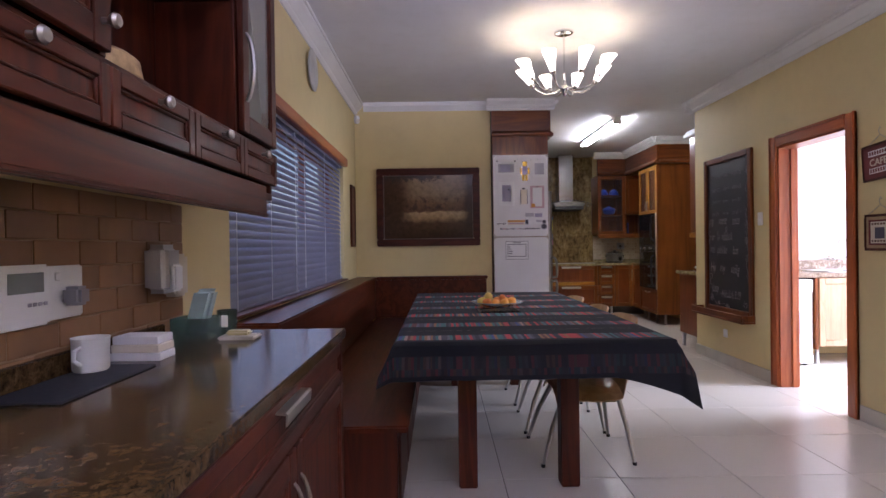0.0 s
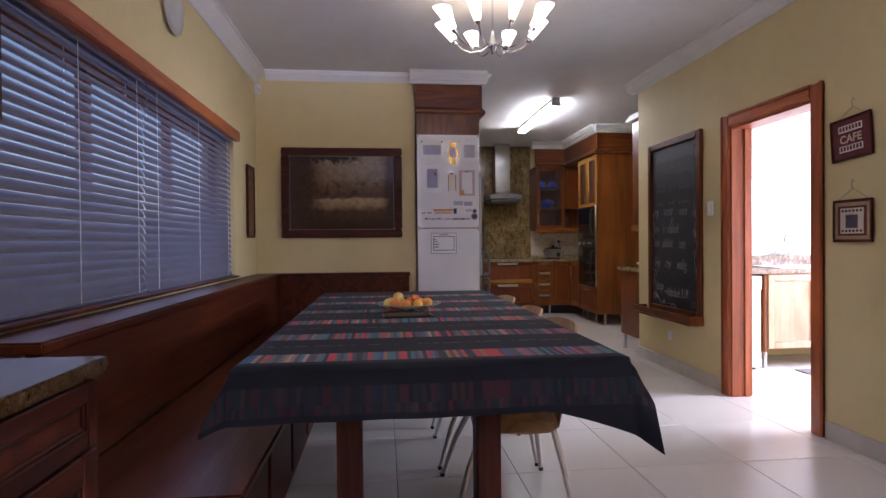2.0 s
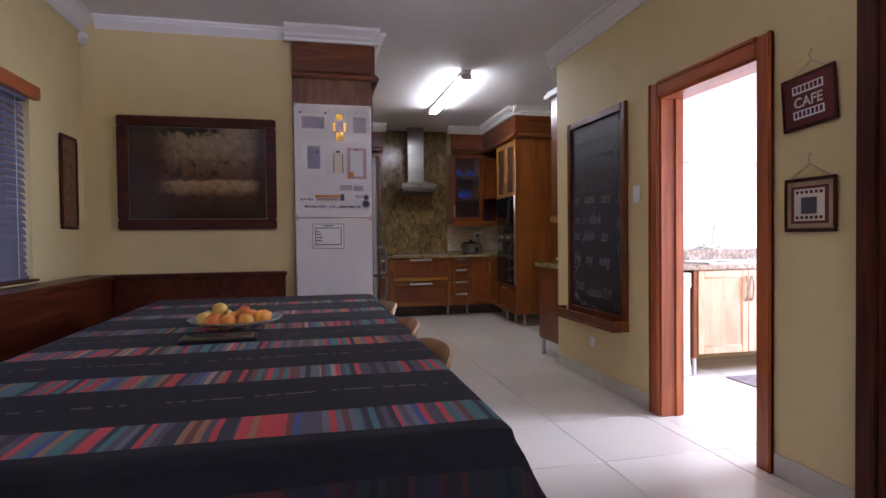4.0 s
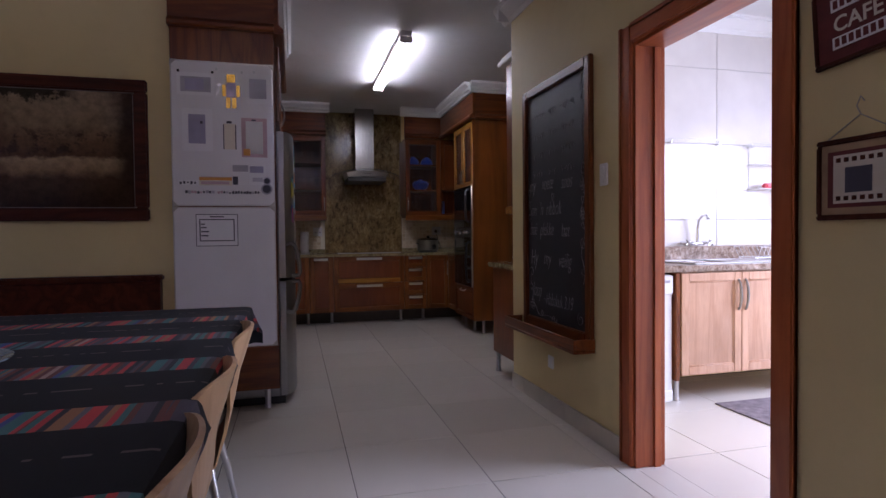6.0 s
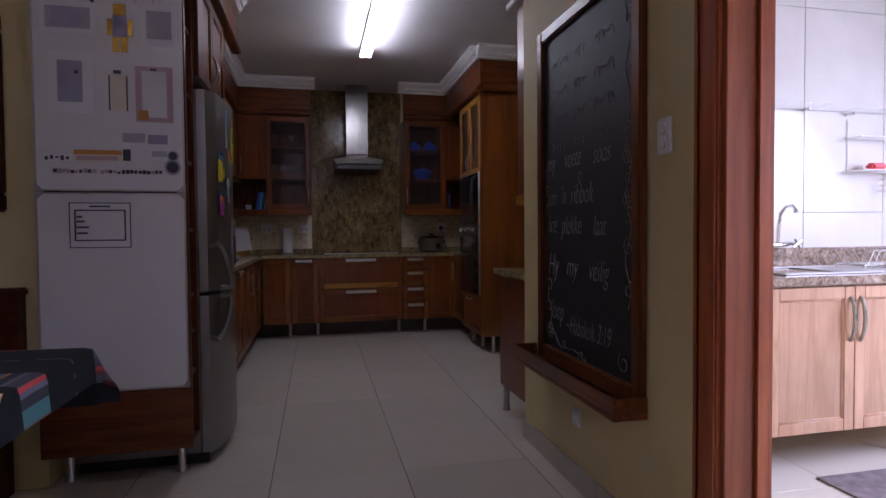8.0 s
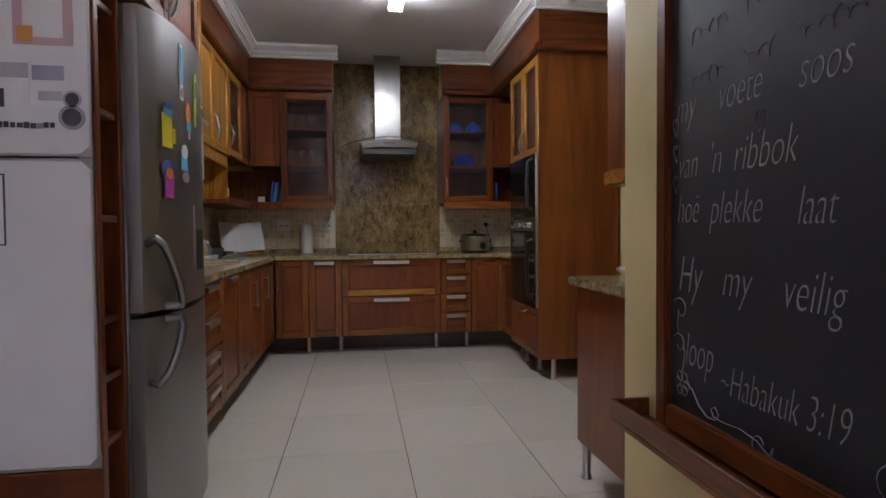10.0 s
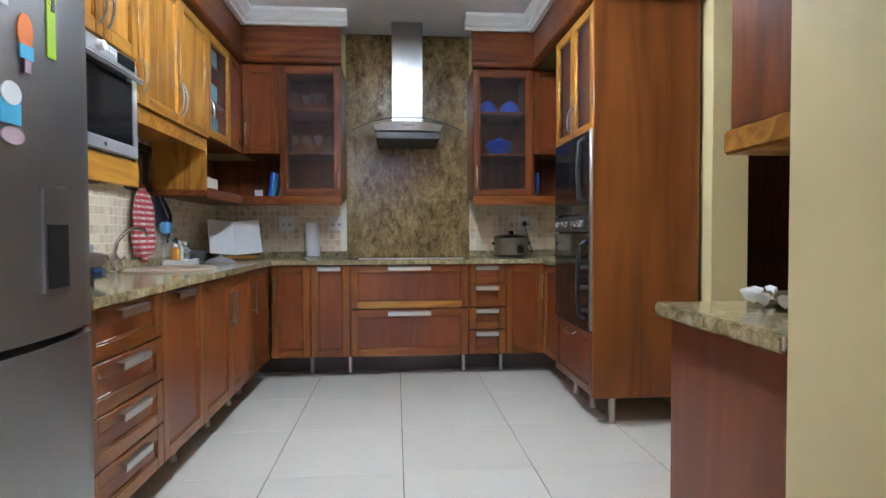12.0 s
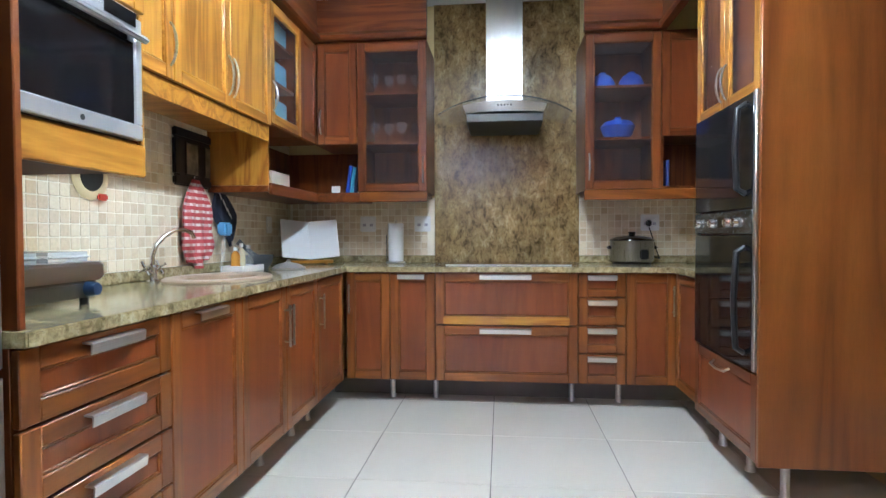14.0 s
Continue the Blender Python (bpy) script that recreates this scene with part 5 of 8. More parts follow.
# brick-shaped tiles over the counter
M_BRICKT = plain("tan_brick_tile", (0.26, 0.135, 0.062), 0.4, var=0.25, scale=18, bumpy=0.15)
bt = structure("wall_tiles_counter", boxes((-0.4198, 0.6, DT + 0.001, -0.416, 3.262, 1.34), bevel=0), plain("tan_grout", (0.36, 0.25, 0.16), 0.9), "tan brick-shaped wall tiles in staggered rows", "wall tiles")
TILE_ROWS = []
for r in range(7):
    z0 = DT + 0.002 + r * 0.064
    y = 0.62 - (0.08 if r % 2 else 0)
    while y < 3.26:
        a, b = max(y, 0.62), min(y + 0.157, 3.26)
        if b - a > 0.02:
            TILE_ROWS.append((a, b, z0))
        y += 0.16
TILE_MESH = {}
for a, b, z0 in TILE_ROWS:
    w = round(b - a, 3)
    if w not in TILE_MESH:
        TILE_MESH[w] = finish(boxes((-0.0045, 0, 0, 0.0, w, 0.061), bevel=0.002), "tile", M_BRICKT)
    t = new("tile", TILE_MESH[w])
    t.parent = bt
    t.matrix_basis = pose(-0.4115 + random.uniform(-0.0006, 0.0006), a, z0)

# dark wall units above the counter
uc = thing("dresser", -0.15, 0.665, 1.325, "dark mahogany wall dresser with small drawers and open shelf", "cabinet", 90)
UW = 2.775
ZD0, ZD1 = 0.118, 0.232
part("bottom_board", boxes((0, 0.0, 0.065, UW, 0.265, 0.09), bevel=0.003), M_DARK_H, uc)
part("pelmet", boxes((0.0, -0.004, 0.012, UW - 0.08, 0.014, 0.112), bevel=0.002), M_BENCH_H, uc, "plain mahogany light pelmet")
part("pelmet_bead", boxes((0.0, -0.012, 0.0, UW - 0.075, 0.016, 0.0115), bevel=0.004, seg=2), M_BENCH_H, uc)
part("end_board", boxes((UW - 0.02, 0.0, 0.091, UW, 0.265, 1.15), bevel=0.003), M_DARK_V, uc)
part("end_board", boxes((0, 0.0, 0.091, 0.02, 0.265, 1.15), bevel=0.003), M_DARK_V, uc)
part("back_board", boxes((0.021, 0.25, 0.091, UW - 0.021, 0.264, 1.15), bevel=0.001), M_DARK_V, uc)
part("shelf", boxes((0.021, 0.0, 0.237, UW - 0.021, 0.249, 0.255), bevel=0.002), M_DARK_H, uc)
part("shelf", boxes((1.717, 0.01, 0.662, 2.397, 0.249, 0.68), bevel=0.002), M_DARK_H, uc)
part("top_board", boxes((-0.01, -0.03, 1.151, UW + 0.02, 0.265, 1.19), bevel=0.004), M_DARK_H, uc)
part("divider", boxes((2.398, 0.0, 0.256, 2.418, 0.249, 1.15), bevel=0.002), M_DARK_V, uc)
part("divider", boxes((1.695, 0.0, 0.256, 1.715, 0.249, 1.15), bevel=0.002), M_DARK_V, uc)
ds = (0.0, 0.42, 0.84, 1.26, 1.695, 2.06, 2.418, UW)
for i in range(7):
    d = front(uc, "drawer", ds[i], ds[i + 1], ZD0, ZD1 + 0.005, 0.032, DARK3)
    knob(d, (ds[i] + ds[i + 1]) / 2, ZD1 - 0.02)
d = front(uc, "door", 2.418, UW, 0.258, 1.15, 0.055, DARK3, glass("bevelled_cabinet_glass", (0.40, 0.40, 0.36), 0.06, 0.6))
bow_handle(d, 2.445, 0.36, 0.58, r=0.008)
for a, b in ((0.0, 0.565), (0.565, 1.13), (1.13, 1.70)):
    d = front(uc, "door", a, b, 0.258, 1.15, 0.055, DARK3)
    knob(d, b - 0.03, 0.31)
# straw hat in the open shelf
M_STRAW = plain("woven_straw", (0.42, 0.29, 0.14), 0.8, var=0.3, scale=120, bumpy=0.5)
hat = thing("straw_hat", -0.27, 2.60, 1.577, "woven straw sun hat lying on the shelf", "hat")
bm = bmesh.new()
lathe(bm, [(0.0, 0.095), (0.06, 0.094), (0.085, 0.082), (0.094, 0.05), (0.099, 0.012), (0.13, 0.006), (0.155, 0.002), (0.155, 0.0), (0.12, 0.002), (0.096, 0.006)], 36, sx=0.62)
part("crown", bm, M_STRAW, hat)
bm = bmesh.new()
lathe(bm, [(0.0985, 0.014), (0.1005, 0.014), (0.0975, 0.04), (0.0955, 0.04)], 36, sx=0.622)
part("band", bm, plain("tan_ribbon", (0.30, 0.19, 0.09), 0.7), hat)

# small things on the counter
th = thing("alarm_keypad", -0.4105, 2.40, 1.045, "white wall alarm keypad with grey display", "keypad", 90)
part("case", boxes((0, -0.022, 0.0, 0.16, 0.0, 0.135), bevel=0.006, seg=2), M_WHITE, th)
part("display", boxes((0.03, -0.024, 0.075, 0.135, -0.0222, 0.118), bevel=0.001), plain("lcd_grey", (0.22, 0.24, 0.22), 0.2), th)
for k in range(4):
    part("key", boxes((0.085 + 0.016 * k, -0.0245, 0.045, 0.097 + 0.016 * k, -0.0222, 0.053), bevel=0.001), M_GREY, th)
sk = thing("wall_socket", -0.4105, 2.567, 1.05, "white wall socket with a grey plug in it", "socket", 90)
part("plate", boxes((0, -0.01, 0.0, 0.125, 0.0, 0.125), bevel=0.004, seg=2), M_WHITE, sk)
part("plug", boxes((0.04, -0.055, 0.03, 0.085, -0.0102, 0.075), bevel=0.008, seg=2), M_GREY, sk)
part("switch", boxes((0.02, -0.014, 0.09, 0.04, -0.0102, 0.11), bevel=0.002), M_WHITE, sk)
sd = thing("soap_dispenser", -0.4105, 2.985, 1.075, "wall-mounted silver and white soap dispenser", "dispenser", 90)
part("case", boxes((0, -0.075, 0.0, 0.10, 0.0, 0.15), bevel=0.018, seg=3), M_SILVER, sd)
part("lever", boxes((0.02, -0.09, 0.005, 0.08, -0.0755, 0.09), bevel=0.012, seg=3), M_WHITE, sd)
bm = boxes((0.105, -0.05, 0.01, 0.19, 0.0, 0.15), bevel=0.01, seg=2)
ph = solid("tile_holder", bm, M_CREAM, "pale plastic wall holder beside the dispenser", "holder", -0.4105, 3.0, 1.045, 90)
mug = thing("white_mug", -0.355, 2.645, DT + 0.006, "white enamel mug on a dark mat", "mug")
bm = bmesh.new()
lathe(bm, [(0, 0), (0.036, 0), (0.04, 0.006), (0.041, 0.075), (0.043, 0.08), (0.039, 0.08), (0.037, 0.01), (0, 0.008)], 24)
part("cup", bm, M_WHITE, mug)
bm = bmesh.new()
tube(bm, [(0, -0.04, 0.06), (0, -0.062, 0.055), (0, -0.065, 0.035), (0, -0.04, 0.02)], 0.005, 8)
part("handle", bm, M_WHITE, mug)
solid("dark_mat", boxes((-0.395, 2.36, 0, -0.235, 2.72, 0.005), bevel=0.002), plain("navy_rubber", (0.02, 0.022, 0.03), 0.7), "dark navy mat on the granite top", "mat", 0, 0, DT)
bx = thing("card_box", -0.388, 2.775, DT, "small stack of white boxes", "box")
for k in range(3):
    part("box", boxes((0 + 0.004 * k, 0.0, 0.0 + 0.022 * k, 0.135 - 0.003 * k, 0.085, 0.0212 + 0.022 * k), bevel=0.002), M_PAPER if k != 1 else M_CREAM, bx)
M_GREEN = glass("green_glass", (0.10, 0.16, 0.13), 0.05, 0.65)
jar = thing("glass_caddy", -0.365, 3.06, DT, "dark green glass holder with a pale folded cloth", "holder")
part("box", boxes((0, 0, 0, 0.12, 0.11, 0.006), (0, 0, 0.006, 0.005, 0.11, 0.075), (0.115, 0, 0.006, 0.12, 0.11, 0.075), (0.005, 0, 0.006, 0.115, 0.005, 0.075), (0.005, 0.105, 0.006, 0.115, 0.11, 0.075), bevel=0.001), M_GREEN, jar)
bm = boxes((0.02, 0.03, 0.01, 0.085, 0.085, 0.165), bevel=0.012, seg=3)
for v in bm.verts:
    v.co.x += 0.35 * max(0, v.co.z - 0.04)
    v.co.y += 0.012 * math.sin(v.co.z * 40)
part("cloth", bm, plain("pale_green_cloth", (0.30, 0.40, 0.40), 0.85), jar, "pale green folded cloth")
dish = thing("soap_dish", -0.23, 3.09, DT, "small pale dish with a bar of soap", "dish")
part("plate", boxes((0, 0, 0, 0.12, 0.085, 0.012), bevel=0.005, seg=2), M_CREAM, dish)
part("soap", boxes((0.02, 0.02, 0.0125, 0.095, 0.065, 0.028), bevel=0.006, seg=2), plain("soap_yellow", (0.62, 0.52, 0.26), 0.4), dish)
cup = thing("patterned_cup", -0.245, 3.22, DT, "small dark patterned glass", "cup")
bm = bmesh.new()
lathe(bm, [(0, 0), (0.028, 0), (0.03, 0.004), (0.034, 0.085), (0.031, 0.085), (0.027, 0.006), (0, 0.006)], 20)
part("glass", bm, M_GREEN, cup)
part("motif", boxes((-0.02, -0.034, 0.03, 0.015, -0.0325, 0.07), bevel=0.001), M_CREAM, cup)

# ---- built-in bench and panelling ----
structure("sill_ledge", boxes((-0.4195, 3.70, 0.852, -0.20, 7.373, 0.888), (-0.20, 7.29, 0.852, 0.992, 7.373, 0.888), bevel=0.008, seg=2), M_BENCH_Y, "dark red varnished ledge on top of the bench panelling", "ledge")
bench = thing("corner_bench", -0.40, 3.66, 0, "built-in dark mahogany corner bench with panelled back", "bench")
bk = boxes((0.145, 0.05, 0.45, 0.185, 3.64, 0.851), (0.185, 3.645, 0.45, 1.38, 3.712, 0.851), bevel=0.003)
part("backrest", bk, M_BENCH_Y, bench, "dark red varnished panelled back")
part("end_board", boxes((0.0, 0.03, 0.0, 0.1445, 0.049, 0.851), bevel=0.003), M_DARK_V, bench)
part("seat", boxes((0.186, 0.0, 0.418, 0.745, 3.64, 0.449), bevel=0.008, seg=2), M_BENCH_Y, bench, "varnished plank seat")
part("seat", boxes((0.746, 3.17, 0.418, 1.37, 3.64, 0.449), bevel=0.008, seg=2), M_BENCH_H, bench, "varnished plank seat")
part("base", boxes((0.15, 0.03, 0.02, 0.695, 3.64, 0.417), (0.695, 3.22, 0.02, 1.35, 3.64, 0.417), bevel=0.003), M_DARK_V, bench)
for k in range(6):
    part("base_panel", boxes((0.6955, 0.06 + 0.52 * k, 0.07, 0.708, 0.52 + 0.52 * k, 0.385), bevel=0.006), M_DARK_V, bench)
part("plinth", boxes((0.10, 0.05, 0.0, 0.67, 3.6, 0.0195), bevel=0), M_BLACK, bench)

# ---- dining table ----
TX0, TX1, TY0, TY1 = 0.285, 1.545, 3.82, 6.47
tb = thing("dining_table", (TX0 + TX1) / 2, (TY0 + TY1) / 2, 0, "long dark wooden dining table under a striped cloth", "table")
hw, hl = (TX1 - TX0) / 2, (TY1 - TY0) / 2
part("tabletop", boxes((-hw, -hl, 0.728, hw, hl, 0.766), bevel=0.006, seg=2), M_DARK_Y, tb)
part("apron", boxes((-hw + 0.10, -hl + 0.10, 0.63, hw - 0.10, -hl + 0.125, 0.727), (-hw + 0.10, hl - 0.125, 0.63, hw - 0.10, hl - 0.10, 0.727), (-hw + 0.08, -hl + 0.126, 0.63, -hw + 0.105, hl - 0.126, 0.727), (hw - 0.105, -hl + 0.126, 0.63, hw - 0.08, hl - 0.126, 0.727), bevel=0.002), M_DARK_H, tb)
for lx, ly in ((-0.30, -hl + 0.30), (0.21, -hl + 0.30), (-0.30, hl - 0.30), (0.21, hl - 0.30)):
    part("leg", boxes((lx - 0.046, ly - 0.046, 0, lx + 0.046, ly + 0.046, 0.727), bevel=0.005, seg=2), M_DARK_V, tb)


def cloth_material():
    """Woven bands: coloured warp stripes on near-black, set by the cloth's own coordinates."""
    m, nt, b = material("woven_striped_cloth")
    L = nt.links.new
    uv = nt.nodes.new("ShaderNodeUVMap")
    sep = nt.nodes.new("ShaderNodeSeparateXYZ")
    L(uv.outputs[0], sep.inputs[0])

    def op(kind, a, v=None, w=None):
        n = nt.nodes.new("ShaderNodeMath")
        n.operation = kind
        for k, s in enumerate((a, v, w)):
            if s is None:
                continue
            if isinstance(s, (int, float)):
                n.inputs[k].default_value = s
            else:
                L(s, n.inputs[k])
        return n.outputs[0]

    u, v = sep.outputs[0], sep.outputs[1]
    t = op("MODULO", op("ADD", v, 0.12), 0.43)
    band = op("MULTIPLY", op("GREATER_THAN", t, 0.18), op("LESS_THAN", t, 0.315))
    # stripes on the hanging edge nearly faded out, shade painted into the cloth
    drop = op("MULTIPLY", op("GREATER_THAN", v, -0.15), op("LESS_THAN", v, -0.065))
    band = op("MAXIMUM", band, op("MULTIPLY", drop, 0.08))
    thin = op("MULTIPLY", op("GREATER_THAN", t, 0.034), op("LESS_THAN", t, 0.044))
    row = op("FLOOR", op("DIVIDE", op("ADD", v, 0.12), 0.43))
    wob = noise_node(nt, uv.outputs[0], 3.0, 2)
    cell = op("FLOOR", op("MULTIPLY", op("ADD", u, op("MULTIPLY", wob, 0.02)), 75.0))
    cell2 = op("FLOOR", op("MULTIPLY", u, 13.0))

    def white(a, b2, c):
        comb = nt.nodes.new("ShaderNodeCombineXYZ")
        L(a, comb.inputs[0])
        L(b2, comb.inputs[1])
        comb.inputs[2].default_value = c
        wn2 = nt.nodes.new("ShaderNodeTexWhiteNoise")
        L(comb.outputs[0], wn2.inputs[0])
        return wn2.outputs["Value"]

    pal = nt.nodes.new("ShaderNodeValToRGB")
    pal.color_ramp.interpolation = "CONSTANT"
    cols = [(0.0, (0.04, 0.04, 0.05)), (0.24, (0.09, 0.08, 0.10)), (0.36, (0.16, 0.06, 0.05)), (0.44, (0.50, 0.06, 0.06)), (0.54, (0.06, 0.17, 0.17)), (0.66, (0.14, 0.14, 0.17)), (0.74, (0.32, 0.16, 0.08)), (0.84, (0.06, 0.09, 0.24)), (0.90, (0.40, 0.26, 0.22))]
    e = pal.color_ramp.elements
    while len(e) < len(cols):
        e.new(0.5)
    for el, (p, c) in zip(e, cols):
        el.position, el.color = p, (*c, 1)
    mixv = op("ADD", op("MULTIPLY", white(cell, row, 1.0), 0.68), op("MULTIPLY", white(cell2, row, 2.0), 0.32))
    L(mixv, pal.inputs[0])
    fine = noise_node(nt, uv.outputs[0], 420, 3)
    dark = ramp_node(nt, fine, [(0.3, (0.004, 0.0045, 0.006)), (0.7, (0.011, 0.012, 0.016))])
    c = mix_color(nt, band, dark, pal.outputs[0])
    dash = op("MULTIPLY", op("MULTIPLY", thin, op("GREATER_THAN", v, 0.0)), op("GREATER_THAN", white(cell, row, 5.0), 0.5))
    c = mix_color(nt, op("MULTIPLY", dash, 0.45), c, (0.26, 0.18, 0.17))
    weave = ramp_node(nt, fine, [(0.3, (0.72, 0.72, 0.72)), (0.7, (1.1, 1.1, 1.1))])
    c = mix_color(nt, 0.8, c, weave, "MULTIPLY")
    L(c, b.inputs["Base Color"])
    b.inputs["Roughness"].default_value = 0.85
    b.inputs["Sheen Weight"].default_value = 0.02
    b.inputs["Specular IOR Level"].default_value = 0.25
    bump(nt, b, fine, 0.25, 0.001)
    return m


def tablecloth():
    bm = bmesh.new()
    uvl = bm.loops.layers.uv.new("UVMap")
    of, ob_, ol, orr = 0.17, 0.20, 0.13, 0.11
    nx, ny = 74, 120
    grid = []
    for j in range(ny + 1):
        row = []
        v0 = (TY0 - of) + (TY1 - TY0 + of + ob_) * j / ny
        for i in range(nx + 1):
            v = v0
            u = (TX0 - ol) + (TX1 - TX0 + ol + orr) * i / nx
            if v < TY0:
                v += (v - TY0) * 0.75 * max(0.0, (u - TX1 + 0.30) / 0.41) ** 1.5
            cx, cy = min(max(u, TX0), TX1), min(max(v, TY0), TY1)
            dx, dy = u - cx, v - cy
            d = math.hypot(dx, dy)
            z = 0.772 + 0.0025 * noise.noise((u * 3, v * 3, 0))
            x, y = u, v
            if d > 0:
                soft = max(0.0, d - 0.012)
                flare = (0.08 if dx > 0 and dy == 0 else 0.26) + 0.30 * min(abs(dx), abs(dy)) / 0.15
                ripple = (0.008 if dx > 0 and dy == 0 else 0.022) * noise.noise((cx * 5 + cy * 5, d * 2.0, 3.0)) * min(1, d / 0.1)
                ux, uy = dx / d, dy / d
                out = flare * soft + 0.012 * min(1, d / 0.012) + ripple
                x, y = cx + ux * out, cy + uy * out
                z -= soft * (0.97 - 0.12 * min(abs(dx), abs(dy)) / 0.15) + 0.006 * min(1, d / 0.012)
            row.append((bm.verts.new((x, y, z)), (u - TX0, v - TY0)))
        grid.append(row)
    for j in range(ny):
        for i in range(nx):
            q = (grid[j][i], grid[j][i + 1], grid[j + 1][i + 1], grid[j + 1][i])
            f = bm.faces.new([p[0] for p in q])
            for lp, p in zip(f.loops, q):
                lp[uvl].uv = p[1]
    return bm


tc = solid("tablecloth", tablecloth(), cloth_material(), "black woven tablecloth with bands of red, teal and brown stripes", "tablecloth")
md = tc.modifiers.new("thickness", "SOLIDIFY")
md.thickness, md.offset = 0.003, 1.0

# chairs
def chair_parts():
    c = thing("dining_chair", 0, 0, 0, "bent beech plywood chair with tapered steel legs", "chair", 0, "dining chairs")
    # the sitter faces -x; side profile from seat front to the top of the back
    prof = [(-0.21, 0.385), (-0.20, 0.400), (-0.12, 0.405), (0.0, 0.396), (0.10, 0.394), (0.155, 0.407), (0.19, 0.455), (0.207, 0.53), (0.227, 0.63), (0.255, 0.715), (0.278, 0.79)]
    width = [0.19, 0.205, 0.215, 0.215, 0.205, 0.18, 0.155, 0.145, 0.165, 0.20, 0.218]
    bm = bmesh.new()
    rows = []
    n = 12
    for (px, pz), w in zip(prof, width):
        r = []
        for k in range(n + 1):
            t = 2 * k / n - 1
            back = max(0.0, (pz - 0.50) / 0.3)
            r.append(bm.verts.new((px - 0.055 * back * t * t + 0.0, w * t, pz - (0.055 * t ** 4 if pz < 0.45 else 0) - (0.02 * t ** 4 if pz > 0.76 else 0))))
        rows.append(r)
    for a, b in zip(rows, rows[1:]):
        for k in range(n):
            bm.faces.new((a[k], a[k + 1], b[k + 1], b[k]))
    sh = part("shell", bm, M_PLY, c, "bent beech plywood shell")
    sh.modifiers.new("ply", "SOLIDIFY").thickness = 0.011
    bm = boxes((-0.15, -0.15, 0.352, 0.13, 0.15, 0.370), bevel=0.004)
    part("seat_frame", bm, M_STEEL, c)
    for sx, sy in ((-1, -1), (-1, 1), (1, -1), (1, 1)):
        bm = bmesh.new()
        tube(bm, [(sx * 0.15 - 0.02, sy * 0.15, 0.366), (sx * 0.205 - 0.04, sy * 0.195, 0.20), (sx * 0.25 - 0.055, sy * 0.23, 0.012)], [0.015, 0.013, 0.009], 12)
        leg = part("leg", bm, M_STEEL_V, c, "tapered steel leg")
        bm = bmesh.new()
        lathe(bm, [(0, 0), (0.012, 0), (0.012, 0.016), (0, 0.018)], 10, (sx * 0.251 - 0.055, sy * 0.231, 0))
        part("rubber_foot", bm, M_BLACK, leg)
    return c


chair = chair_parts()
chair.matrix_basis = pose(1.335, 4.57, 0, 0, 0, 1)
copy_thing(chair, pose(1.335, 5.10, 0, 0, 0, -2))
copy_thing(chair, pose(1.335, 5.755, 0, 0, 0, 2))

# fruit plate and phone on the cloth
plate = thing("fruit_plate", 0.885, 5.24, 0.776, "shallow glass plate heaped with yellow and orange fruit", "plate")
bm = bmesh.new()
lathe(bm, [(0, 0.0), (0.08, 0.0), (0.13, 0.012), (0.18, 0.035), (0.182, 0.04), (0.176, 0.04), (0.128, 0.017), (0.078, 0.006), (0, 0.006)], 36)
part("dish", bm, glass("plate_glass", (0.55, 0.7, 0.75), 0.05, 0.45), plate)


def fruit_mat(name, a, b2):
    m, nt, b = material(name)
    n = noise_node(nt, coords(nt), 14, 3)
    nt.links.new(ramp_node(nt, n, [(0.35, a), (0.65, b2)]), b.inputs["Base Color"])
    b.inputs["Roughness"].default_value = 0.45
    b.inputs["Subsurface Weight"].default_value = 0.05
    return m


M_PEACH = fruit_mat("peach_skin", (0.80, 0.33, 0.05), (0.62, 0.10, 0.03))
M_APRI = fruit_mat("apricot_skin", (0.85, 0.42, 0.06), (0.80, 0.30, 0.04))
M_BAN = fruit_mat("yellow_skin", (0.80, 0.60, 0.12), (0.66, 0.42, 0.10))
for k, (x, y, z, r, m) in enumerate(((-0.10, 0.0, 0.045, 0.042, M_BAN), (-0.075, -0.06, 0.042, 0.04, M_PEACH), (-0.02, -0.07, 0.04, 0.036, M_APRI), (0.045, -0.06, 0.04, 0.036, M_APRI), (0.10, -0.02, 0.048, 0.036, M_APRI), (0.0, 0.0, 0.042, 0.038, M_PEACH), (0.06, 0.03, 0.042, 0.038, M_APRI), (-0.05, 0.05, 0.044, 0.042, M_BAN), (0.01, 0.08, 0.042, 0.036, M_APRI), (-0.06, 0.0, 0.086, 0.036, M_BAN), (0.11, 0.03, 0.046, 0.032, M_APRI), (-0.115, -0.035, 0.05, 0.034, M_BAN), (0.035, -0.015, 0.078, 0.028, M_PEACH))):
    r, z = r * 0.86, z * 0.86
    bm = bmesh.new()
    lathe(bm, [(0.0, -0.92 * r), (0.45 * r, -0.88 * r), (0.85 * r, -0.5 * r), (r, 0.05 * r), (0.82 * r, 0.6 * r), (0.4 * r, 0.88 * r), (0.1 * r, 0.84 * r), (0, 0.78 * r)], 18)
    ob = solid("fruit", bm, m, "ripe orange and yellow fruit on the plate", "fruit", 0.885 + x, 5.24 + y, 0.776 + z - 0.002, 0, "fruit on the plate")
    ob.rotation_euler = (random.uniform(-0.5, 0.5), random.uniform(-0.5, 0.5), random.uniform(0, 6))
tp = thing("tablet", 0.865, 4.96, 0.7765, "black tablet lying on the tablecloth", "tablet", 4)
part("case", boxes((-0.13, -0.075, 0, 0.13, 0.075, 0.011), bevel=0.004, seg=2), M_BLACK, tp)
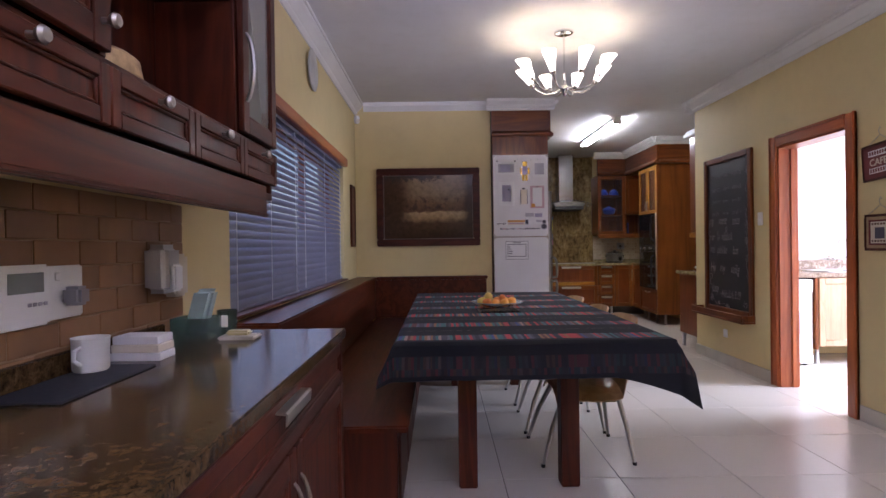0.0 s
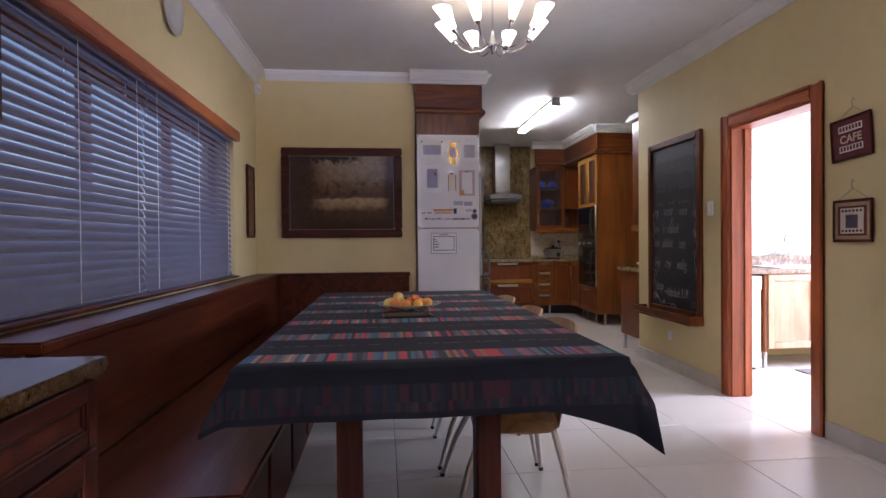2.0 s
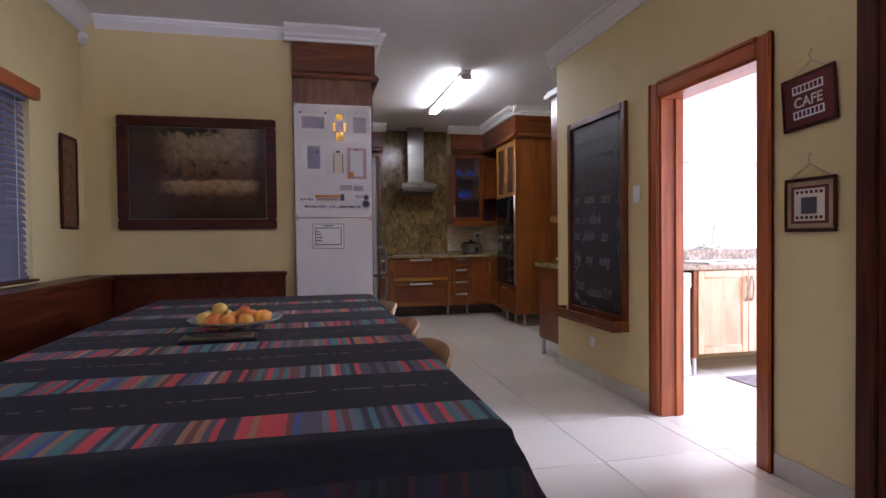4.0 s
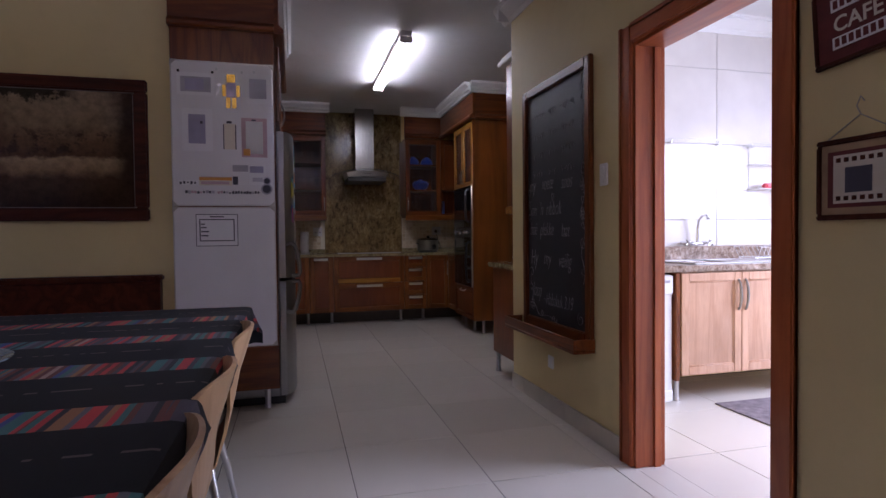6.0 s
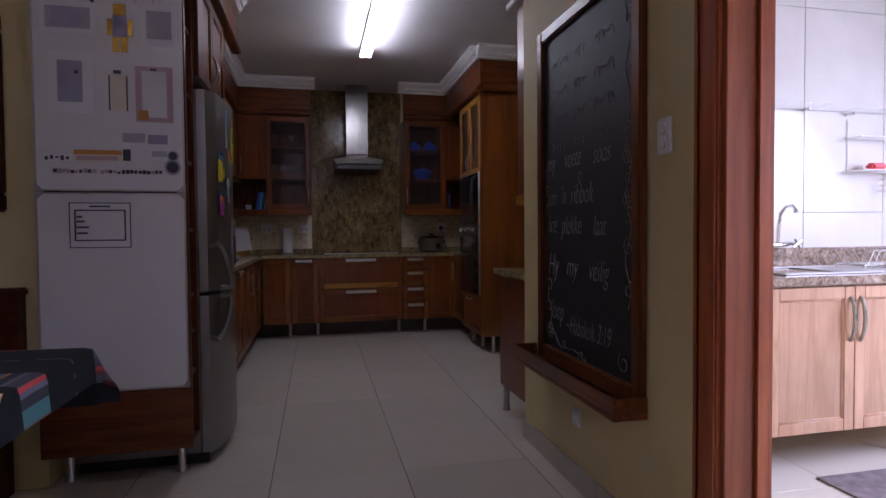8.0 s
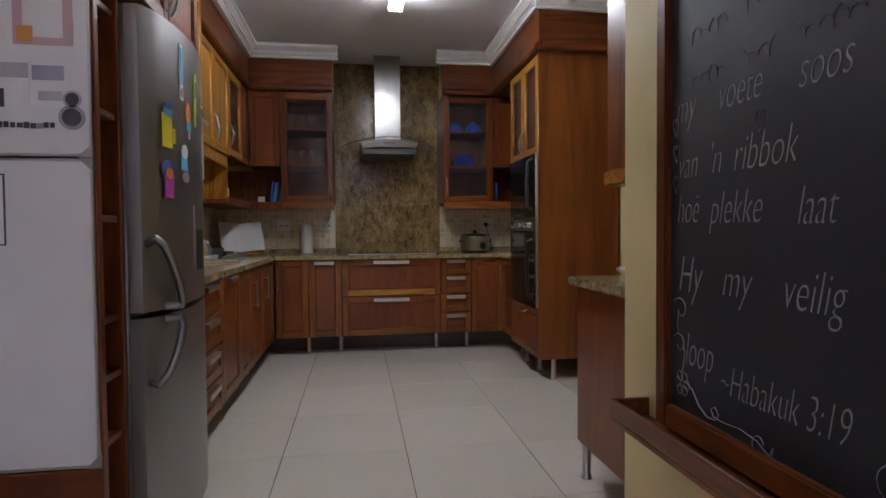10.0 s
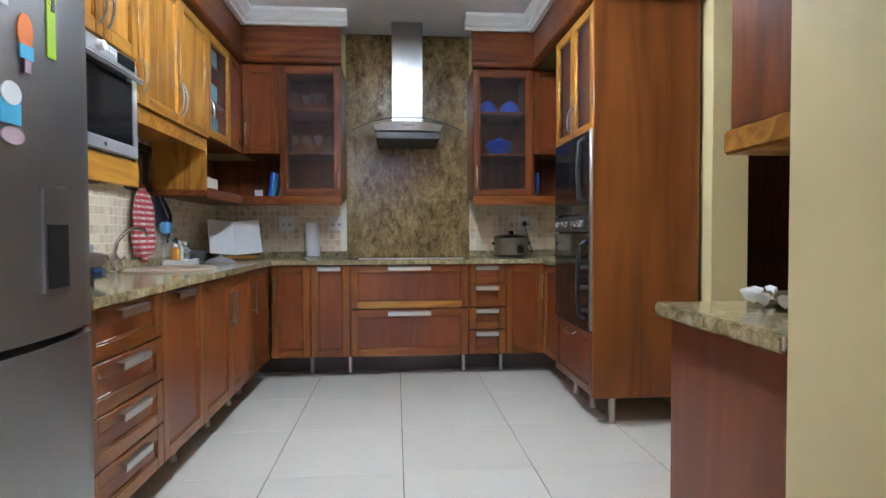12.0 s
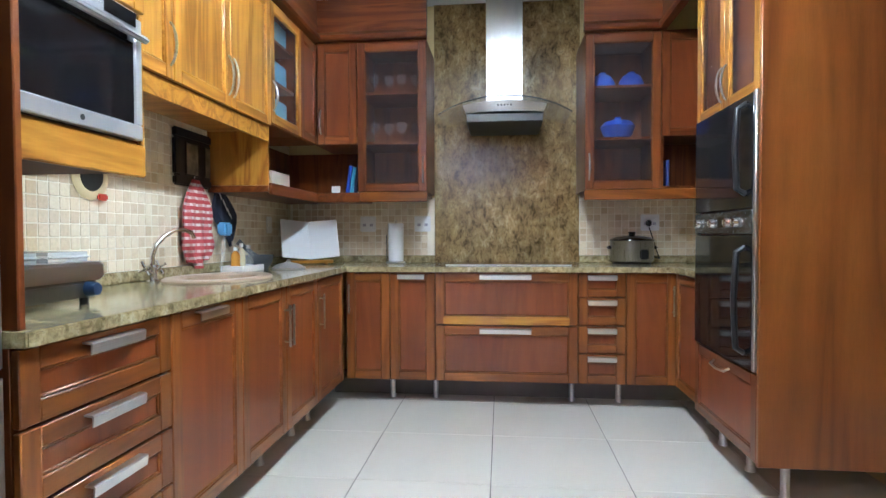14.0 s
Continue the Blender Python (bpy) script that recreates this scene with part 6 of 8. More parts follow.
part("screen", boxes((-0.118, -0.064, 0.0112, 0.118, 0.064, 0.0122), bevel=0), M_BLACKGLASS, tp)

# ---- things on the dining walls ----
def painting_material():
    """A muted landscape: pale sky, dark tree mass, sandy street."""
    m, nt, b = material("oil_landscape")
    tc2 = nt.nodes.new("ShaderNodeTexCoord")
    sep = nt.nodes.new("ShaderNodeSeparateXYZ")
    nt.links.new(tc2.outputs["Object"], sep.inputs[0])
    n = noise_node(nt, tc2.outputs["Object"], 9.0, 6, 0.65)
    n2 = noise_node(nt, tc2.outputs["Object"], 26.0, 4, 0.6)
    n3 = noise_node(nt, tc2.outputs["Object"], 17.0, 5, 0.7)

    def calc(kind, a, v, w=0.0):
        nd = nt.nodes.new("ShaderNodeMath")
        nd.operation = kind
        for k, sv in enumerate((a, v, w)):
            if isinstance(sv, (int, float)):
                nd.inputs[k].default_value = sv
            else:
                nt.links.new(sv, nd.inputs[k])
        return nd.outputs[0]

    def smooth(val, lo, hi):
        mr = nt.nodes.new("ShaderNodeMapRange")
        mr.interpolation_type = "SMOOTHSTEP"
        mr.inputs["From Min"].default_value, mr.inputs["From Max"].default_value = lo, hi
        nt.links.new(val, mr.inputs["Value"])
        return mr.outputs[0]

    jit = calc("MULTIPLY_ADD", n, 0.14, -0.07)
    u = calc("ADD", calc("DIVIDE", sep.outputs[0], 0.963), jit)
    v = calc("ADD", calc("DIVIDE", sep.outputs[2], 0.693), jit)
    v2 = calc("ADD", calc("DIVIDE", sep.outputs[2], 0.693), calc("MULTIPLY_ADD", n3, 0.36, -0.18))
    c = ramp_node(nt, v, [(0.0, (0.035, 0.018, 0.011)), (0.24, (0.075, 0.042, 0.024)), (0.315, (0.27, 0.185, 0.10)), (0.40, (0.37, 0.27, 0.155)), (0.43, (0.10, 0.055, 0.032)), (0.56, (0.15, 0.09, 0.05)), (0.68, (0.215, 0.155, 0.095)), (1.0, (0.27, 0.205, 0.135))])
    houses = calc("MULTIPLY", smooth(n3, 0.48, 0.64), calc("MULTIPLY", smooth(v, 0.42, 0.47), calc("SUBTRACT", 1.0, smooth(v, 0.6, 0.68))))
    c = mix_color(nt, houses, c, (0.055, 0.033, 0.025))
    c = mix_color(nt, smooth(u, 0.36, 0.16), c, (0.06, 0.033, 0.02))
    c = mix_color(nt, smooth(u, 0.84, 0.96), c, (0.045, 0.025, 0.016))
    leaves = calc("MULTIPLY", smooth(v2, 0.88, 0.93), calc("SUBTRACT", 1.0, smooth(u, 0.62, 0.72)))
    c = mix_color(nt, leaves, c, (0.04, 0.03, 0.022))
    c = mix_color(nt, 0.6, c, ramp_node(nt, n2, [(0.3, (0.6, 0.58, 0.55)), (0.65, (1.45, 1.38, 1.3))]), "MULTIPLY")
    nt.links.new(c, b.inputs["Base Color"])
    b.inputs["Roughness"].default_value = 0.14
    b.inputs["Specular IOR Level"].default_value = 0.22
    return m


def framed(name, x, y, z, rz, w, h, label, bar, depth, fmat, pict, mat_w=0.0, mat_m=None, category="picture"):
    """A picture frame hung on a wall, its lower left corner at the given place."""
    p = thing(name, x, y, z, label, category, rz)
    bm = bmesh.new()
    for a in ((0, 0, w, bar), (0, h - bar, w, h), (0, bar, bar, h - bar), (w - bar, bar, w, h - bar)):
        t = bpy.data.meshes.new("tmp")
        b2 = boxes((a[0], -depth, a[1], a[2], -0.001, a[3]), bevel=min(0.008, bar * 0.25), seg=2)
        b2.to_mesh(t)
        b2.free()
        bm.from_mesh(t)
        bpy.data.meshes.remove(t)
    part("frame", bm, fmat, p)
    i = bar + mat_w
    if mat_w:
        part("mount", boxes((bar, -depth * 0.5, bar, w - bar, -0.002, h - bar), bevel=0), mat_m, p)
    part("picture", boxes((0, -depth * 0.5 - 0.002, 0, w - 2 * i, -0.003 - (depth * 0.5 - 0.002 if mat_w else 0), h - 2 * i), bevel=0), pict, p, m=pose(i, 0, i))
    return p


framed("painting", -0.19, 7.374, 1.213, 0, 1.112, 0.838, "large dark-framed landscape painting behind glass", 0.075, 0.035, M_DARK_H, painting_material(), 0.006, plain("pale_slip", (0.20, 0.165, 0.13), 0.5))
M_CARV = plain("carved_wood_relief", (0.16, 0.07, 0.03), 0.55, var=0.5, scale=90, bumpy=0.8)
framed("wall_plaque", -0.4185, 6.97, 1.215, 90, 0.26, 0.63, "narrow carved wooden plaque on the window wall", 0.022, 0.022, M_DARK_V, M_CARV, category="plaque")
# round pewter plate, hung on the wall
wp = thing("wall_plate", -0.419, 5.30, 2.475, "round pewter plate hung above the window", "plate")
bm = bmesh.new()
lathe(bm, [(0.0, 0.006), (0.07, 0.006), (0.08, 0.012), (0.10, 0.02), (0.142, 0.026), (0.15, 0.022), (0.142, 0.016), (0.10, 0.008), (0.075, 0.001), (0, 0.0)], 40)
part("dish", bm, plain("pewter", (0.62, 0.61, 0.58), 0.3, 0.55, 0.12), wp, m=pose(0, 0, 0, 0, 90, 0))
sn = thing("motion_sensor", -0.41, 7.365, 2.54, "small white alarm sensor in the wall corner", "sensor", 45)
part("case", boxes((-0.03, -0.05, 0, 0.03, -0.005, 0.085), bevel=0.012, seg=3), M_WHITE, sn)
part("lens", boxes((-0.02, -0.054, 0.01, 0.02, -0.0502, 0.045), bevel=0.003), M_CREAM, sn)

# chalkboard
M_SLATE = plain("chalkboard_slate", (0.020, 0.0205, 0.027), 0.55, var=0.4, scale=5, bumpy=0.03)
M_CHALK = plain("chalk", (0.29, 0.28, 0.30), 0.95, var=0.3, scale=160)
CB = thing("chalkboard", 3.2985, 7.188, 0.50, "tall framed chalkboard with handwritten chalk verse", "chalkboard", -90)
CW, CHH = 0.892, 1.555
part("slate", boxes((0.05, -0.012, 0.05, CW - 0.05, -0.001, CHH - 0.045), bevel=0), M_SLATE, CB)
part("stile", boxes((0, -0.032, 0, 0.055, -0.001, CHH), bevel=0.006, seg=2), M_WOOD_V, CB)
part("stile", boxes((CW - 0.055, -0.032, 0, CW, -0.001, CHH), bevel=0.006, seg=2), M_WOOD_V, CB)
part("rail", boxes((0.055, -0.031, CHH - 0.055, CW - 0.055, -0.001, CHH), bevel=0.006, seg=2), M_WOOD_H, CB)
part("rail", boxes((0.055, -0.031, 0, CW - 0.055, -0.001, 0.07), bevel=0.006, seg=2), M_WOOD_H, CB)
part("chalk_tray", boxes((-0.10, -0.13, -0.03, CW + 0.005, -0.001, -0.012), (-0.10, -0.13, -0.012, CW + 0.005, -0.115, 0.045), (-0.10, -0.115, -0.012, -0.085, -0.001, 0.045), (CW - 0.01, -0.115, -0.012, CW + 0.005, -0.001, 0.045), bevel=0.003), M_WOOD_H, CB, "wooden chalk tray")


def lettering(text, x, z, size, parent, mat, y=-0.0125, shear=0.25, thick=0.0, m=None, align="LEFT"):
    cu = bpy.data.curves.new("lettering", "FONT")
    cu.body, cu.size, cu.shear, cu.extrude, cu.align_x, cu.offset = text, size, shear, 0.0003, align, thick
    cu.materials.append(mat)
    ob = new("lettering", cu)
    ob.parent = parent
    ob.matrix_basis = m or pose(x, y, z, 90, 0, 0)
    return ob


for txt, x, z, sz, wide in (("my", 0.075, 0.885, 0.125, 0.62), ("voete", 0.265, 0.885, 0.125, 0.56), ("soos", 0.53, 0.875, 0.12, 0.6), ("van", 0.085, 0.728, 0.118, 0.6), ("'n", 0.225, 0.728, 0.12, 0.7), ("ribbok", 0.325, 0.725, 0.125, 0.62), ("hoë", 0.085, 0.602, 0.122, 0.55),
                            ("plekke", 0.235, 0.598, 0.122, 0.6), ("laat", 0.53, 0.592, 0.12, 0.6), ("Hy", 0.09, 0.408, 0.15, 0.62), ("my", 0.285, 0.415, 0.13, 0.68), ("veilig", 0.49, 0.41, 0.13, 0.62), ("loop", 0.125, 0.205, 0.135, 0.52), ("~Habakuk 3:19", 0.28, 0.165, 0.115, 0.55)):
    lettering(txt, x, z, sz, CB, M_CHALK, shear=0.32, thick=-0.0024, m=pose(x, -0.0125, z, 90, 0, 0) @ Matrix.Diagonal((wide, 1, 1, 1)))


def scribble(parent, pts, r=0.0022):
    bm = bmesh.new()
    tube(bm, [(x, -0.0125, z) for x, z in pts], r, 5, flat=0.3)
    return part("chalk_line", bm, M_CHALK, parent)


def curl(cx, cz, r, a0, turns, sgn=1, n=22):
    return [(cx + sgn * r * (1 - k / n * 0.75) * math.cos(a0 + turns * 2 * math.pi * k / n), cz + r * (1 - k / n * 0.75) * math.sin(a0 + turns * 2 * math.pi * k / n)) for k in range(n + 1)]


# unreadable upper lines, border curls, hearts and flowers
for z in (0.99, 1.11, 1.23, 1.36):
    for x0, x1 in ((0.14, 0.30), (0.36, 0.47), (0.53, 0.70)):
        n = int((x1 - x0) / 0.0035)
        scribble(CB, [(x0 + (x1 - x0) * k / n + 0.008 * math.sin(k * 0.62), z + (0.014 + 0.009 * math.sin(k * 0.21 + z * 40)) * math.cos(k * 0.62)) for k in range(n + 1)], 0.0009)
for hx, z in ((0.078, 0.882), (0.082, 0.805), (0.08, 0.718), (0.42, 0.835)):
    scribble(CB, [(hx + 0.016 * 0.9 * math.sin(t) ** 3, z + 0.024 * (13 * math.cos(t) - 5 * math.cos(2 * t) - 2 * math.cos(3 * t) - math.cos(4 * t)) / 13) for t in (2 * math.pi * k / 24 for k in range(25))], 0.0016)
for cz in (0.40, 0.55, 0.66, 0.80, 0.96, 1.2, 1.36, 1.48):
    scribble(CB, curl(CW - 0.10, cz, 0.035, 1.57, 1.1, 1 if int(cz * 100) % 2 else -1))
scribble(CB, [(CW - 0.10 + 0.018 * math.sin(k * 0.55), 0.33 + 0.02 * k) for k in range(60)], 0.0016)
for cx, cz in ((0.115, 0.145), (CW - 0.10, 0.72), (CW - 0.10, 0.88)):
    for k in range(6):
        a = k * math.pi / 3
        px, pz = cx + 0.022 * math.cos(a), cz + 0.022 * math.sin(a)
        scribble(CB, [(px + 0.014 * math.cos(t), pz + 0.014 * math.sin(t)) for t in (2 * math.pi * j / 12 for j in range(13))], 0.0018)
scribble(CB, [(0.13, 0.155), (0.165, 0.14), (0.195, 0.105), (0.23, 0.085), (0.265, 0.088), (0.28, 0.105), (0.265, 0.122), (0.248, 0.112), (0.258, 0.095), (0.30, 0.092), (0.36, 0.098), (0.42, 0.09), (0.46, 0.07)] + curl(0.43, 0.085, 0.042, 0.2, -1.0), 0.0028)
scribble(CB, curl(0.105, 0.355, 0.038, 2.6, -0.9) + [(0.09, 0.31), (0.095, 0.285)], 0.0026)
scribble(CB, curl(0.10, 0.255, 0.034, 2.6, -0.9), 0.0026)
scribble(CB, [(0.12, 0.262), (0.128, 0.235), (0.122, 0.20), (0.115, 0.175)], 0.0026)
scribble(CB, curl(0.76, 0.13, 0.04, 2.0, 1.2), 0.0026)
# two light switches and a low socket
for name, y, z, h, lab in (("light_switch", 6.235, 1.352, 0.115, "white rocker light switch on the yellow wall"), ("wall_socket", 6.86, 0.27, 0.08, "white double socket low on the wall")):
    s = thing(name, 3.299, y, z, lab, "switch", -90)
    part("plate", boxes((0, -0.009, 0, 0.075, 0.0, h), bevel=0.004, seg=2), M_WHITE, s)
    part("rocker", boxes((0.024, -0.014, h * 0.55, 0.05, -0.0092, h * 0.85), bevel=0.002), M_WHITE, s)
    part("rocker", boxes((0.024, -0.014, h * 0.15, 0.05, -0.0092, h * 0.45), bevel=0.002), M_WHITE, s)

# two small hangings beside the doorway
M_BURG = plain("burgundy_fabric", (0.12, 0.018, 0.018), 0.75, var=0.25, scale=60)
sg = framed("cafe_sign", 3.2975, 4.985, 1.585, -90, 0.275, 0.235, "small burgundy hanging sign with white lettering", 0.014, 0.016, M_DARK_V, M_BURG, category="sign")
sg.rotation_euler[1] = radians(-4)
part("word_strip", boxes((0.06, -0.0125, 0.155, 0.215, -0.0105, 0.192), bevel=0), M_PAPER, sg)
part("word_strip", boxes((0.06, -0.0125, 0.045, 0.215, -0.0105, 0.080), bevel=0), M_PAPER, sg)
lettering("CAFE", 0.1375, 0.095, 0.062, sg, M_CREAM, -0.0115, 0, 0.001, align="CENTER")
for k in range(7):
    part("word_mark", boxes((0.068 + 0.021 * k, -0.0135, 0.162, 0.082 + 0.021 * k, -0.0127, 0.186), bevel=0), M_BURG, sg)
    part("word_mark", boxes((0.068 + 0.021 * k, -0.0135, 0.051, 0.082 + 0.021 * k, -0.0127, 0.075), bevel=0), M_BURG, sg)
fb2 = framed("small_picture", 3.2975, 4.98, 1.14, -90, 0.262, 0.235, "small wooden frame with a square country print", 0.016, 0.016, M_DARK_V, plain("tan_print", (0.36, 0.24, 0.13), 0.6, var=0.3, scale=30), category="picture")
part("band", boxes((0.036, -0.0104, 0.036, 0.226, -0.0099, 0.199), bevel=0), M_BURG, fb2)
part("border", boxes((0.055, -0.012, 0.048, 0.207, -0.0102, 0.187), bevel=0), M_CREAM, fb2)
part("motif", boxes((0.092, -0.0135, 0.078, 0.170, -0.0122, 0.150), bevel=0.0), M_INK, fb2)
for k in range(6):
    for zz in (0.056, 0.166):
        part("leaf_mark", boxes((0.064 + 0.024 * k, -0.013, zz, 0.078 + 0.024 * k, -0.0121, zz + 0.013), bevel=0), M_DARK_V, fb2)
for yc, zt in ((4.985 - 0.1375, 1.82), (4.98 - 0.131, 1.375)):
    bm = bmesh.new()
    tube(bm, [(0, 0.10, 0.0), (0.0, 0.0, 0.06), (0, -0.10, 0.0)], 0.002, 6)
    tube(bm, [(0, 0, 0.06), (0.0, 0.012, 0.085), (0, 0, 0.11), (0, -0.01, 0.095)], 0.002, 6)
    solid("wire_hanger", bm, M_PEWTER, "twisted wire loop holding a picture", "hanger", 3.292, yc, zt, group="wire hangers")

# ---- bar counter beyond the chalkboard wall ----
bc = thing("bar_counter", 3.325, 7.465, 0, "kiaat cupboard with a granite top beside the passage", "cabinet")
part("end_panel", boxes((0.0, 0.0, 0.16, 0.02, 0.48, 0.845), bevel=0.003), M_PANEL, bc, "plain reddish kiaat end panel")
part("body", boxes((0.021, 0.0, 0.16, 0.95, 0.47, 0.845), bevel=0.002), M_WOOD_V, bc)
foot(bc, 0.03, 0.45, 0.16)
foot(bc, 0.9, 0.35, 0.16)
part("granite_top", boxes((-0.035, -0.012, 0.846, 0.97, 0.508, 0.884), bevel=0.006, seg=2), M_GRANITE, bc, "polished golden granite top")
bu = thing("bar_wall_cabinet", 3.385, 7.452, 1.325, "kiaat wall cupboard over the bar counter, moulding in lamplit gold", "cabinet")
part("body", boxes((0.0, 0.0, 0.0, 0.95, 0.322, 1.095), bevel=0.003), M_WOOD_V, bu)
part("moulding", boxes((-0.012, 0.0, -0.06, 0.955, 0.335, -0.001), bevel=0.006, seg=2), M_LIT_H, bu)
part("crown", boxes((-0.05, 0.0, 1.096, 0.98, 0.38, 1.135), (-0.03, 0.0, 1.135, 0.97, 0.36, 1.165), bevel=0.006, seg=2), M_WHITE, bu, "white painted crown moulding")
fp = thing("lemon_plate", 3.625, 7.745, 0.885, "silver plate with petal rim and yellow lemons", "plate")
bm = bmesh.new()
lathe(bm, [(0, 0.0), (0.07, 0.0), (0.11, 0.012), (0.16, 0.03), (0.158, 0.034), (0.108, 0.017), (0.07, 0.005), (0, 0.005)], 30)
part("dish", bm, M_CHROME, fp)
for k in range(18):
    a = 2 * math.pi * k / 18
    bm = bmesh.new()
    lathe(bm, [(0, 0), (0.016, 0.006), (0.012, 0.03), (0, 0.045)], 8, sy=0.35)
    part("petal", bm, M_WHITE, fp, m=Matrix.Translation((0.155 * math.cos(a), 0.155 * math.sin(a), 0.026)) @ Matrix.Rotation(a, 4, "Z") @ Matrix.Rotation(radians(70), 4, "Y"))
M_LEMON = fruit_mat("lemon_skin", (0.80, 0.62, 0.03), (0.74, 0.52, 0.03))
for x, y, z in ((-0.05, 0.0, 0.04), (0.04, 0.03, 0.04), (0.02, -0.05, 0.04), (0.0, 0.0, 0.085)):
    bm = bmesh.new()
    lathe(bm, [(0, -0.05), (0.008, -0.045), (0.025, -0.03), (0.035, 0.0), (0.025, 0.03), (0.008, 0.045), (0, 0.05)], 16)
    o = solid("lemon", bm, M_LEMON, "ripe yellow lemon on the silver plate", "fruit", 3.625 + x, 7.745 + y, 0.885 + z, 0, "lemons")
    o.rotation_euler = (1.4, 0.2, random.uniform(0, 6))

# ---- kitchen counter things ----
pt = thing("paper_towel", 1.895, 11.14, TOP, "white kitchen paper roll on a steel stand", "paper towel")
bm = bmesh.new()
lathe(bm, [(0, 0), (0.065, 0), (0.07, 0.006), (0.06, 0.012), (0, 0.012)], 24)
part("stand", bm, M_STEEL, pt)
bm = bmesh.new()
lathe(bm, [(0.018, 0.014), (0.052, 0.014), (0.054, 0.02), (0.056, 0.278), (0.053, 0.284), (0.018, 0.284)], 28)
part("roll", bm, M_PAPER, pt, "white paper roll")
bm = bmesh.new()
tube(bm, [(0, 0, 0.01), (0, 0, 0.305)], 0.005, 8)
tube(bm, [(-0.068, 0, 0.01), (-0.068, 0, 0.20)], 0.003, 6)
part("rod", bm, M_CHROME, pt)
sc = thing("slow_cooker", 3.53, 11.09, TOP, "steel slow cooker with a dark glass lid", "slow cooker")
bm = bmesh.new()
lathe(bm, [(0, 0.0), (0.125, 0.0), (0.125, 0.012), (0.14, 0.02)], 36)
part("base", bm, M_BLACK, sc)
bm = bmesh.new()
lathe(bm, [(0.138, 0.018), (0.143, 0.03), (0.143, 0.150), (0.148, 0.157), (0.135, 0.159)], 36)
part("pot", bm, M_BAR_STEEL, sc, "brushed steel body")
bm = bmesh.new()
lathe(bm, [(0.147, 0.158), (0.145, 0.164), (0.12, 0.178), (0.06, 0.190), (0.02, 0.192), (0.02, 0.204), (0.026, 0.210), (0.02, 0.216), (0, 0.217)], 36)
part("lid", bm, M_BLACKGLASS, sc, "dark glass lid with knob")
part("control", boxes((0.02, -0.152, 0.035, 0.075, -0.135, 0.10), bevel=0.008, seg=2), M_BLACK, sc)
for s in (-1, 1):
    part("handle", boxes((s * 0.145 - 0.02, -0.03, 0.10, s * 0.145 + 0.02, 0.03, 0.122), bevel=0.008, seg=2), M_BLACK, sc)
bm = bmesh.new()
tube(bm, [(0.14, 0.03, 0.05), (0.18, 0.06, 0.04), (0.21, 0.10, 0.03), (0.20, 0.16, 0.10), (0.165, 0.14, 0.20), (0.15, 0.15, 0.25)], 0.004, 6)
part("cord", bm, M_BLACK, sc)


def socket(x, z, w, label, plug=None):
    s = thing("wall_socket", x, 11.2795, z, label, "socket")
    part("plate", boxes((0, -0.012, 0, w, 0.0, 0.115), bevel=0.004, seg=2), M_WHITE, s)
    for k in (0.28, 0.72):
        part("outlet", boxes((w * k - 0.012, -0.0135, 0.04, w * k + 0.012, -0.0122, 0.06), bevel=0), M_GREY, s)
        part("switch", boxes((w * k - 0.01, -0.016, 0.085, w * k + 0.01, -0.0122, 0.10), bevel=0.002), M_WHITE, s)
    if plug:
        part("plug", boxes((plug - 0.018, -0.05, 0.03, plug + 0.018, -0.0137, 0.075), bevel=0.008, seg=2), M_BLACK, s)


socket(1.60, 1.11, 0.12, "white double wall socket on the mosaic")
socket(2.01, 1.11, 0.12, "white blank socket plate on the mosaic")
socket(3.63, 1.11, 0.13, "white wall socket with a black plug", 0.05)
ss = thing("wall_socket", 1.0605, 10.83, 1.10, "white wall socket in the mosaic corner", "socket", 90)
part("plate", boxes((0, -0.012, 0, 0.075, 0, 0.115), bevel=0.004, seg=2), M_WHITE, ss)
# recipe book on its stand in the corner
rb = thing("recipe_book", 1.335, 10.93, TOP, "open recipe book on a wooden stand", "book", 28)
for s in (-1, 1):
    bm = boxes((0.0, -0.008, 0, 0.20, 0.0, 0.285), bevel=0.002)
    for v in bm.verts:
        v.co.y += 0.012 * math.sin(v.co.x / 0.20 * 3.1)
    m = pose(0, 0, 0.032, -24) @ pose(0, 0, 0, 0, 0, -14 if s > 0 else 14)
    if s < 0:
        for v in bm.verts:
            v.co.x = -v.co.x
    part("page", bm, M_PAPER, rb, "white printed page", m)
for k in range(5):
    part("text_bar", boxes((-0.14, -0.0012, 0, -0.09 + 0.012 * (k % 2), 0.0, 0.004), bevel=0), M_GREY, rb, m=pose(0, 0, 0.032, -24) @ pose(0, 0, 0, 0, 0, 14) @ pose(0, -0.0115 + 0.012 * math.sin(1.9), 0.16 + 0.017 * k))
part("stand", boxes((-0.15, -0.045, 0.008, 0.15, -0.002, 0.03), (-0.11, -0.05, 0.0, -0.09, 0.09, 0.012), (0.09, -0.05, 0.0, 0.11, 0.09, 0.012), bevel=0.003), M_LIT_H, rb, "wooden book stand")
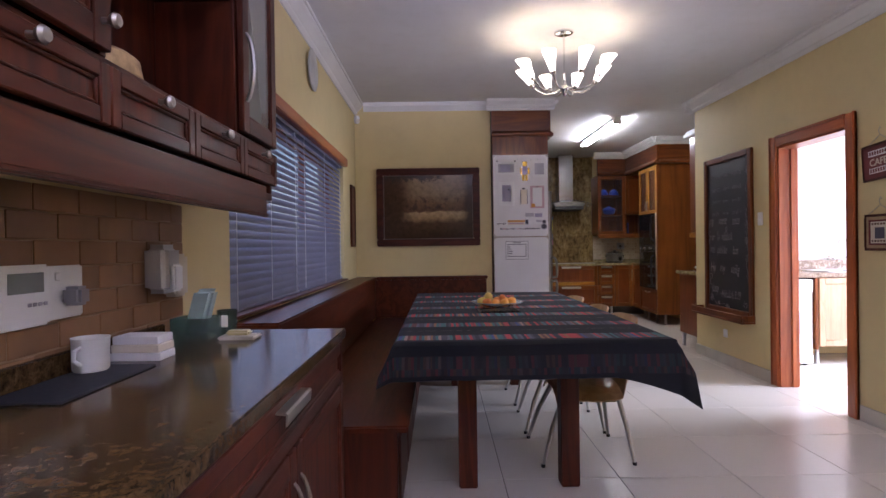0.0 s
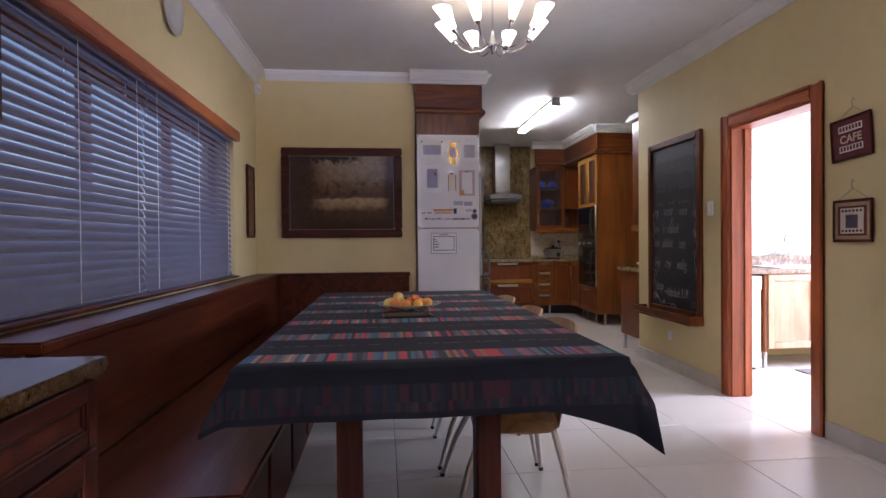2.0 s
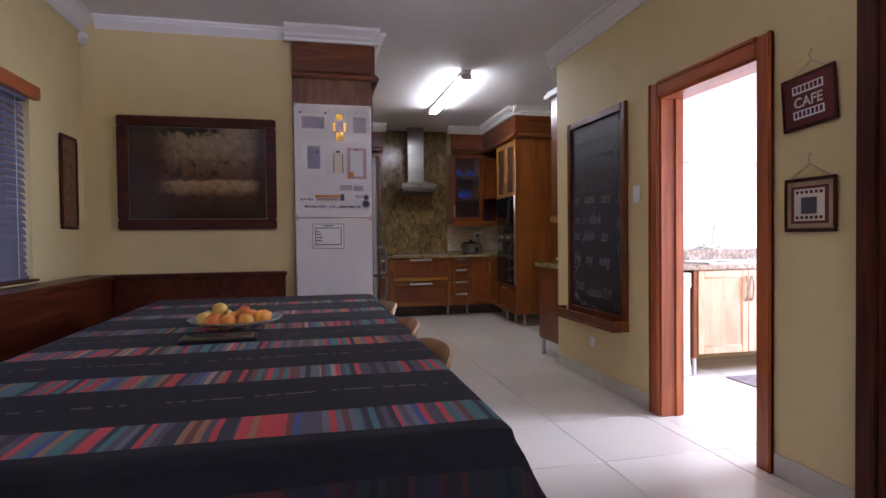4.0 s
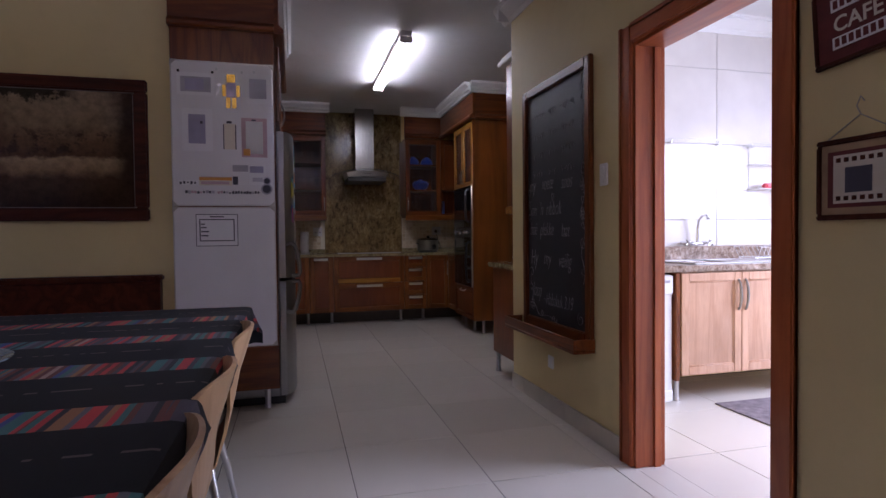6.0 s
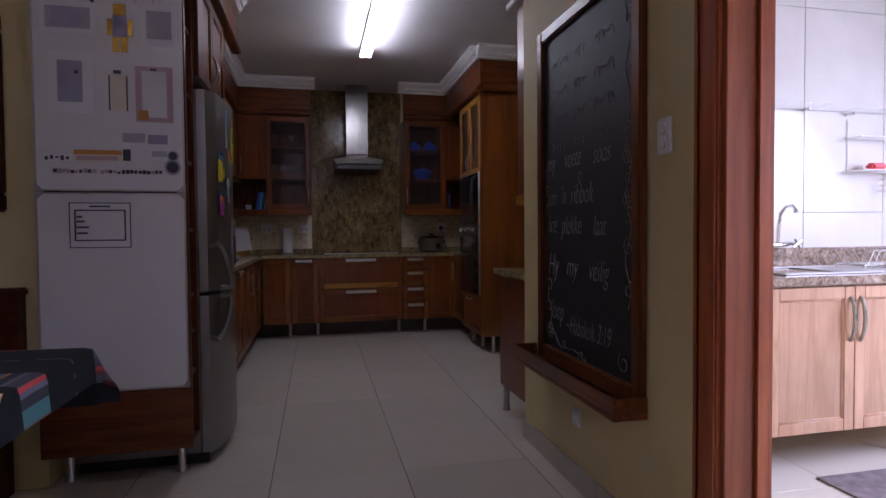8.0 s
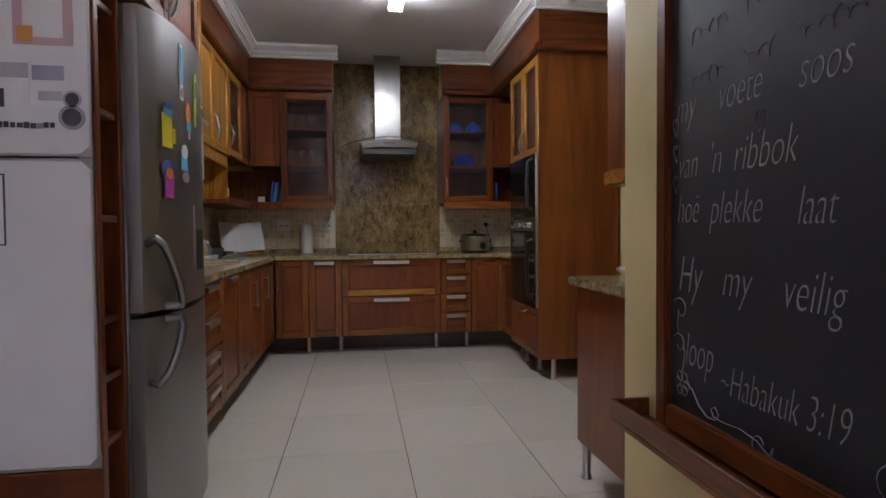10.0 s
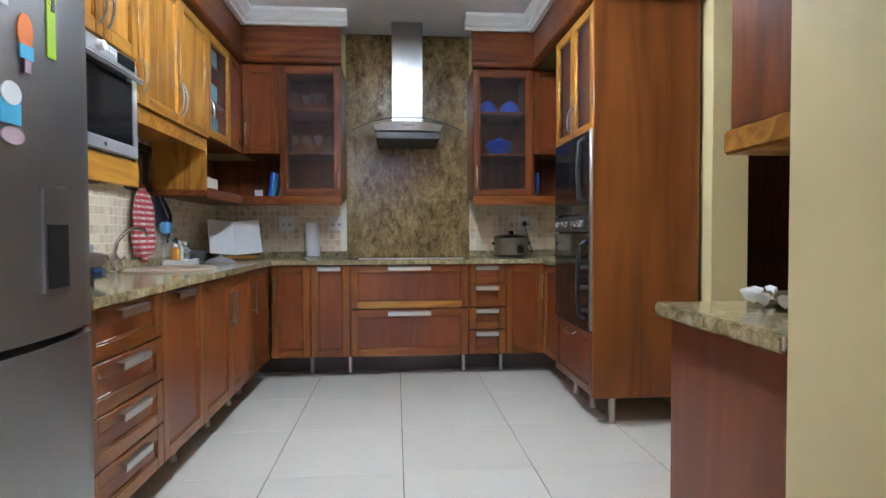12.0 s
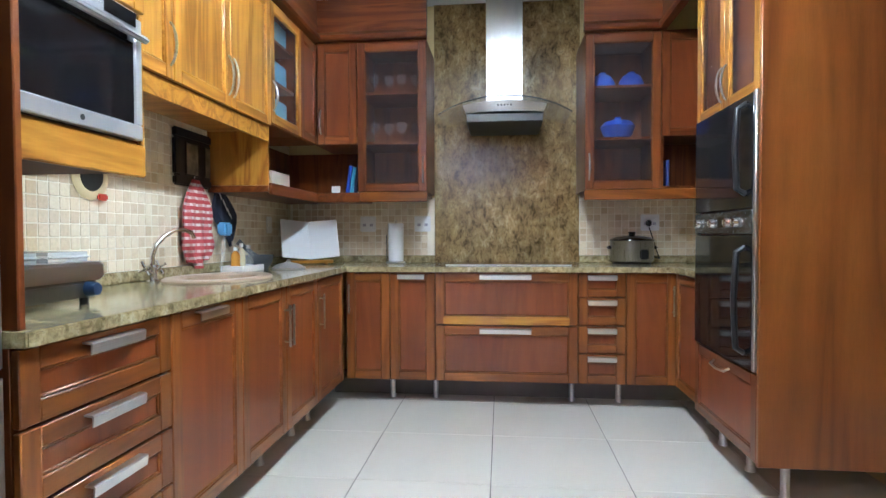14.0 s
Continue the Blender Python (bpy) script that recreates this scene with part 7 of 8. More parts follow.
# pestle and mortar
pm = thing("mortar", 1.215, 10.37, TOP, "dark stone mortar with its pestle", "mortar")
M_STONE = plain("dark_stone", (0.06, 0.065, 0.07), 0.6, var=0.3, scale=50, bumpy=0.3)
bm = bmesh.new()
lathe(bm, [(0, 0), (0.05, 0), (0.055, 0.01), (0.075, 0.045), (0.085, 0.085), (0.075, 0.085), (0.05, 0.03), (0, 0.022)], 28)
part("bowl", bm, M_STONE, pm)
bm = bmesh.new()
tube(bm, [(0.03, 0.01, 0.035), (-0.03, -0.02, 0.09), (-0.075, -0.045, 0.135), (-0.105, -0.06, 0.165)], [0.02, 0.015, 0.015, 0.02], 12)
part("pestle", bm, M_STONE, pm)
sb = solid("pot_lid", lathe(bmesh.new(), [(0, 0), (0.095, 0), (0.10, 0.008), (0.06, 0.03), (0.015, 0.04), (0.012, 0.055), (0.0, 0.057)], 28), M_SILVER, "dull metal lid beside the mortar", "lid", 1.375, 10.42, TOP)
# tray with bottles and a dish brush
tr = thing("soap_tray", 1.14, 10.05, TOP, "white tray for washing-up bottles", "tray")
part("tray", boxes((0, 0, 0.0, 0.13, 0.26, 0.006), (0, 0, 0.006, 0.006, 0.26, 0.035), (0.124, 0, 0.006, 0.13, 0.26, 0.035), (0.006, 0, 0.006, 0.124, 0.006, 0.035), (0.006, 0.254, 0.006, 0.124, 0.26, 0.035), bevel=0.002), M_WHITE, tr)
M_AMB = glass("amber_soap", (0.75, 0.35, 0.05), 0.08, 0.8)


def bottle(x, y, r, h, mat, cap, label):
    b = thing("bottle", x, y, TOP + 0.006, label, "bottle", group="washing-up bottles")
    bm = bmesh.new()
    lathe(bm, [(0, 0), (r, 0), (r, h * 0.65), (r * 0.85, h * 0.75), (r * 0.35, h * 0.84), (r * 0.35, h * 0.9), (0, h * 0.9)], 18)
    part("flask", bm, mat, b)
    bm = bmesh.new()
    lathe(bm, [(r * 0.45, h * 0.86), (r * 0.45, h), (0, h)], 14)
    part("cap", bm, cap, b)


bottle(1.20, 10.10, 0.024, 0.13, M_AMB, M_WHITE, "small bottle of amber dish soap")
bottle(1.20, 10.17, 0.022, 0.15, glass("pale_soap", (0.8, 0.75, 0.55), 0.08, 0.6), M_WHITE, "clear bottle with pale soap")
bottle(1.21, 10.24, 0.026, 0.14, M_GLASS, M_WHITE, "clear empty glass bottle")
br = thing("dish_brush", 1.15, 10.03, TOP + 0.006, "dish wand with a blue sponge head", "brush")
bm = bmesh.new()
tube(bm, [(0, 0, 0.0), (0.005, 0.02, 0.12), (0.01, 0.035, 0.20)], 0.009, 10)
part("handle", bm, M_GLASS, br)
part("sponge", boxes((-0.02, 0.0, 0.195, 0.035, 0.075, 0.265), bevel=0.01, seg=2), bright("blue_sponge", (0.14, 0.36, 0.66)), br)
# tea towels hung from hooks on the wall

def towel(y, z0, z1, w, mat, label, widths, skew=0.0, fold=0.012):
    """A cloth gathered at a hook; widths are its shares of w from top to bottom."""
    bm = bmesh.new()
    nx, nz = 18, 24
    g = []
    for j in range(nz + 1):
        t = j / nz
        q = t * (len(widths) - 1)
        k = min(int(q), len(widths) - 2)
        ww = w * (widths[k] + (widths[k + 1] - widths[k]) * (q - k))
        row = []
        for i in range(nx + 1):
            a = i / nx
            x = 0.008 + fold + fold * math.sin(i * 1.05 + t * 3.0) * (0.5 + 0.5 * t) + 0.4 * fold * math.sin(i * 2.3 - t * 9.0) * t
            row.append(bm.verts.new((x, ww * (a - 0.5) + skew * t + 0.008 * math.sin(7 * t + 2 * a), z1 - (z1 - z0) * t * (1 - 0.10 * abs(a - 0.45) - 0.03 * math.sin(9 * a)))))
        g.append(row)
    for j in range(nz):
        for i in range(nx):
            bm.faces.new((g[j][i], g[j][i + 1], g[j + 1][i + 1], g[j + 1][i]))
    for f in bm.faces:
        f.smooth = True
    o = solid("tea_towel", bm, mat, label, "tea towel", 1.062, y, 0, 0, "hanging towels")
    o.modifiers.new("thickness", "SOLIDIFY").thickness = 0.003
    bm = bmesh.new()
    tube(bm, [(0.0, 0, z1 + 0.012), (0.02, 0, z1 + 0.008), (0.024, 0, z1 + 0.02)], 0.004, 8)
    part("hook", bm, M_CHROME, o)
    return o


def check_material(name, a, b2, c):
    m, nt, b = material(name)
    tc2 = nt.nodes.new("ShaderNodeTexCoord")
    sep = nt.nodes.new("ShaderNodeSeparateXYZ")
    nt.links.new(tc2.outputs["Object"], sep.inputs[0])
    outs = []
    for k, ax in enumerate((1, 2)):
        w = nt.nodes.new("ShaderNodeMath")
        w.operation = "MODULO"
        ad = nt.nodes.new("ShaderNodeMath")
        ad.operation = "ADD"
        ad.inputs[1].default_value = 4.0
        nt.links.new(sep.outputs[ax], ad.inputs[0])
        nt.links.new(ad.outputs[0], w.inputs[0])
        w.inputs[1].default_value = 0.034
        g = nt.nodes.new("ShaderNodeMath")
        g.operation = "GREATER_THAN"
        g.inputs[1].default_value = 0.014
        nt.links.new(w.outputs[0], g.inputs[0])
        outs.append(g.outputs[0])
    c1 = mix_color(nt, outs[0], a, b2)
    col = mix_color(nt, outs[1], c1, c)
    n = noise_node(nt, tc2.outputs["Object"], 300, 3)
    col = mix_color(nt, 0.5, col, ramp_node(nt, n, [(0.3, (0.7, 0.7, 0.7)), (0.7, (1.1, 1.1, 1.1))]), "MULTIPLY")
    nt.links.new(col, b.inputs["Base Color"])
    b.inputs["Roughness"].default_value = 0.9
    return m


towel(9.90, 0.925, 1.37, 0.30, check_material("red_check_cloth", (0.66, 0.60, 0.56), (0.50, 0.30, 0.28), (0.38, 0.05, 0.055)), "crumpled red and white checked tea towel on a hook",
      (0.20, 0.50, 0.74, 0.92, 1.0, 0.98, 0.86, 0.90, 0.96, 0.82, 0.62), 0.01, 0.018)
nt2 = towel(10.15, 1.03, 1.36, 0.30, check_material("navy_print_cloth", (0.018, 0.022, 0.045), (0.025, 0.03, 0.06), (0.02, 0.025, 0.05)), "navy tea towel with white print hanging cornerwise",
            (0.16, 0.44, 0.70, 0.90, 1.0, 0.84, 0.60, 0.36, 0.14), 0.13, 0.007)
for y, z, h, tilt in ((0.015, 1.285, 0.045, 35), (0.045, 1.262, 0.03, 35), (0.075, 1.225, 0.055, 35), (0.105, 1.20, 0.05, 35), (0.125, 1.185, 0.03, 35)):
    part("print_bar", boxes((-0.001, -0.004, 0, 0.001, 0.004, h), bevel=0), M_PAPER, nt2, "white printed bar", pose(0.031, y, z, tilt))
# dark double picture, oval ornament, and steel food warmer
framed("tile_picture", 1.0575, 9.74, 1.335, 90, 0.50, 0.285, "black framed pair of small still-life prints", 0.05, 0.02, M_BLACK, plain("print_black", (0.015, 0.015, 0.016), 0.3))
for y0 in (9.84, 10.02):
    framed("print", 1.068, y0, 1.385, 90, 0.13, 0.18, "small framed still-life print", 0.012, 0.006, M_BLACK, plain("still_life", (0.16, 0.13, 0.09), 0.3, var=0.7, scale=70))
orn = thing("wall_ornament", 1.058, 9.19, 1.32, "oval painted wall ornament with a small red car", "ornament")
bm = bmesh.new()
lathe(bm, [(0, 0), (0.095, 0), (0.10, 0.006), (0.085, 0.014), (0.065, 0.012), (0, 0.010)], 32, sx=0.95)
part("rim", bm, bright("cream_enamel", (0.60, 0.50, 0.28)), orn, m=pose(0, 0, 0, 0, 90, 0))
bm = bmesh.new()
lathe(bm, [(0, 0.0145), (0.06, 0.0145), (0.062, 0.011)], 28)
part("face", bm, M_BLACK, orn, m=pose(0, 0, 0, 0, 90, 0))
part("motif", boxes((0.012, 0.02, -0.095, 0.026, 0.075, -0.068), bevel=0.006, seg=2), bright("red_enamel", (0.55, 0.06, 0.03)), orn)
part("motif", boxes((0.012, -0.085, 0.02, 0.02, -0.05, 0.06), bevel=0.006, seg=2), M_ORG, orn)
fw = thing("food_warmer", 1.16, 8.36, TOP, "stainless steel buffet food warmer with clear lids", "food warmer")
part("base", boxes((0, 0, 0.02, 0.28, 0.38, 0.07), bevel=0.008, seg=2), M_FRIDGE_BAR, fw, "dark steel base")
part("tray", boxes((-0.01, -0.01, 0.0705, 0.29, 0.39, 0.125), bevel=0.008, seg=2), M_STEEL, fw)
for k in range(2):
    bm = boxes((0.008, 0.01 + 0.185 * k, 0.1255, 0.272, 0.185 + 0.185 * k, 0.155), bevel=0.014, seg=3)
    part("lid", bm, glass("clear_lid", (0.8, 0.85, 0.88), 0.06, 0.45), fw, "clear plastic lid")
bm = bmesh.new()
tube(bm, [(0.278, 0.33, 0.046), (0.31, 0.33, 0.046)], [0.022, 0.018], 16)
part("dial", bm, bright("blue_black_dial", (0.02, 0.05, 0.12)), fw)
for x in (0.03, 0.25):
    for y in (0.03, 0.35):
        bm = bmesh.new()
        lathe(bm, [(0, 0), (0.012, 0), (0.014, 0.02), (0, 0.021)], 10, (x, y, 0))
        part("foot", bm, M_BLACK, fw)
# things in the wall units and shelf
def bowl(x, y, z, r, mat, label, lid=False):
    b = thing("glass_bowl", x, y, z, label, "bowl", group="blue glassware")
    bm = bmesh.new()
    lathe(bm, [(0, 0), (r * 0.5, 0), (r * 0.85, r * 0.3), (r, r * 0.75), (r * 0.95, r * 0.75), (r * 0.8, r * 0.33), (0, r * 0.08)], 24)
    part("body", bm, mat, b)
    if lid:
        bm = bmesh.new()
        lathe(bm, [(r * 1.02, r * 0.76), (r * 0.8, r * 1.05), (r * 0.2, r * 1.2), (r * 0.18, r * 1.35), (0, r * 1.37)], 24)
        part("lid", bm, mat, b)


M_COB = bright("cobalt_glass", (0.03, 0.09, 0.55))
for x in (3.315, 3.50):
    dome = thing("glass_bowl", x, 11.0, 2.04, "upturned cobalt blue glass bowl on a shelf", "bowl", group="blue glassware")
    bm = bmesh.new()
    lathe(bm, [(0.085, 0.0), (0.085, 0.006), (0.078, 0.045), (0.055, 0.085), (0.025, 0.102), (0.022, 0.112), (0, 0.113)], 26)
    part("body", bm, M_COB, dome)
bowl(3.415, 11.0, 1.71, 0.11, M_COB, "lidded cobalt blue casserole on a shelf", True)
for x in (3.32, 3.52):
    bowl(x, 11.0, 1.391, 0.06, M_COB, "small cobalt blue dish in the cabinet")
M_TEAL = bright("pale_blue_ware", (0.20, 0.42, 0.60))
for z in (1.74, 1.96, 2.19):
    solid("storage_box", boxes((-0.09, -0.12, 0, 0.09, 0.12, 0.14), bevel=0.012, seg=2), M_TEAL, "pale blue storage box behind glass", "box", 1.26, 10.37, z, group="blue boxes")


def wine_glass(x, y, z):
    g = bmesh.new()
    lathe(g, [(0, 0), (0.03, 0), (0.03, 0.003), (0.004, 0.008), (0.004, 0.075), (0.02, 0.085), (0.036, 0.11), (0.034, 0.155), (0.032, 0.155), (0.034, 0.112), (0.018, 0.089), (0, 0.086)], 16)
    solid("wine_glass", g, glass("stemware", (0.5, 0.5, 0.52), 0.05, 0.07) if "stemware" not in bpy.data.materials else bpy.data.materials["stemware"], "clear stemmed wine glass in the cabinet", "glass", x, y, z, group="wine glasses")


for z in (1.71, 2.04):
    for k in range(4):
        wine_glass(1.77 + 0.095 * k, 11.03 + 0.04 * (k % 2), z)
for k in range(5):
    bowl(1.77 + 0.075 * k, 11.0, 1.391, 0.032, M_CHROME if k % 2 else bright("lilac_cup", (0.35, 0.30, 0.6)), "small shiny cup in the glazed unit")
cb2 = solid("wooden_box", boxes((0, 0, 0, 0.16, 0.28, 0.12), bevel=0.004), M_CREAM, "pale wooden box on the corner shelf", "box", 1.12, 10.42, 1.357)
for k, (w, h, m) in enumerate(((0.022, 0.21, M_COB), (0.026, 0.20, M_BLU), (0.02, 0.215, M_NAVY), (0.018, 0.19, M_WHITE))):
    bk2 = thing("book", 1.575 + 0.028 * k, 10.96, 1.357, "blue-spined cookbook leaning on the shelf", "book", group="cookbooks")
    part("cover", boxes((0, 0, 0, w, 0.15, h), bevel=0.002), m, bk2, m=pose(0, 0, 0, 0, 8, 0))
    part("pages", boxes((0.002, 0.004, 0.002, w - 0.002, 0.152, h + 0.0005), bevel=0), M_PAPER, bk2, m=pose(0, 0, 0, 0, 8, 0))
solid("white_card", boxes((0, 0, 0, 0.06, 0.008, 0.07), bevel=0.001), M_PAPER, "small white card on the corner shelf", "card", 1.47, 10.99, 1.357)
solid("recipe_folder", boxes((0, 0, 0, 0.018, 0.14, 0.17), bevel=0.002), M_NAVY, "dark folder standing in the pigeonhole", "folder", 3.70, 10.90, 1.391)

# ---- scullery ----
st = structure("wall_tiles_scullery", boxes((3.4451, 7.294, 0.85, 6.2, 7.2995, CEIL - 0.1), bevel=0), plain("tile_grout_pale", (0.50, 0.48, 0.45), 0.8), "large white wall tiles above the sink", "wall tiles")
zs, xs2 = (0.85, 1.205, 1.785, 2.36, 2.73), (3.4453, 3.80, 4.362, 4.924, 5.486, 6.05, 6.198)
for i in range(len(xs2) - 1):
    for j in range(len(zs) - 1):
        part("tile", boxes((xs2[i] + 0.0015, 7.288, zs[j] + 0.0015, xs2[i + 1] - 0.0015, 7.2938, zs[j + 1] - 0.0015), bevel=0.002), M_SCTILE, st)
su = thing("scullery_cabinet", 4.135, 6.70, 0, "pale oak two-door sink cupboard on steel legs", "cabinet")
OAK3 = (M_OAK, M_OAK, M_OAK)
carcass(su, 0.93, 0.57, 0.19, 0.855, mat=M_OAK)
for x0, x1, hx in ((0.0, 0.462, 0.435), (0.462, 0.925, 0.49)):
    d = front(su, "door", x0, x1, 0.19, 0.85, 0.055, OAK3)
    bow_handle(d, hx, 0.60, 0.80, r=0.009)
for x in (0.9, 0.05):
    foot(su, x, 0.1, 0.19)
su2 = thing("scullery_cabinet", 5.068, 6.70, 0, "pale oak scullery cupboard beside the sink unit", "cabinet")
carcass(su2, 0.60, 0.57, 0.19, 0.855, mat=M_OAK)
d = front(su2, "door", 0.0, 0.13, 0.19, 0.85, 0.04, OAK3)
d = front(su2, "door", 0.132, 0.60, 0.19, 0.85, 0.055, OAK3)
bow_handle(d, 0.56, 0.60, 0.80, r=0.009)
solid("divider_panel", boxes((4.098, 6.685, 0.16, 4.128, 7.28, 0.852), bevel=0.003), M_WOOD_V, "dark red end panel beside the washing machine", "panel")
M_SCGRAN = granite("granite_rose", [(0.16, 0.10, 0.07), (0.30, 0.22, 0.17), (0.42, 0.33, 0.27), (0.55, 0.47, 0.42)], 30)
sct = solid("scullery_worktop", boxes((3.4455, 6.665, 0.857, 6.195, 7.286, 0.898), bevel=0.005, seg=2), M_SCGRAN, "rose granite worktop with an inset sink", "worktop")
part("upstand", boxes((3.4455, 7.262, 0.899, 6.195, 7.286, 1.005), bevel=0.003), M_SCGRAN, sct)
ws = thing("steel_sink", 4.30, 6.76, 0.898, "inset steel sink with draining board", "sink")
part("rim", boxes((0, 0, 0.001, 0.85, 0.03, 0.010), (0, 0.40, 0.001, 0.85, 0.43, 0.010), (0, 0.03, 0.001, 0.03, 0.40, 0.010), (0.82, 0.03, 0.001, 0.85, 0.40, 0.010), (0.40, 0.03, 0.001, 0.82, 0.40, 0.006), bevel=0.002), M_STEEL, ws)
wm = thing("washing_machine", 3.50, 6.70, 0, "white front-loading machine under the worktop", "washing machine")
part("body", boxes((0, 0.01, 0.02, 0.59, 0.56, 0.84), bevel=0.008, seg=2), M_WHITE, wm)
part("panel", boxes((0.005, -0.004, 0.72, 0.585, 0.009, 0.835), bevel=0.003), M_WHITE, wm)
part("plinth", boxes((0.005, 0.0, 0.03, 0.585, 0.009, 0.10), bevel=0.003), M_WHITE, wm)
part("badge", boxes((0.47, -0.0055, 0.79, 0.56, -0.0042, 0.805), bevel=0), M_GREY, wm)
bm = bmesh.new()
tube(bm, [(0.295, 0.009, 0.42), (0.295, -0.02, 0.42), (0.295, -0.03, 0.42)], [0.19, 0.185, 0.16], 32)
part("door", bm, M_GREY, wm)
for x in (0.05, 0.54):
    bm = bmesh.new()
    lathe(bm, [(0, 0), (0.018, 0), (0.018, 0.02), (0, 0.021)], 10, (x, 0.06, 0))
    part("foot", bm, M_BLACK, wm)
wt2 = thing("wall_tap", 4.70, 7.287, 1.03, "chrome wall-mounted sink mixer with cross handles", "tap")
bm = bmesh.new()
tube(bm, [(-0.10, 0, 0.0), (-0.10, -0.03, 0.0), (-0.06, -0.055, -0.005), (0.06, -0.055, -0.005), (0.10, -0.03, 0.0), (0.10, 0, 0)], 0.012, 10)
part("body", bm, M_CHROME, wt2)
bm = bmesh.new()
tube(bm, [(0, -0.055, 0.0), (0, -0.06, 0.10), (0, -0.075, 0.17), (0, -0.11, 0.205), (0, -0.15, 0.205), (0, -0.175, 0.175)], 0.0105, 10)
part("spout", bm, M_CHROME, wt2)
for s in (-1, 1):
    bm = bmesh.new()
    tube(bm, [(0.10 * s, -0.03, 0), (0.10 * s, -0.085, 0.0)], 0.011, 10)
    for k in range(4):
        a = k * math.pi / 2 + 0.6
        tube(bm, [(0.10 * s, -0.085, 0), (0.10 * s + 0.032 * math.cos(a), -0.085, 0.032 * math.sin(a))], 0.006, 8)
    part("cross_handle", bm, M_CHROME, wt2)
for x0, x1, z, dz in ((4.42, 4.98, 1.79, 0), (5.16, 5.60, 1.775, 0)):
    gs = thing("glass_shelf", x0, 7.287, z, "thin glass shelf on small chrome brackets", "shelf", group="glass shelves")
    part("shelf", boxes((0, -0.13, 0, x1 - x0, -0.001, 0.008), bevel=0.001), M_GLASS, gs)
    for f in (0.12, 0.88):
        part("bracket", boxes(((x1 - x0) * f - 0.008, -0.05, -0.016, (x1 - x0) * f + 0.008, 0.0, -0.0005), bevel=0.002), M_CHROME, gs)
wr = thing("wire_rack", 5.20, 7.285, 1.44, "white wire wall rack with a red sponge", "rack")
RACK_WIRES = []
for z, d in ((0.0, 0.12), (0.19, 0.10)):
    RACK_WIRES += [([(0, -0.002 - d * k / 5, z), (0.62, -0.002 - d * k / 5, z)], 0.0025) for k in range(6)]
    RACK_WIRES += [([(x, -0.002, z), (x, -d, z), (x, -d, z + 0.02)], 0.003) for x in (0.0, 0.31, 0.62)]
RACK_WIRES += [([(x, -0.003, -0.02), (x, -0.003, 0.30)], 0.003) for x in (0.02, 0.60)]
for pts, r in RACK_WIRES:
    bm = bmesh.new()
    tube(bm, pts, r, 5)
    part("wire", bm, M_WHITE, wr)
solid("red_sponge", boxes((0, 0, 0, 0.10, 0.06, 0.04), bevel=0.012, seg=2), bright("red_sponge", (0.70, 0.06, 0.08)), "small red sponge on the wire rack", "sponge", 5.29, 7.18, 1.443)
wb2 = thing("wire_basket", 5.45, 7.285, 1.33, "white wire cutlery basket on the wall", "basket")
BASKET_WIRES = [([(0.05 * k, -0.10, 0.0), (0.05 * k, -0.10, 0.10)], 0.0025) for k in range(7)]
BASKET_WIRES += [([(0, -0.002, z), (0, -0.10, z), (0.30, -0.10, z), (0.30, -0.002, z)], 0.003) for z in (0.0, 0.033, 0.066, 0.10)]
for pts, r in BASKET_WIRES:
    bm = bmesh.new()
    tube(bm, pts, r, 5)
    part("wire", bm, M_WHITE, wb2)
dr = thing("dish_rack", 5.0, 6.93, 0.898, "chrome wire dish drying rack on the worktop", "dish rack")
DISH_WIRES = [([(x, 0.0, 0.10), (x + 0.01, 0.04, 0.025), (x + 0.01, 0.22, 0.025), (x, 0.26, 0.10)], 0.0025) for x in (0.04 * k for k in range(15))]
DISH_WIRES += [([(-0.01, y, z), (0.58, y, z)], 0.0035) for y, z in ((0.0, 0.10), (0.26, 0.10), (0.05, 0.022), (0.21, 0.022))]
for pts, r in DISH_WIRES:
    bm = bmesh.new()
    tube(bm, pts, r, 6)
    part("wire", bm, M_CHROME, dr)
for x, y in ((0.0, 0.05), (0.56, 0.05), (0.0, 0.21), (0.56, 0.21)):
    bm = bmesh.new()
    tube(bm, [(x, y, 0.0), (x, y, 0.024)], 0.005, 6)
    part("foot", bm, M_WHITE, dr)
M_MAT = plain("grey_mat_fabric", (0.20, 0.17, 0.18), 0.95, var=0.3, scale=90, bumpy=0.6)
solid("floor_mat", boxes((4.36, 6.17, 0.0, 5.26, 6.65, 0.009), bevel=0.003), M_MAT, "grey-brown fabric mat on the scullery floor", "mat", 0, 0, 0.001)

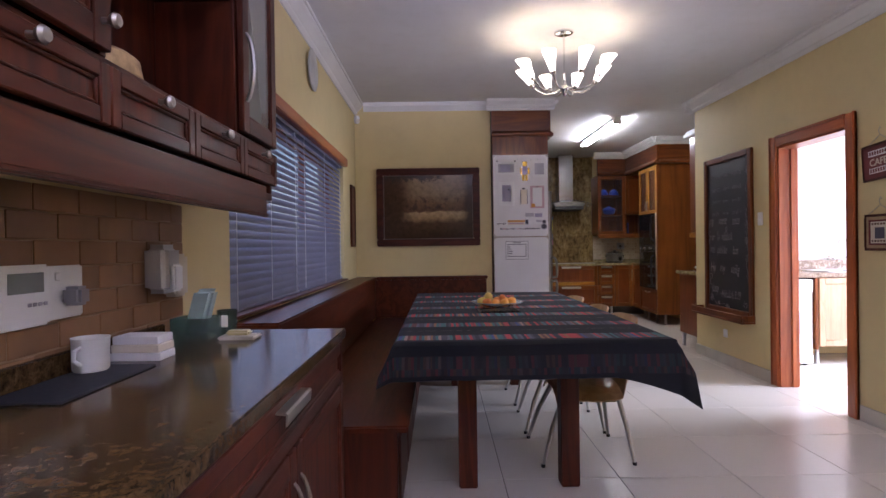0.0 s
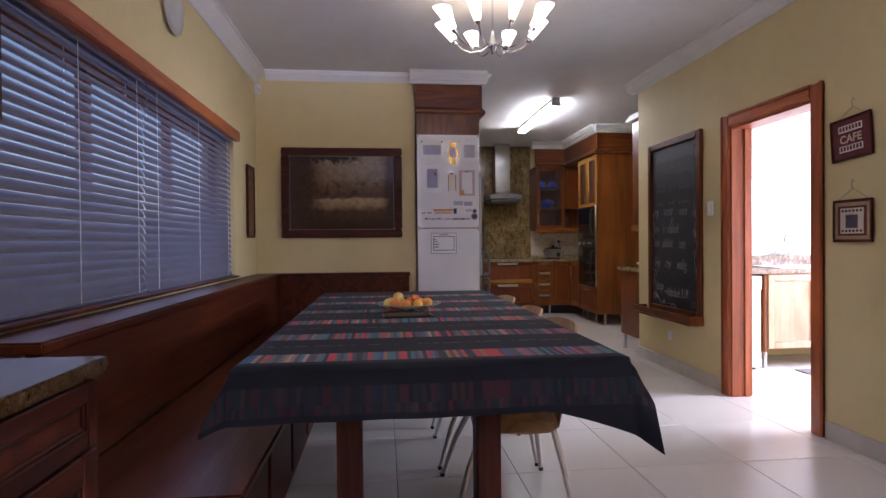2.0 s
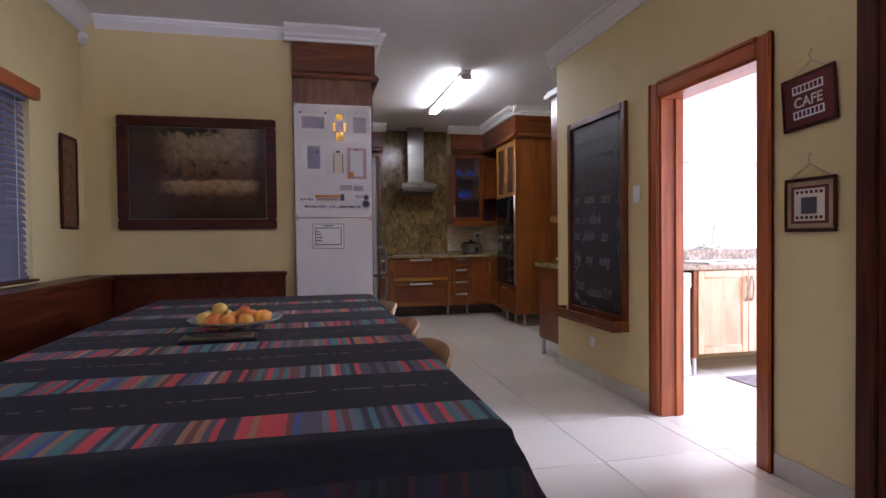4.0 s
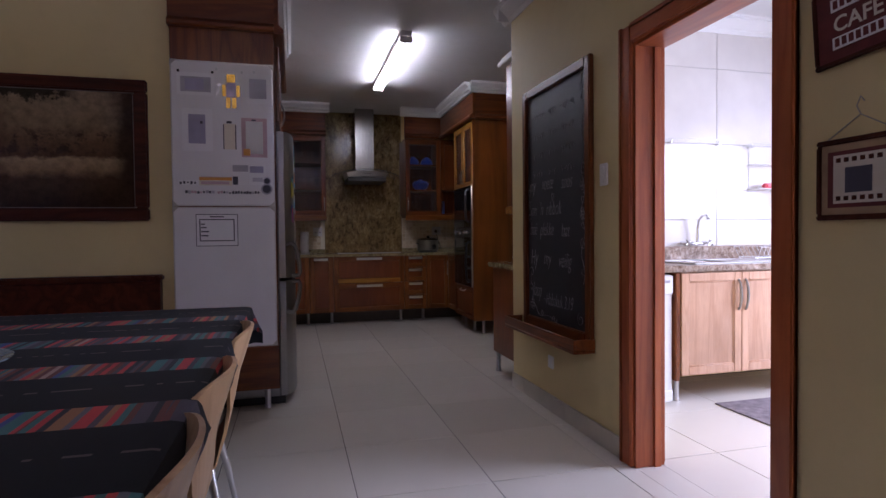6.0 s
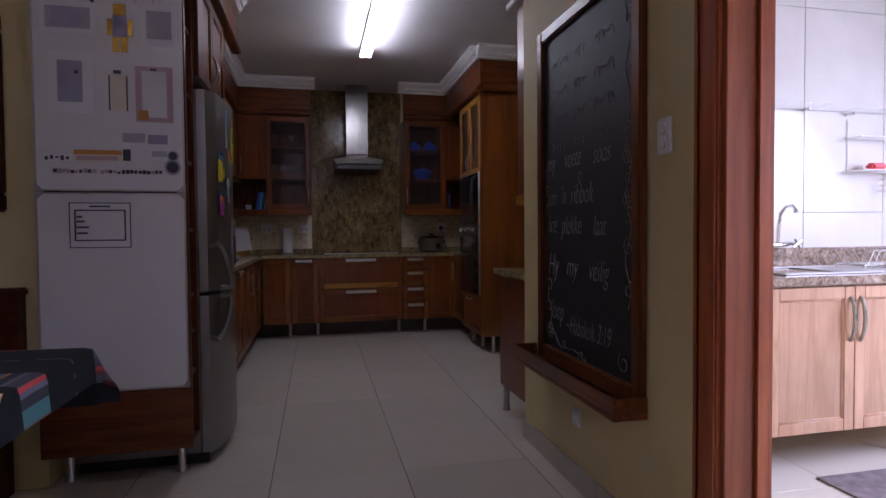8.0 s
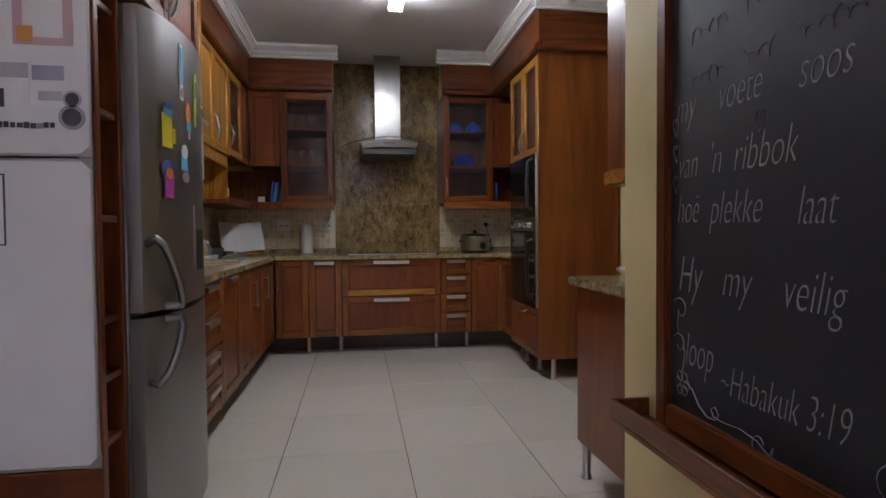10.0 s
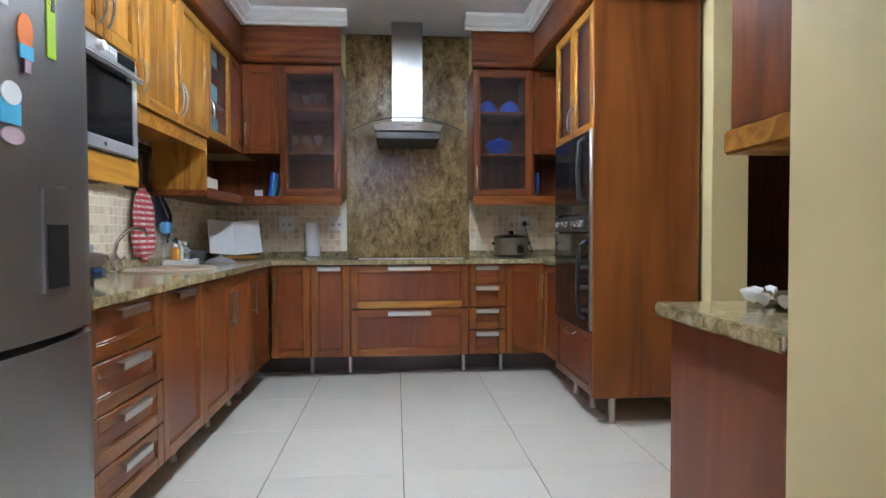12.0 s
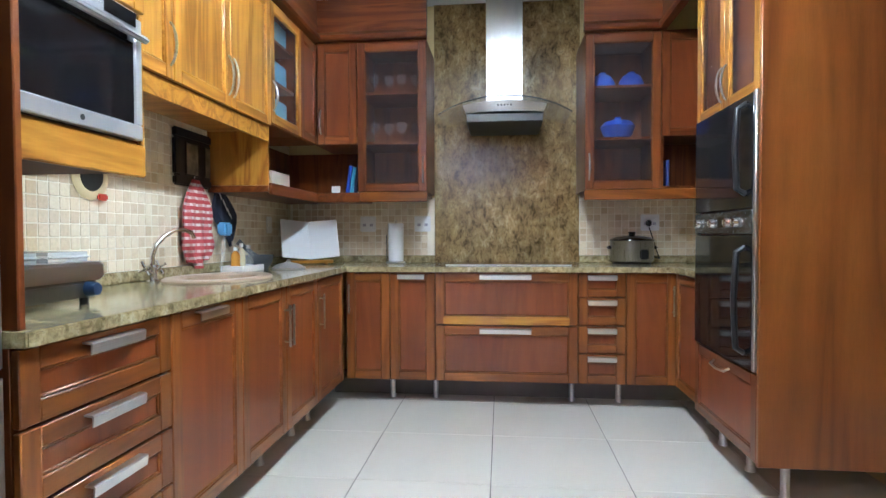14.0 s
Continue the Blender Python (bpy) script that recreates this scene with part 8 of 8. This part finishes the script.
# ---- mosaic pieces and floor tiles ----
def mosaic(root, u0, u1, z0, z1, at, axis, pick):
    """Square pieces 47 mm apart; those picked are objects, the rest one mesh."""
    s = 0.049
    me = None
    bm = bmesh.new()
    nu, nz = int((u1 - u0) / s), int((z1 - z0) / s)
    for i in range(nu):
        for j in range(nz):
            u, z = u0 + i * s, z0 + j * s
            if pick(u, z):
                if me is None:
                    me = finish(boxes((0, 0, 0, 0.004, 0.0455, 0.0455) if axis == "y" else (0, -0.004, 0, 0.0455, 0, 0.0455), bevel=0.0016), "tile", M_MOS)
                t = new("tile", me)
                t.parent = root
                t.matrix_basis = pose(at, u, z) if axis == "y" else pose(u, at, z)
            else:
                e = 0.0014
                w = 0.0455
                if axis == "y":
                    f = [(at + 0.004, u + e, z + e), (at + 0.004, u + w - e, z + e), (at + 0.004, u + w - e, z + w - e), (at + 0.004, u + e, z + w - e)]
                    b = [(at, u, z), (at, u + w, z), (at, u + w, z + w), (at, u, z + w)]
                else:
                    f = [(u + e, at - 0.004, z + e), (u + w - e, at - 0.004, z + e), (u + w - e, at - 0.004, z + w - e), (u + e, at - 0.004, z + w - e)]
                    b = [(u, at, z), (u + w, at, z), (u + w, at, z + w), (u, at, z + w)]
                fv, bv = [bm.verts.new(p) for p in f], [bm.verts.new(p) for p in b]
                bm.faces.new(fv)
                for k in range(4):
                    bm.faces.new((bv[k], bv[(k + 1) % 4], fv[(k + 1) % 4], fv[k]))
    tagged(part("mosaic_rest", bm, M_MOS, root), kind="stuff")


mosaic(mw_wall, 8.75, 11.27, TOP + 0.052, 1.70, 1.053, "y", lambda u, z: 8.9 < u < 9.75 and z < 1.66)
mosaic(mb_wall, 1.08, 2.155, TOP + 0.052, 1.345, 11.277, "x", lambda u, z: u > 1.55 and z < 1.3)
mosaic(mb_wall, 3.209, 4.10, TOP + 0.052, 1.345, 11.277, "x", lambda u, z: u < 3.7 and z < 1.3)

FULL = finish(boxes((0, 0, -0.004, 0.5965, 0.5965, 0.0), bevel=0.0012), "tile", M_TILE)
ROOMS = ((-0.418, -1.598, 3.30, 7.373), (1.052, 7.373, 4.5, 11.278), (3.30, 5.152, 3.445, 5.938), (3.445, 3.5, 6.198, 7.29), (4.5, 7.45, 6.2, 10.4), (4.80, 10.4, 5.70, 11.3))
G = 0.00175
for i in range(-5, 8):
    for j in range(-18, 5):
        x, y = 2.0 + 0.6 * i + G, 8.98 + 0.6 * j + G
        for x0, y0, x1, y1 in ROOMS:
            a, b, c, d = max(x, x0), max(y, y0), min(x + 0.5965, x1), min(y + 0.5965, y1)
            if c - a < 0.012 or d - b < 0.012:
                continue
            whole = c - a > 0.596 and d - b > 0.596
            me = FULL if whole else finish(boxes((0, 0, -0.004, c - a, d - b, 0.0), bevel=0.0012), "tile", M_TILE)
            t = new("tile", me)
            t.parent = floor
            t.matrix_basis = pose(a, b, 0.0)
